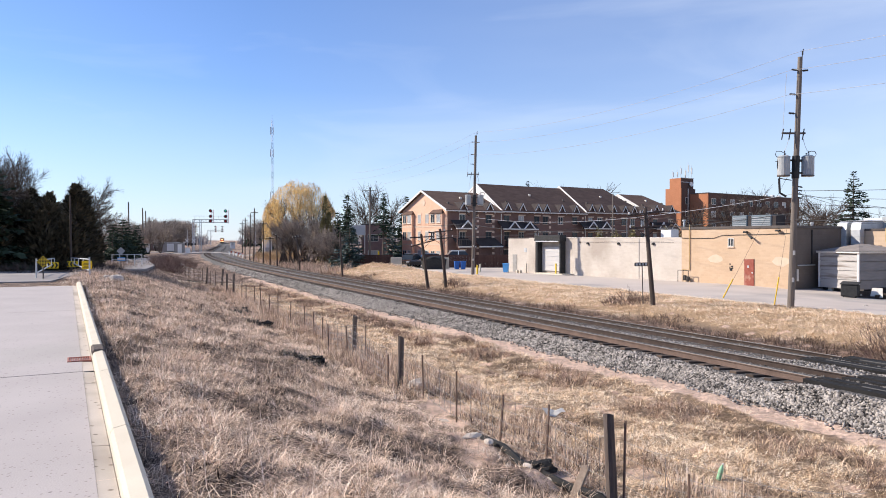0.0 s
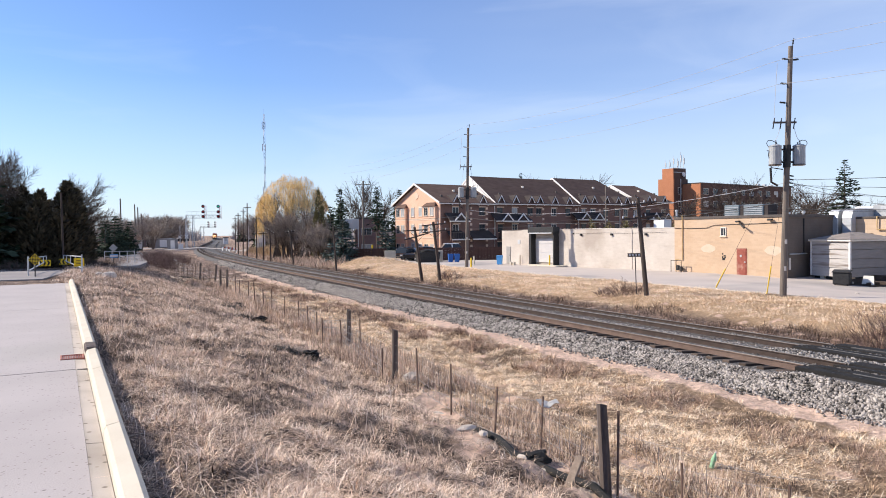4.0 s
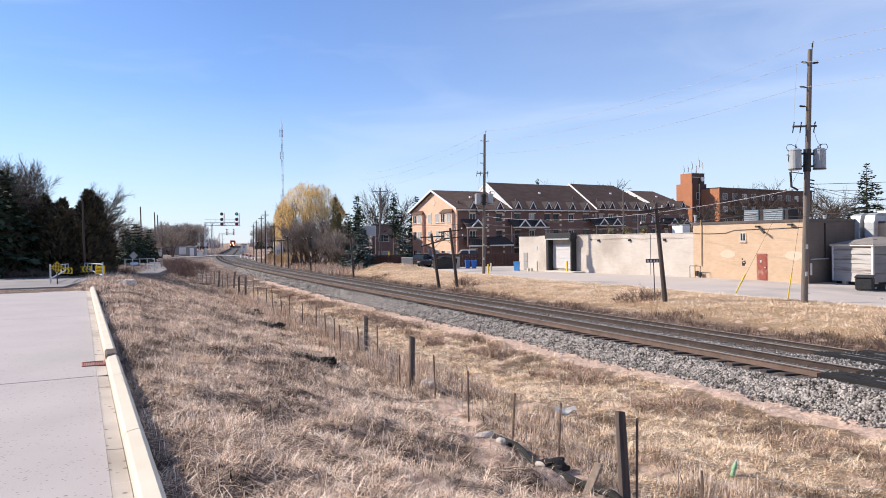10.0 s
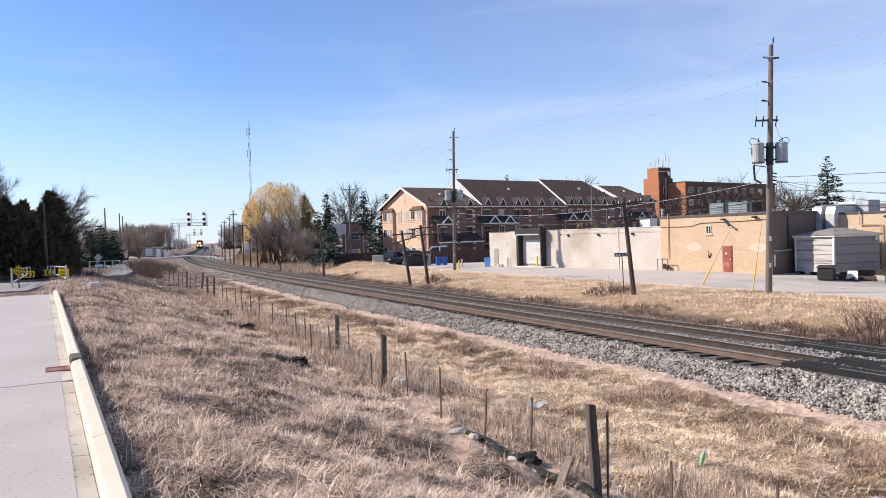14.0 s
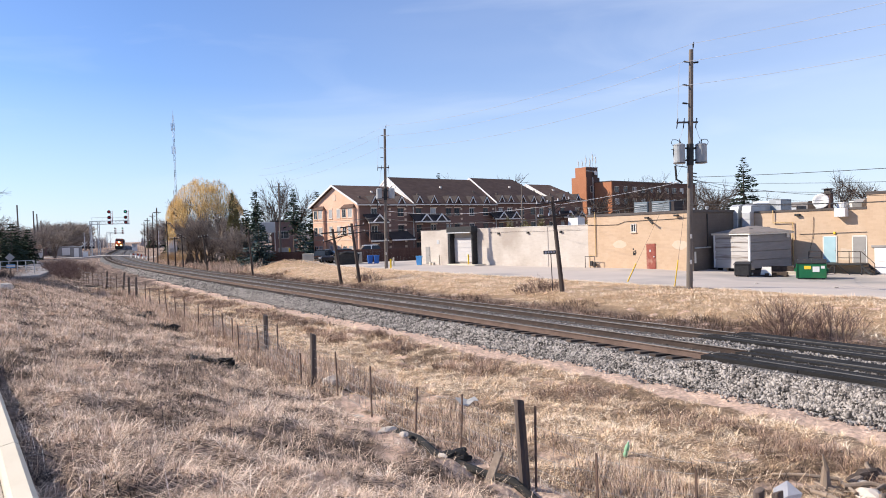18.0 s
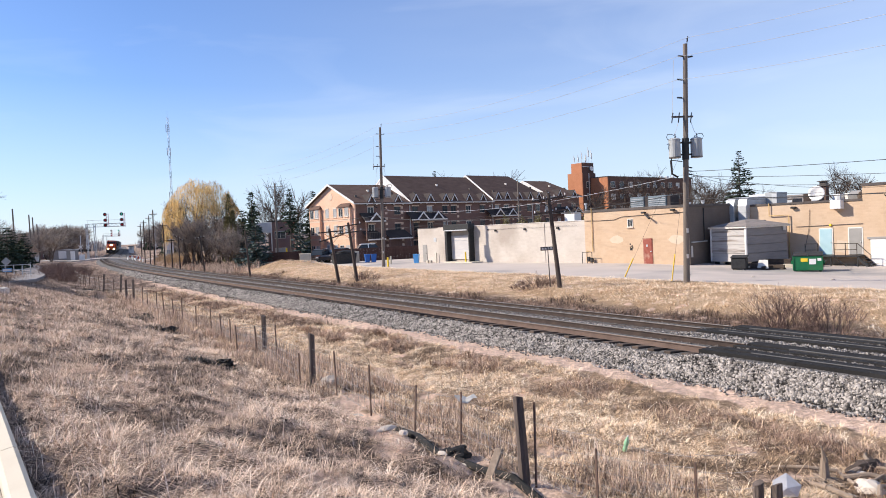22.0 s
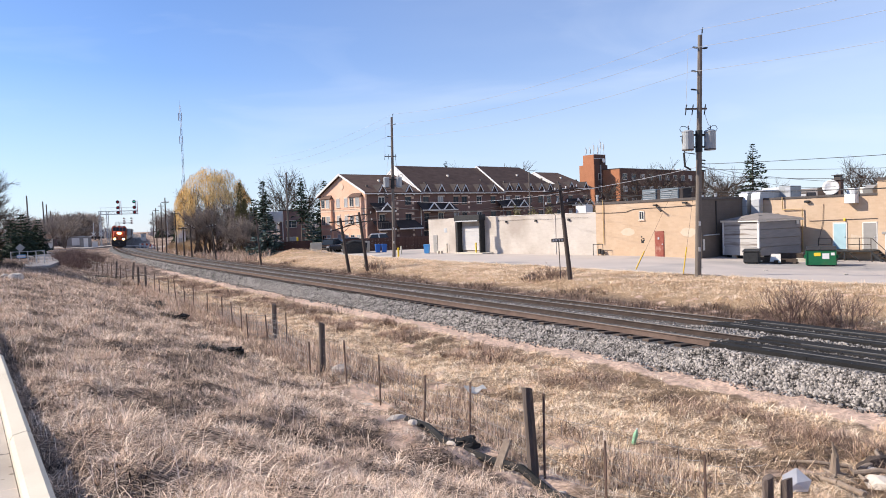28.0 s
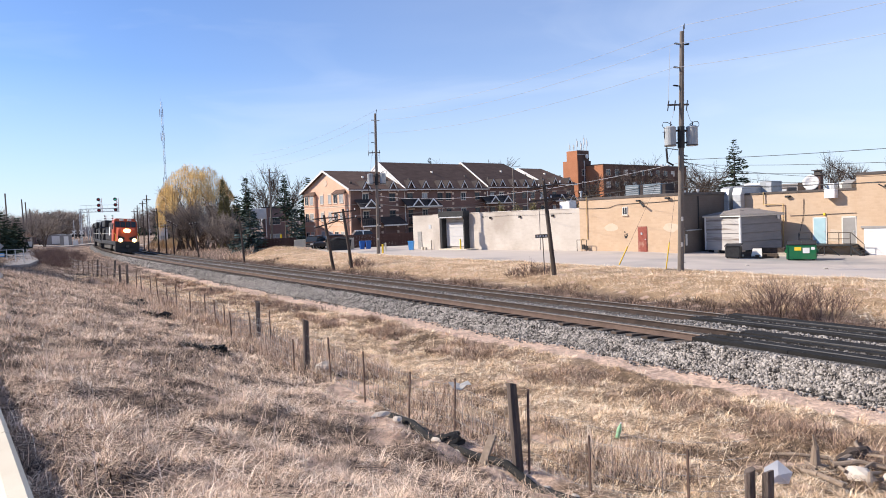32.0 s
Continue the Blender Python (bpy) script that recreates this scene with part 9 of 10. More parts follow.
# ---- the wire fence ----
FENCE_POSTS = ((4.69, 7.88, 0.56, 0.0), (4.86, 7.8, 0.55, 0.02), (2.26, 9.5, 1.22, -0.05), (-1.02, 16.84, 1.22, 0.03), (-2.95, 23.78, 1.2, 0.02), (-13.75, 47.03, 1.42, 0.02), (-14.72, 48.87, 1.35, 0.0), (-16.72, 53.97, 1.5, 0.12), (-19.7, 59.64, 1.4, 0.08))
STAKES = ((2.38, 9.42, 1.15, 0.02), (1.62, 11.3, 0.95, 0.06), (0.94, 11.98, 0.9, 0.08), (0.27, 14.28, 1.02, 0.0), (-0.43, 15.92, 1.0, -0.03), (-1.3, 16.9, 0.75, 0.0), (2.99, 8.68, 0.75, 0.0), (3.91, 7.87, 0.78, 0.0), (-2.47, 22.9, 0.9, 0.0), (-3.0, 22.6, 0.95, -0.06), (-3.7, 23.2, 0.95, -0.03), (-4.3, 25.6, 0.95, 0.0), (-4.9, 27.3, 0.9, -0.05), (-5.6, 29.0, 0.95, 0.0), (-6.6, 31.0, 1.0, 0.02), (-7.6, 33.0, 1.1, 0.0),
          (-8.5, 35.2, 1.0, -0.04), (-9.5, 37.5, 1.2, -0.06), (-10.3, 39.2, 1.15, 0.0), (-11.4, 41.5, 1.1, 0.0), (-12.3, 43.8, 1.2, 0.02), (-17.6, 55.5, 1.2, 0.0), (-18.7, 57.6, 1.1, 0.04), (-20.8, 62, 1.2, 0.0), (-21.8, 64, 1.1, 0.02), (-22.9, 66, 1.2, -0.03), (-24.0, 68, 1.1, 0.0), (-25.0, 70.4, 1.2, 0.04), (-26.2, 73, 1.1, 0.0), (-27.4, 76, 1.2, -0.02), (-29.0, 80, 1.2, 0.0), (-31.0, 85, 1.2, 0.03))


def build_fence():
    fence = thing("wire_fence", Matrix(), "old wire fence on grey timber posts and rusty stakes", "fence")
    rnd = random.Random(4)
    for k, (x, y, h, ln) in enumerate(FENCE_POSTS):
        z = on_ground(x, y)
        r = 0.075 if k > 1 else 0.065
        n = 9
        sh = Shape()
        rings = 6
        pts = []
        for i in range(rings):
            fr = i / (rings - 1)
            for j in range(n):
                a = 6.283 * j / n
                rr = r * (1.05 - 0.12 * fr) * (1 + 0.14 * noise.noise((math.cos(a) * 2 + k * 5, math.sin(a) * 2, fr * 1.2)))
                pts.append((x + ln * fr * h + rr * math.cos(a), y + rr * math.sin(a), z - 0.25 + (h + 0.25) * fr + (0.03 * math.cos(a + k) if i == rings - 1 else 0)))
        fs = [(i * n + j, i * n + (j + 1) % n, (i + 1) * n + (j + 1) % n, (i + 1) * n + j) for i in range(rings - 1) for j in range(n)] + [tuple(range((rings - 1) * n, rings * n))]
        part("timber_post", sh.add(pts, fs), POST, fence, "weathered grey timber post")
    for x, y, h, ln in STAKES:
        z = on_ground(x, y)
        far = 1 + 1.2 * min(1, math.hypot(x, y) / 60)
        w = 0.014 * far
        p, q = Vector((x, y, z - 0.2)), Vector((x + ln * h, y, z + h))
        part("steel_stake", Shape().tube(p, q, w, w, 4), TPOST, fence, "rusty steel stake")
    line = sorted([(x, y) for x, y, _, _ in FENCE_POSTS + STAKES], key=lambda p: -p[1] * 0.9 + p[0] * 0.42)
    line = [p for p in line]
    for a, b in zip(line, line[1:]):
        d = math.dist(a, b)
        if d < 0.35 or d > 14:
            continue
        za, zb = on_ground(*a), on_ground(*b)
        near = math.hypot(*a) < 30
        r = 0.0022 + 0.0001 * math.hypot(*a)
        tilt = [rnd.uniform(-0.05, 0.05) for _ in range(6)]
        for k, hh in enumerate((0.12, 0.30, 0.48, 0.68, 0.88) if near else (0.3, 0.65, 0.95)):
            part("fence_wire", Shape().path(sag((a[0], a[1], za + hh), (b[0], b[1], zb + hh + tilt[k]), 0.03, 5), r, 3), WIRE, fence)
        if near:
            n = int(d / 0.28)
            mesh = Shape()
            for i in range(1, n):
                t = i / n
                x, y, z = a[0] + (b[0] - a[0]) * t, a[1] + (b[1] - a[1]) * t, za + (zb - za) * t
                mesh.tube((x, y, z + 0.08), (x + rnd.gauss(0, 0.02), y, z + 0.86), r * 0.8, r * 0.8, 3, False)
            if n > 1:
                part("fence_mesh", mesh, WIRE, fence, kind="stuff")


build_fence()

# ---- litter and debris by the fence ----


def build_debris():
    p3 = [Vector((x, y, on_ground(x, y) + 0.10 + 0.015 * math.sin(i * 2.1))) for i, (x, y) in enumerate(HOSE[2:])]
    whole("drain_hose", Shape().path(p3, 0.06, 9), PIPE, "black flexible drain hose lying along the fence", "hose", smooth=False)
    bag = Shape().lump((0.0, 0.0, 0.06), 0.2, 5, 3, (1.5, 0.8, 0.6), 0.7)
    whole("torn_bag", bag, PIPE, "torn black plastic sheet in the ditch", "rubbish", at_ground(1.45, 10.75, 40))
    for k, (x, y, r, sq) in enumerate(((-0.62, 17.0, 0.17, (1.3, 0.8, 1.1)), (0.5, 11.95, 0.10, (2.0, 0.9, 0.5)), (0.75, 11.75, 0.08, (1.6, 0.9, 0.6)), (1.25, 10.6, 0.07, (1.3, 0.9, 0.7)), (1.6, 10.35, 0.08, (1.4, 0.9, 0.7)), (2.5, 9.0, 0.06, (1.3, 0.9, 0.7)), (2.75, 8.6, 0.07, (1.5, 1, 0.6)), (6.9, 8.9, 0.16, (1.4, 1, 0.8)), (7.2, 8.6, 0.13, (1.2, 1, 0.8)), (7.5, 8.9, 0.12, (1.3, 0.9, 0.7)), (7.05, 9.25, 0.09, (1.2, 1, 0.7)), (7.7, 9.3, 0.10, (1.4, 0.9, 0.7)), (6.5, 8.75, 0.06, (1.4, 0.9, 0.6)), (0.0, 14.6, 0.07, (1.8, 0.9, 0.5)), (3.7, 11.0, 0.07, (2.0, 0.8, 0.4)))):
        whole("stone", Shape().lump((0, 0, r * 0.3), r, 20 + k, 2, sq, 0.35), LIMESTONE, "pale stone lying in dead grass", "stone", at_ground(x, y, k * 40), "stones by the fence")
    # board leaning by the post, stump and broken wood, sheet of plastic, bottle
    whole("broken_board", Shape().box(-0.5, -0.06, 0.0, 0.45, 0.06, 0.05, 0.01), DRYWOOD, "broken grey board leaning on a fence post", "board", at_ground(1.85, 9.85, 60) @ pose(0, 0, 0.12, 0, -28, 0))
    s = thing("tree_stump", at_ground(6.55, 9.35), "splintered pale tree stump with roots", "stump")
    part("stump", Shape().tube((0, 0, -0.1), (0.02, 0.02, 0.34), 0.09, 0.045, 9).tube((0.02, 0, 0.3), (-0.03, 0, 0.52), 0.04, 0.01, 6), DRYWOOD, s)
    for a in range(5):
        part("root", Shape().tube((0, 0, 0.04), (0.45 * math.cos(a * 1.3), 0.45 * math.sin(a * 1.3), -0.03), 0.06, 0.02, 6), DRYWOOD, s)
    for k, (x, y, l, rz, r) in enumerate(((7.3, 9.4, 0.8, 15, 0.05), (7.0, 9.0, 0.7, -25, 0.04), (6.9, 8.6, 0.6, 40, 0.035), (7.6, 9.8, 0.7, 60, 0.03), (6.8, 9.2, 0.5, 75, 0.025), (7.5, 9.1, 0.6, 110, 0.03), (7.15, 8.9, 0.45, 5, 0.02), (6.2, 8.7, 0.7, 100, 0.04), (6.6, 9.9, 0.9, 150, 0.03))):
        whole("fallen_branch", Shape().tube((-l / 2, 0, 0.08), (0, 0.06, 0.12), r, r * 0.95, 8).tube((0, 0.06, 0.12), (l / 2, 0, 0.06), r * 0.95, r * 0.7, 8), DRYWOOD, "broken pale branch on a debris heap", "branch", at_ground(x, y, rz), "fallen branches")
    dark = Shape().lump((0, 0, 0.04), 0.2, 61, 3, (1.9, 0.8, 0.7), 0.35)
    whole("rotten_log", dark, TIE, "dark rotten log half sunk in soil", "log", at_ground(7.3, 9.5, 20))
    sh = thing("plastic_sheet", at_ground(5.5, 8.6, -15, 0.75), "crumpled pale plastic sheet caught behind fence posts", "rubbish")
    part("sheet", Shape().add([(-0.22, 0.0, 0.05), (0.2, 0.05, 0.03), (0.28, 0.1, 0.22), (0.05, 0.16, 0.42), (-0.2, 0.1, 0.3), (0.02, 0.02, 0.2)], [(0, 1, 5), (1, 2, 5), (2, 3, 5), (3, 4, 5), (4, 0, 5)]), PAPER, sh)
    sh.children[0].modifiers.new("thickness", "SOLIDIFY").thickness = 0.006
    b = thing("plastic_bottle", at_ground(4.3, 11.16, 30, 0.72), "crushed green plastic bottle standing in grass", "bottle")
    part("body", Shape().lathe(((0.03, 0.0), (0.055, 0.02), (0.05, 0.14), (0.058, 0.2), (0.05, 0.26), (0.025, 0.33), (0.018, 0.36)), 10), BOTTLE, b, at=pose(0, 0, 0.0, 12, 8, 0))
    part("cap", Shape().tube((0, 0, 0.36), (0, 0, 0.385), 0.02, 0.02, 8), WHITEPAINT, b, at=pose(0, 0, 0.0, 12, 8, 0))
    f = thing("paper_scrap", at_ground(1.75, 11.35), "torn white paper caught on a stake", "rubbish")
    crumple = [(0.0, 0.0, 0.86), (-0.18, 0.02, 0.93), (-0.10, -0.06, 0.83), (0.02, -0.07, 0.80), (0.12, -0.05, 0.88), (0.20, 0.0, 0.86), (0.15, 0.06, 0.92), (0.03, 0.07, 0.87), (-0.06, 0.06, 0.91)]
    part("scrap", Shape().add(crumple, [(0, k, k % 8 + 1) for k in range(1, 9)]), LITTER, f)
    f.children[0].modifiers.new("thickness", "SOLIDIFY").thickness = 0.004
    # water standing in the ditch
    w = [(3.9, 8.05), (4.2, 8.2), (4.55, 8.3), (4.75, 8.15), (4.6, 8.0), (4.25, 7.9), (4.0, 7.92)]
    whole("ditch_water", Shape().prism([(x, y) for x, y in w], -0.62, on_ground(4.4, 8.2) + 0.035), WATER, "shallow dark water standing in the ditch", "puddle", kind="structure")
    # black rotted mats in the slope
    for k, (x, y, w) in enumerate(((-3.5, 18.2, 0.65), (-7.1, 27.8, 0.6), (-9.4, 33.7, 0.7), (-9.9, 35.2, 0.5), (-11.3, 38.5, 0.7), (-20.8, 60.2, 0.8))):
        n = 700
        a, r = grass_rng.random(n) * 6.283, w * np.sqrt(grass_rng.random(n))
        px, py = x + r * np.cos(a), y + 0.35 * r * np.sin(a)
        blades("rotted_mat", px, py, 0.2 + 0.25 * grass_rng.random(n), 0.012 + 0.01 * grass_rng.random(n), 0.7 + 0.7 * grass_rng.random(n), grass_rng.random(n) * 6.283, DARKMAT, "black rotted clump of grass in the slope")
        lumps = Shape().lump((-0.2, 0, 0.05), 0.17, 70 + k, 3, (1.9, 0.8, 0.35), 0.9).lump((0.28, 0.05, 0.06), 0.15, 80 + k, 3, (1.3, 0.8, 0.6), 0.9)
        whole("torn_bag", lumps, PIPE, "torn black plastic bag half sunk in grass", "rubbish", at_ground(x, y, k * 23), "torn bags in the slope")


build_debris()

# ---- on the car park ----


def wheel(parent, x, y, z, r=0.34, w=0.22):
    t = part("wheel", Shape().tube((x, y - w / 2, z), (x, y + w / 2, z), r, r, 18), TYRE, parent)
    part("rim", Shape().tube((x, y - w / 2 - 0.01, z), (x, y + w / 2 + 0.01, z), r * 0.6, r * 0.6, 12), GALV, t)


def car(at, paint, label, suv=True):
    c = thing("parked_car", at, label, "car", "parked cars")
    h = 1.75 if suv else 1.45
    prof = [(-2.3, 0.45), (-2.3, 0.95), (-1.15, 1.05), (-0.55, h), (1.5, h), (2.15, 1.05), (2.25, 0.45)]
    low = [(-2.3, 0.4), (-2.32, 0.85), (-2.1, 1.0), (-1.1, 1.06), (2.2, 1.08), (2.3, 0.85), (2.3, 0.4)]
    part("body", Shape().slab([(x, -0.9, z) for x, z in low], -1.8), paint, c)
    cab = [(-1.15, 1.05), (-0.5, h), (1.6, h), (2.1, 1.08)]
    v = [(x, s * (0.86 if z < 1.2 else 0.68), z) for s in (-1, 1) for x, z in cab]
    part("cabin", Shape().add(v, [(0, 1, 2, 3), (4, 7, 6, 5), (0, 4, 5, 1), (1, 5, 6, 2), (2, 6, 7, 3)]), GLASS, c, "dark glass cabin")
    part("roof", Shape().box(-0.55, -0.7, h - 0.02, 1.62, 0.7, h + 0.05, 0.03), paint, c)
    for s in (-1, 1):
        part("pillar", Shape().slab([(0.45, s * 0.84, 1.06), (0.58, s * 0.84, 1.06), (0.58, s * 0.69, h), (0.45, s * 0.69, h)], 0.02), paint, c)
        part("headlight", Shape().box(-2.36, s * 0.62 - 0.16, 0.68, -2.28, s * 0.62 + 0.16, 0.86, 0.02), WHITEPAINT, c)
        part("mirror", Shape().box(-0.85, s * 1.0 - 0.08, 1.08, -0.7, s * 1.0 + 0.08, 1.24, 0.02), paint, c)
    part("bumper", Shape().box(-2.4, -0.85, 0.4, -2.26, 0.85, 0.6, 0.04), BLACK, c)
    part("grille", Shape().box(-2.37, -0.4, 0.66, -2.3, 0.4, 0.86, 0.01), BLACK, c)
    for x in (-1.45, 1.45):
        for y in (-0.82, 0.82):
            wheel(c, x, y, 0.34)
    if suv:
        part("roof_rack", Shape().box(-0.3, -0.62, h + 0.06, 1.4, -0.57, h + 0.12).box(-0.3, 0.57, h + 0.06, 1.4, 0.62, h + 0.12), GALV, c)
    return c


def wheelie_bin(at, m, label):
    b = thing("wheelie_bin", at, label, "bin", "wheelie bins")
    part("body", Shape().add([(-0.24, -0.28, 0.05), (0.24, -0.28, 0.05), (0.24, 0.24, 0.05), (-0.24, 0.24, 0.05), (-0.31, -0.36, 1.0), (0.31, -0.36, 1.0), (0.31, 0.32, 1.0), (-0.31, 0.32, 1.0)], [(0, 3, 2, 1), (4, 5, 6, 7), (0, 1, 5, 4), (1, 2, 6, 5), (2, 3, 7, 6), (3, 0, 4, 7)]), m, b)
    part("lid", Shape().box(-0.34, -0.4, 1.0, 0.34, 0.36, 1.07, 0.03), m, b)
    part("handle", Shape().tube((-0.25, 0.4, 0.98), (0.25, 0.4, 0.98), 0.02, 0.02, 6), BLACK, b)
    for s in (-0.2, 0.2):
        part("wheel", Shape().tube((s - 0.03, 0.25, 0.1), (s + 0.03, 0.25, 0.1), 0.1, 0.1, 10), TYRE, b)
    return b


def lot_at(x, y, rz=0.0):
    return pose(x, y, float(lot_height(np.array([x]), np.array([y]))[0]), 0, 0, rz)


def build_car_park():
    car(pose(1.6, 106.0, -0.25, 0, 0, 12), CARWHITE, "white sport utility car parked behind the brown fence")
    car(pose(-4.6, 99.5, -0.6, 0, 0, 70), CARBLACK, "dark grey car parked nose-out by the fence")
    car(pose(-2.3, 100.5, -0.6, 0, 0, 15), CARBLACK, "black car parked beside the bins")
    for x, y in ((1.75, 91.3), (2.55, 91.0)):
        wheelie_bin(lot_at(x, y, 10), BLUE, "blue plastic wheelie bin on the car park")
    wheelie_bin(lot_at(7.25, 82.6, -20), LIGHTBLUE, "light blue recycling bin beside the warehouse")
    b = thing("covered_skip", lot_at(-1.2, 92.5, 15), "black covered rubbish skip on the car park", "skip")
    part("body", Shape().add([(-1.3, -0.8, 0), (1.3, -0.8, 0), (1.3, 0.8, 0), (-1.3, 0.8, 0), (-1.5, -0.9, 1.3), (1.5, -0.9, 1.3), (1.5, 0.9, 1.3), (-1.5, 0.9, 1.3)], [(0, 3, 2, 1), (4, 5, 6, 7), (0, 1, 5, 4), (1, 2, 6, 5), (2, 3, 7, 6), (3, 0, 4, 7)]), BLACK, b)
    part("cover", Shape().lump((0, 0, 1.3), 0.9, 4, 3, (1.7, 1.0, 0.4), 0.3), PIPE, b)
    for x, y, h, m in ((3.75, 78.47, 0.95, YELLOW), (4.35, 84.0, 0.9, KERB)):
        p = thing("bollard", lot_at(x, y), "yellow steel bollard beside a power pole" if m is YELLOW else "pale concrete bollard on the car park", "bollard", "bollards")
        part("post", Shape().lathe(((0.1, -0.2), (0.1, h), (0.06, h + 0.05)), 12), m, p)
    # green dumpster with sloped front and lids
    d = thing("dumpster", lot_at(33.6, 49.6, -36), "green steel dumpster with black lids and pale labels", "dumpster")
    part("body", Shape().slab([(-1.0, -0.65, 0.1), (-1.0, 0.65, 0.1), (-1.0, 0.65, 1.35), (-1.0, -0.65, 1.15)], 2.0), GREEN, d)
    for x in (-0.97, 0.93):
        part("rib", Shape().box(x, -0.7, 0.15, x + 0.06, -0.64, 1.1), GREEN, d)
    part("pocket", Shape().box(-1.12, -0.3, 0.55, -1.0, 0.35, 0.8, 0.02), GREEN, d)
    part("pocket", Shape().box(1.0, -0.3, 0.55, 1.12, 0.35, 0.8, 0.02), GREEN, d)
    for x in (-0.98, 0.02):
        part("lid", Shape().slab([(x, -0.7, 1.17), (x + 0.96, -0.7, 1.17), (x + 0.96, 0.68, 1.38), (x, 0.68, 1.38)], 0.05), BLACK, d)
    part("label", Shape().box(0.1, -0.665, 0.55, 0.55, -0.652, 0.95), WHITEPAINT, d)
    part("label", Shape().box(-0.45, -0.665, 0.75, 0.0, -0.652, 1.0), YELLOW, d)
    part("label", Shape().box(0.65, -0.665, 0.8, 0.9, -0.652, 1.0), WHITEPAINT, d)
    for x in (-0.9, 0.7):
        part("skid", Shape().box(x, -0.6, 0.0, x + 0.2, 0.6, 0.1), BLACK, d)
    wheelie = thing("black_bin", lot_at(29.5, 51.9, -40), "black lidded rubbish cart beside the hut", "bin")
    part("body", Shape().box(-0.55, -0.45, 0.1, 0.55, 0.45, 0.95, 0.06), BLACK, wheelie)
    part("lid", Shape().slab([(-0.6, -0.5, 0.95), (0.6, -0.5, 0.95), (0.6, 0.5, 1.1), (-0.6, 0.5, 1.1)], 0.05), BLACK, wheelie)
    for x in (-0.4, 0.4):
        part("wheel", Shape().tube((x - 0.03, -0.3, 0.1), (x + 0.03, -0.3, 0.1), 0.1, 0.1, 10), TYRE, wheelie)
    for k, (x, y, l, rz, m, h) in enumerate(((31.0, 52.0, 1.6, -30, DARKPOLE, 0.5), (31.6, 51.6, 1.2, 20, TIE, 0.3), (32.4, 51.9, 1.4, -50, TIE, 0.35), (30.6, 52.6, 1.0, 70, KERB, 0.25), (34.6, 52.6, 1.8, -40, KERB, 0.3), (36.3, 53.0, 1.5, -56, TIE, 0.5), (34.0, 54.0, 2.0, -56, TIE, 0.6))):
        whole("scrap_board", Shape().box(-l / 2, -0.3, 0.0, l / 2, 0.3, h * 0.3, 0.02).box(-l / 2, -0.05, h * 0.3, l / 2, 0.1, h, 0.02), m, "heap of scrap boards beside the hut", "scrap", lot_at(x, y, rz), "scrap by the hut")
    whole("pale_board", Shape().slab([(-0.4, 0, 0.1), (0.4, 0, 0.1), (0.35, 0.25, 0.75), (-0.3, 0.25, 0.75)], 0.04), CREAM, "pale square board leaning on scrap", "scrap", lot_at(31.2, 51.6, -40))
    for k, (x, y) in enumerate(((25.6, 43.4), (28.0, 39.0), (23.0, 47.0))):
        whole("stone", Shape().lump((0, 0, 0.03), 0.1, 40 + k, 1, (1.5, 1, 0.6)), LIMESTONE, "loose stone lying on asphalt", "stone", lot_at(x, y), "stones on the car park")
    # name board on a post by the telegraph pole: bars stand for its letters
    s = thing("street_sign", at_ground(11.9, 42.6, 8), "small dark sign board on a thin post", "sign")
    part("post", Shape().tube((0, 0, -0.3), (-0.08, 0, 2.45), 0.03, 0.03, 7), FLASH, s)
    board = part("board", Shape().box(-0.55, -0.02, 2.3, 0.5, 0.02, 2.52, 0.005), FLASH, s)
    for k in range(5):
        part("letter_bar", Shape().box(-0.48 + k * 0.19, -0.026, 2.35, -0.36 + k * 0.19, -0.02, 2.47), WHITEPAINT, board)
    # board fence, with a concrete end panel
    f = thing("board_fence", pose(-12.4, 97.0, -0.75, 0, 0, 1.5), "dark brown vertical board fence behind the car park", "fence")
    plank = Shape().box(0, 0, 0, 0.195, 0.03, 1.9, 0.006).mesh("plank")
    for k in range(112):
        x = k * 0.2
        if 5.6 < x < 9.6:
            continue
        part("plank", plank, BROWNFENCE, f, at=pose(x, random.uniform(-0.012, 0.012), random.uniform(-0.03, 0.02)))
    for x0, x1 in ((0, 5.6), (9.6, 25)):
        part("rail", Shape().box(x0, 0.035, 0.35, x1, 0.08, 0.45).box(x0, 0.035, 1.3, x1, 0.08, 1.4), BROWNFENCE, f)
    c = thing("concrete_panel", pose(-6.3, 96.2, -0.65, 0, 0, -12), "pale upright concrete panel beside the soil heap", "panel")
    part("panel", Shape().box(-0.75, 0, 0, 0.75, 0.25, 1.5, 0.03), KERB, c)
    c = thing("concrete_panel", pose(0.3, 94.0, -0.65, 0, 0, 5), "pale upright concrete panel beside parked cars", "panel")
    part("panel", Shape().box(-0.5, 0, 0, 0.5, 0.25, 1.5, 0.03), KERB, c)


build_car_park()

# ---- houses far off ----


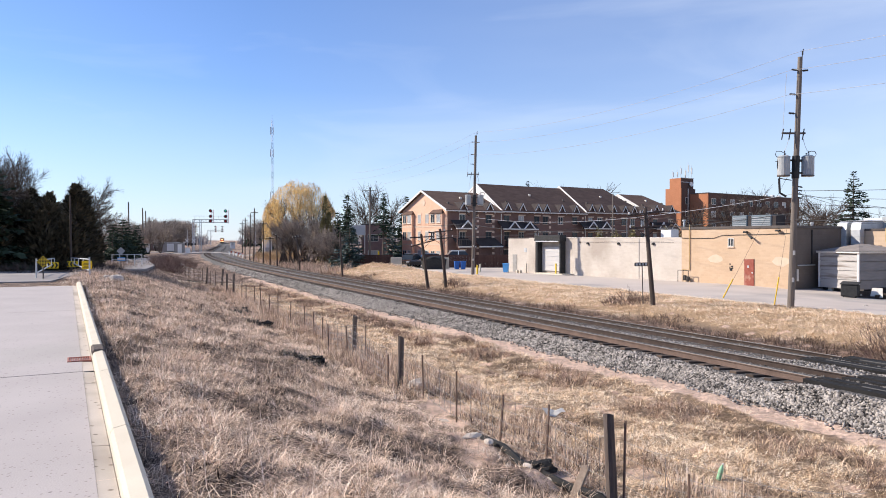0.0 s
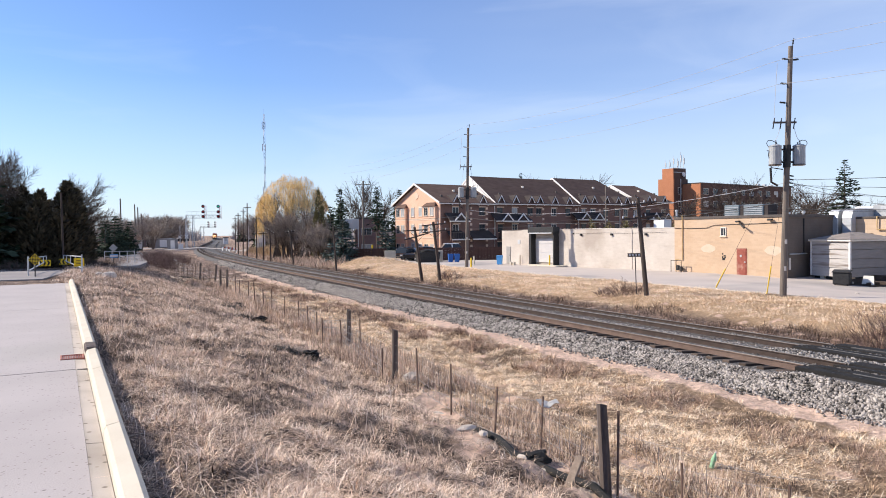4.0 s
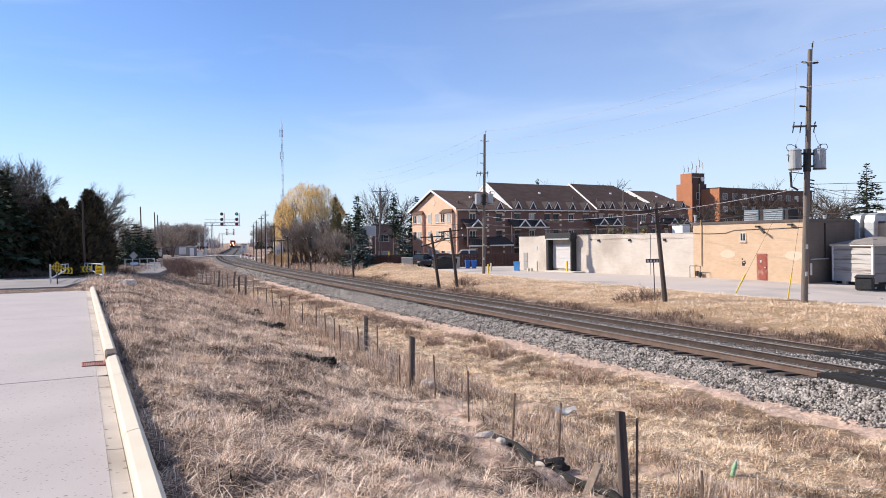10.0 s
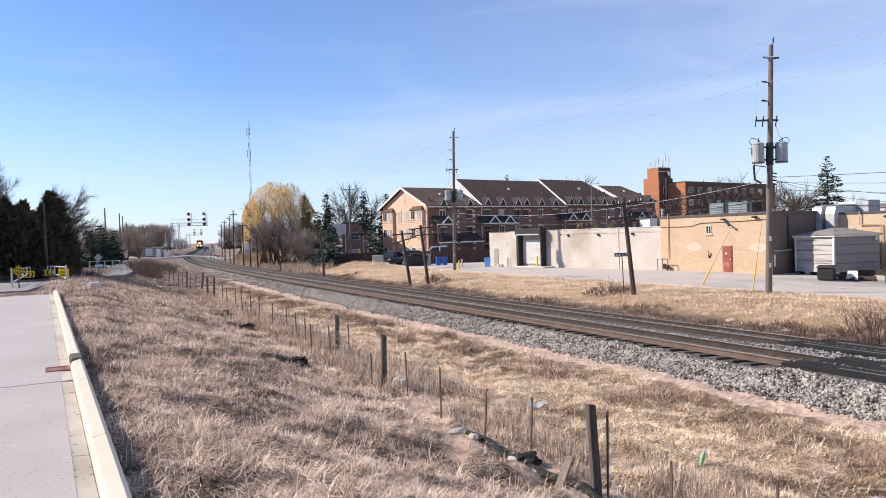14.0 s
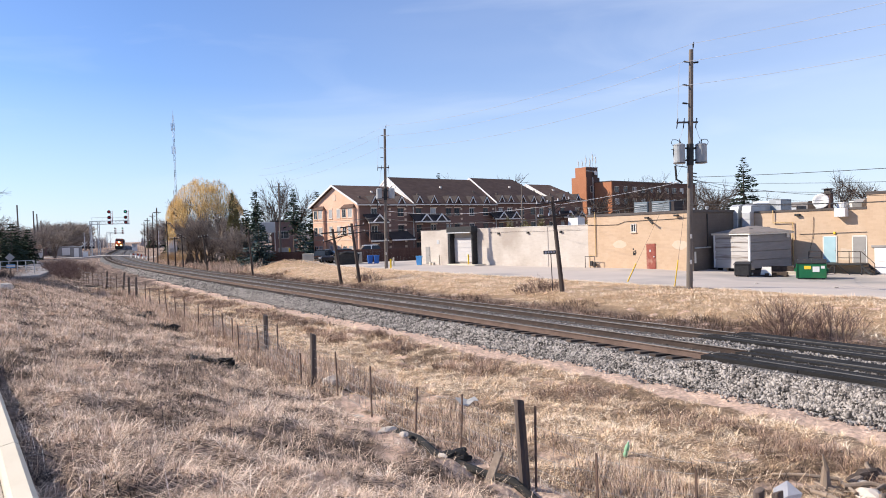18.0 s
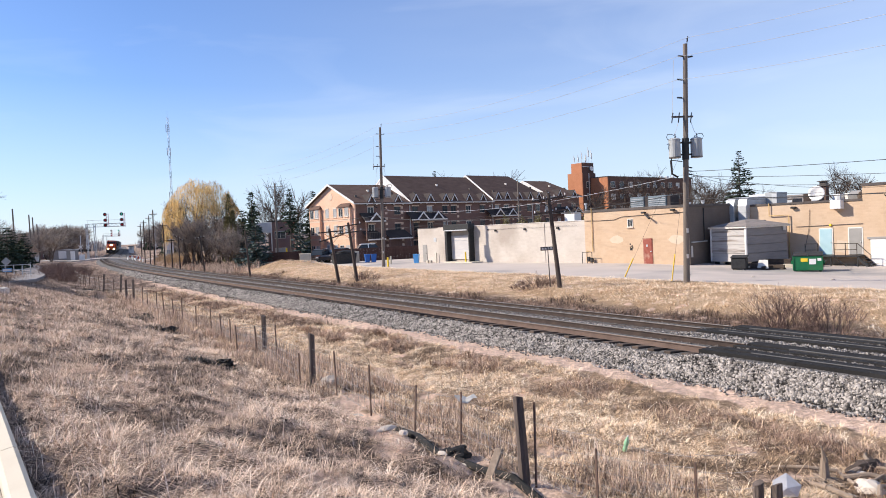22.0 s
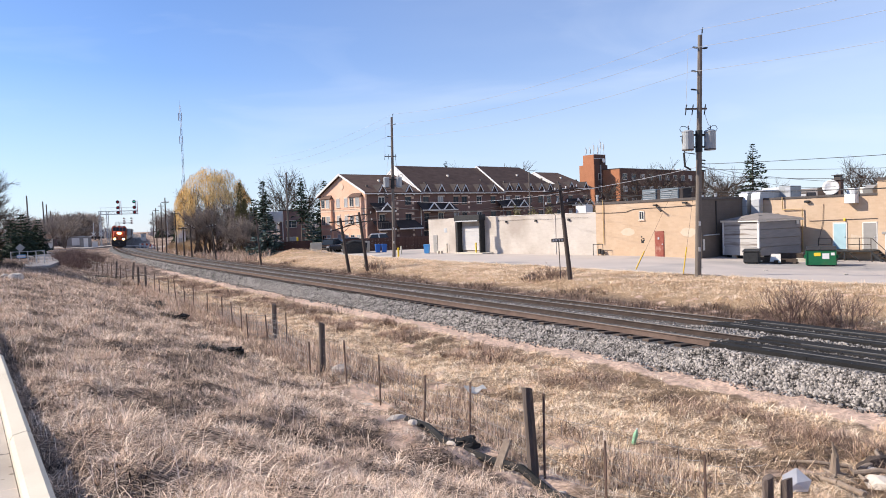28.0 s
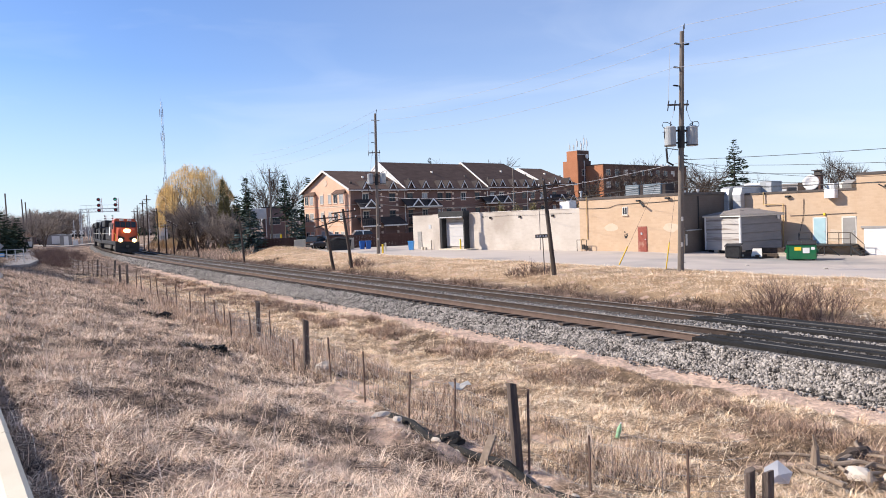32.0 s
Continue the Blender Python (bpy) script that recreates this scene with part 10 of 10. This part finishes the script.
def block_house(at, w, d, h, m, label, rows, cols, roof=None, ridge=0.0):
    b = thing("house", at, label, "building", "far houses")
    part("wall", Shape().box(0, 0, -0.6, w, d, h), m, b)
    if ridge:
        part("roof", Shape().add([(-0.4, -0.4, h), (w + 0.4, -0.4, h), (w + 0.4, d + 0.4, h), (-0.4, d + 0.4, h), (w * 0.2, d / 2, h + ridge), (w * 0.8, d / 2, h + ridge)], [(0, 1, 5, 4), (1, 2, 5), (2, 3, 4, 5), (3, 0, 4), (0, 3, 2, 1)]), roof or SHINGLE, b)
    else:
        part("roof", Shape().box(-0.2, -0.2, h, w + 0.2, d + 0.2, h + 0.25, 0.02), roof or FLASH, b)
    for r in range(rows):
        for c in range(cols):
            window_unit(b, w * (c + 0.25) / cols, 0.9 + r * 2.7, w / cols * 0.45, 1.2, 0.0, GLASS if (r + c) % 2 else BLIND, CREAM, 1, sill=False)
    return b


def build_far_houses():
    h = block_house(pose(-13.4, 118.5, -0.7, 0, 0, 3), 3.9, 9, 6.3, BRICKHOUSE, "dark plum brick flat-roofed house behind spruces", 2, 1)
    por = part("porch", Shape().box(-1.9, -0.3, 4.6, 0.6, 1.6, 6.3, 0.03), WHITEPAINT, h, "white upper porch")
    part("porch_wall", Shape().box(-1.7, 0, -0.4, 0.4, 1.4, 1.6, 0.02), WHITEPAINT, h)
    for x in (-1.7, -0.6, 0.4):
        part("porch_post", Shape().box(x, -0.2, 1.6, x + 0.15, -0.05, 4.6), WHITEPAINT, por)
    s = thing("safety_post", pose(-8.9, 99.0, -0.6), "bright yellow marker post behind the fence", "post")
    part("post", Shape().box(-0.11, -0.08, 0, 0.11, 0.08, 2.2, 0.03), SIGNYELLOW, s)
    block_house(pose(-92, 212, -0.3, 0, 0, 22), 11, 8, 3.6, BRICKHOUSE, "low grey flat-roofed building beyond the crossing", 1, 6)
    block_house(pose(-103.0, 250.0, -0.2, 0, 0, 22), 9.0, 6, 4.0, FARWALL, "low grey building beside the crossing street", 1, 4)
    block_house(pose(-70, 158, -0.1, 0, 0, 24), 5, 6, 2.4, WHITEPAINT, "small pale house beyond the street", 1, 2, SHINGLE, 1.6)
    block_house(pose(-94.0, 317, -0.3, 0, 0, 18), 2.0, 3, 2.3, WHITEPAINT, "small white trackside building far away", 1, 1)
    block_house(pose(-37.7, 150, -0.5, 0, 0, 15), 1.9, 5, 3.8, WHITEPAINT, "narrow white house behind telegraph poles", 2, 1)
    block_house(pose(-60, 300, -0.4, 0, 0, 20), 16, 8, 4.0, FARWALL, "long low building far beyond the crossing", 1, 6, SHINGLE, 2.0)
    block_house(pose(66.0, 96.0, -0.8, 0, 0, -30), 14, 8, 5.2, FARWALL, "pale flat-roofed house behind the workshop", 1, 4)
    block_house(pose(55.0, 88.0, -0.8, 0, 0, -40), 6, 6, 4.6, GREYDOOR, "grey gabled house behind the workshop", 1, 2, GREYSHINGLE, 1.8)
    for k, (x, y) in enumerate(((-50.5, 172.0), (-48.8, 169.5), (-47.3, 166.8))):
        b = thing("road_barrier", at_ground(x, y, 30), "orange and white striped road barrier by the track", "barrier", "road barriers")
        for j in range(4):
            part("stripe", Shape().box(-0.9 + j * 0.45, -0.03, 0.7, -0.45 + j * 0.45, 0.03, 1.0), TRAINRED if j % 2 else WHITEPAINT, b)
        part("leg", Shape().box(-0.8, -0.25, 0, -0.72, 0.25, 1.0).box(0.72, -0.25, 0, 0.8, 0.25, 1.0), WHITEPAINT, b)


build_far_houses()

# ---- the train ----


def truck(parent, x, axles, spacing, r=0.5):
    t = part("bogie", Shape().box(x - spacing * (axles - 1) / 2 - 0.7, -1.15, 0.35, x + spacing * (axles - 1) / 2 + 0.7, -0.95, 0.95, 0.08).box(x - spacing * (axles - 1) / 2 - 0.7, 0.95, 0.35, x + spacing * (axles - 1) / 2 + 0.7, 1.15, 0.95, 0.08).box(x - 0.3, -0.95, 0.45, x + 0.3, 0.95, 0.9), TRAINGREY, parent, "grimy bogie frame")
    for k in range(axles):
        c = x + (k - (axles - 1) / 2) * spacing
        for s in (-0.75, 0.75):
            part("wheel", Shape().tube((c, s - 0.07, r), (c, s + 0.07, r), r, r, 16), RUST, t)
        part("axle", Shape().tube((c, -0.75, r), (c, 0.75, r), 0.09, 0.09, 8), TRAINGREY, t)


def locomotive(label, front, flank, lit):
    """A six-axle freight engine; x runs ahead, rails at z = 0."""
    t = thing("locomotive", Matrix(), label, "locomotive", "locomotives")
    L = 10.9
    part("frame", Shape().box(-L, -1.5, 1.05, L, 1.5, 1.55, 0.05), TRAINBLACK, t)
    part("fuel_tank", Shape().box(-3.2, -1.35, 0.35, 2.8, 1.35, 1.05, 0.15), TRAINGREY, t)
    # nose with slanted front, cab, long hood
    nose = Shape()
    w, v = 1.2, []
    for s in (-1, 1):
        v += [(L - 0.5, s * 1.15, 1.55), (L - 0.65, s * 1.05, 3.15), (L - 1.0, s * 0.85, 3.35), (L - 2.6, s * 1.2, 3.45), (L - 2.6, s * 1.3, 1.55)]
    nose.add(v, [(0, 1, 2, 3, 4), (9, 8, 7, 6, 5), (0, 5, 6, 1), (1, 6, 7, 2), (2, 7, 8, 3), (3, 8, 9, 4), (0, 4, 9, 5)])
    part("nose", nose, front, t, "short sloped nose")
    cab = Shape()
    v = []
    for s in (-1, 1):
        v += [(L - 2.3, s * 1.5, 1.55), (L - 2.3, s * 1.5, 3.35), (L - 2.75, s * 1.42, 4.35), (L - 3.0, s * 1.15, 4.68), (L - 5.0, s * 1.15, 4.68), (L - 5.0, s * 1.5, 4.3), (L - 5.0, s * 1.5, 1.55)]
    cab.add(v, [tuple(range(7)), tuple(range(13, 6, -1))] + [(i, (i + 1) % 7, 7 + (i + 1) % 7, 7 + i) for i in range(7)])
    cb = part("cab", cab, front, t, "red-orange crew cab" if front is TRAINRED else "dark crew cab")
    for y0, y1 in ((-1.3, -0.72), (-0.64, -0.04), (0.04, 0.64), (0.72, 1.3)):
        part("windscreen", Shape().slab([(L - 2.28, y0, 3.5), (L - 2.28, y1, 3.5), (L - 2.66, y1, 4.25), (L - 2.66, y0, 4.25)], 0.03), GLASS, cb)
    for s in (-1, 1):
        part("side_window", Shape().box(L - 4.6, s * 1.5 - 0.02, 3.2, L - 3.0, s * 1.5 + 0.02, 4.0), GLASS, cb)
    part("number_board", Shape().box(L - 2.75, -0.75, 4.36, L - 2.62, -0.25, 4.6).box(L - 2.75, 0.25, 4.36, L - 2.62, 0.75, 4.6), CREAM, cb)
    hood = part("long_hood", Shape().box(-L + 0.6, -0.95, 1.55, L - 5.0, 0.95, 4.25, 0.12), flank, t, "long engine hood")
    part("radiator", Shape().box(-L + 0.8, -1.5, 3.6, -L + 5.6, 1.5, 4.6, 0.1), TRAINBLACK, t)
    part("exhaust", Shape().box(-0.8, -0.5, 4.25, 0.8, 0.5, 4.6, 0.05), TRAINBLACK, t)
    part("blower_housing", Shape().box(2.6, -1.35, 3.0, 5.6, 1.35, 4.2, 0.1), flank, t)
    for k in range(9):
        for s in (-1, 1):
            part("hood_door", Shape().box(-L + 6.2 + k * 0.9, s * 0.96 - 0.02, 1.75, -L + 6.95 + k * 0.9, s * 0.96 + 0.02, 3.9), flank, hood)
    part("hood_stripe", Shape().box(-4.0, -0.985, 2.3, -2.5, 0.985, 3.6), WHITEPAINT, hood)
    # pilot, plough, coupler, steps, rails
    part("pilot", Shape().box(L, -1.45, 0.6, L + 0.12, 1.45, 1.55, 0.03), TRAINBLACK, t)
    part("plough", Shape().slab([(L + 0.05, -1.4, 0.15), (L + 0.6, 0, 0.12), (L + 0.35, 0, 0.75), (L + 0.1, -1.4, 0.75)], 0.04).slab([(L + 0.05, 1.4, 0.15), (L + 0.6, 0, 0.12), (L + 0.35, 0, 0.75), (L + 0.1, 1.4, 0.75)], -0.04), TRAINBLACK, t)
    part("coupler", Shape().box(L, -0.16, 0.75, L + 0.75, 0.16, 1.05, 0.05), TRAINGREY, t)
    part("coupler", Shape().box(-L - 0.75, -0.16, 0.75, -L, 0.16, 1.05, 0.05), TRAINGREY, t)
    for s in (-1, 1):
        rail = Shape().path([(L - 0.1, s * 1.45, 1.5), (L - 0.1, s * 1.45, 2.45), (L - 1.6, s * 1.48, 2.65), (L - 2.2, s * 1.5, 2.65)], 0.03, 5)
        part("handrail", rail, YELLOW if lit else WHITEPAINT, t, "yellow handrail" if lit else "white handrail")
        part("nose_stripe", Shape().slab([(L - 0.49, s * 1.1, 1.75), (L - 0.47, s * 0.35, 1.75), (L - 0.53, s * 0.25, 2.05), (L - 0.55, s * 1.08, 2.35)], 0.02), TRAINBLACK, t)
        part("side_rail", Shape().path([(L - 5.2, s * 1.45, 2.55), (-L + 0.2, s * 1.45, 2.55)], 0.025, 4), WHITEPAINT, t)
        part("steps", Shape().box(L - 0.75, s * 1.35 - 0.12, 0.3, L - 0.1, s * 1.35 + 0.12, 1.4, 0.02), TRAINGREY, t)
    if lit:
        part("headlight", Shape().tube((L - 0.62, -0.17, 3.02), (L - 0.52, -0.17, 3.02), 0.25, 0.25, 12).tube((L - 0.62, 0.17, 3.02), (L - 0.52, 0.17, 3.02), 0.25, 0.25, 12), HEADLIGHT, t, "lit headlight pair")
        for s in (-0.85, 0.85):
            part("ditch_light", Shape().tube((L + 0.1, s, 1.72), (L + 0.22, s, 1.72), 0.24, 0.24, 12), HEADLIGHT, t, "lit ditch light")
            part("light_bracket", Shape().box(L - 0.1, s - 0.2, 1.5, L + 0.1, s + 0.2, 1.95, 0.02), TRAINBLACK, t)
    for x in (6.9, -6.9):
        truck(t, x, 3, 2.05, 0.53)
    return t


def freight_car(label, m, kind):
    t = thing("freight_car", Matrix(), label, "freight car", "freight cars")
    L = 8.2
    if kind == "box":
        part("body", Shape().box(-L, -1.5, 1.1, L, 1.5, 4.55, 0.06), m, t)
        part("door", Shape().box(-1.5, -1.56, 1.3, 1.5, -1.5, 4.2).box(-1.5, 1.5, 1.3, 1.5, 1.56, 4.2), m, t)
    else:
        part("body", Shape().slab([(-L, -1.5, 2.0), (-L + 1.8, -1.5, 1.0), (L - 1.8, -1.5, 1.0), (L, -1.5, 2.0), (L, -1.5, 4.3), (-L, -1.5, 4.3)], -3.0), m, t)
        part("hatch", Shape().box(-L + 0.6, -0.4, 4.3, L - 0.6, 0.4, 4.55, 0.05), m, t)
    for k in range(9):
        x = -L + 0.9 + k * (2 * L - 1.8) / 8
        part("rib", Shape().box(x, -1.58, 2.0, x + 0.1, -1.5, 4.3).box(x, 1.5, 2.0, x + 0.1, 1.58, 4.3), m, t)
    part("sill", Shape().box(-L, -0.5, 0.85, L, 0.5, 1.1), TRAINGREY, t)
    part("ladder", Shape().box(L, -1.2, 1.2, L + 0.05, -0.8, 4.2), TRAINGREY, t)
    for x in (-6.0, 6.0):
        truck(t, x, 2, 1.75, 0.45)
    return t


def build_train():
    """The cars from the head of the train, each with the way of its middle behind the front coupler."""
    cars = [(locomotive("orange-red and black freight locomotive with bright headlights", TRAINRED, TRAINBLACK, True), 11.7),
            (locomotive("black freight locomotive coupled behind the leading engine", TRAINBLACK, TRAINBLACK, False), 34.9),
            (locomotive("dark freight locomotive third in the train", TRAINBLACK, FREIGHT, False), 58.1)]
    way = 70.0
    protos = [freight_car("faded brown boxcar in a freight train", FREIGHT, "box"), freight_car("grey covered hopper car in a freight train", GALV, "hopper")]
    for k in range(12):
        way += 9.1
        cars.append((protos[k] if k < 2 else copy_thing(protos[(k * 5 // 3) % 2], Matrix()), way))
        way += 9.1
    return cars


TRAIN = build_train()
SPEED, FRONT_AT_END = 17.0, 97.0


def train_pose(t, behind):
    """The train runs towards the camera along the nearer track."""
    s = FRONT_AT_END + SPEED * (32.0 - t) + behind
    (xa, ya), (xb, yb) = su_place(s + 6.5, 0.75), su_place(s - 6.5, 0.75)
    return pose((xa + xb) / 2, (ya + yb) / 2, -0.05, -4.0, 0, math.degrees(math.atan2(yb - ya, xb - xa)))


def motions():
    for ob, behind in TRAIN:
        walk(ob, [(t, train_pose(t, behind)) for t in range(0, 33)])


motions()
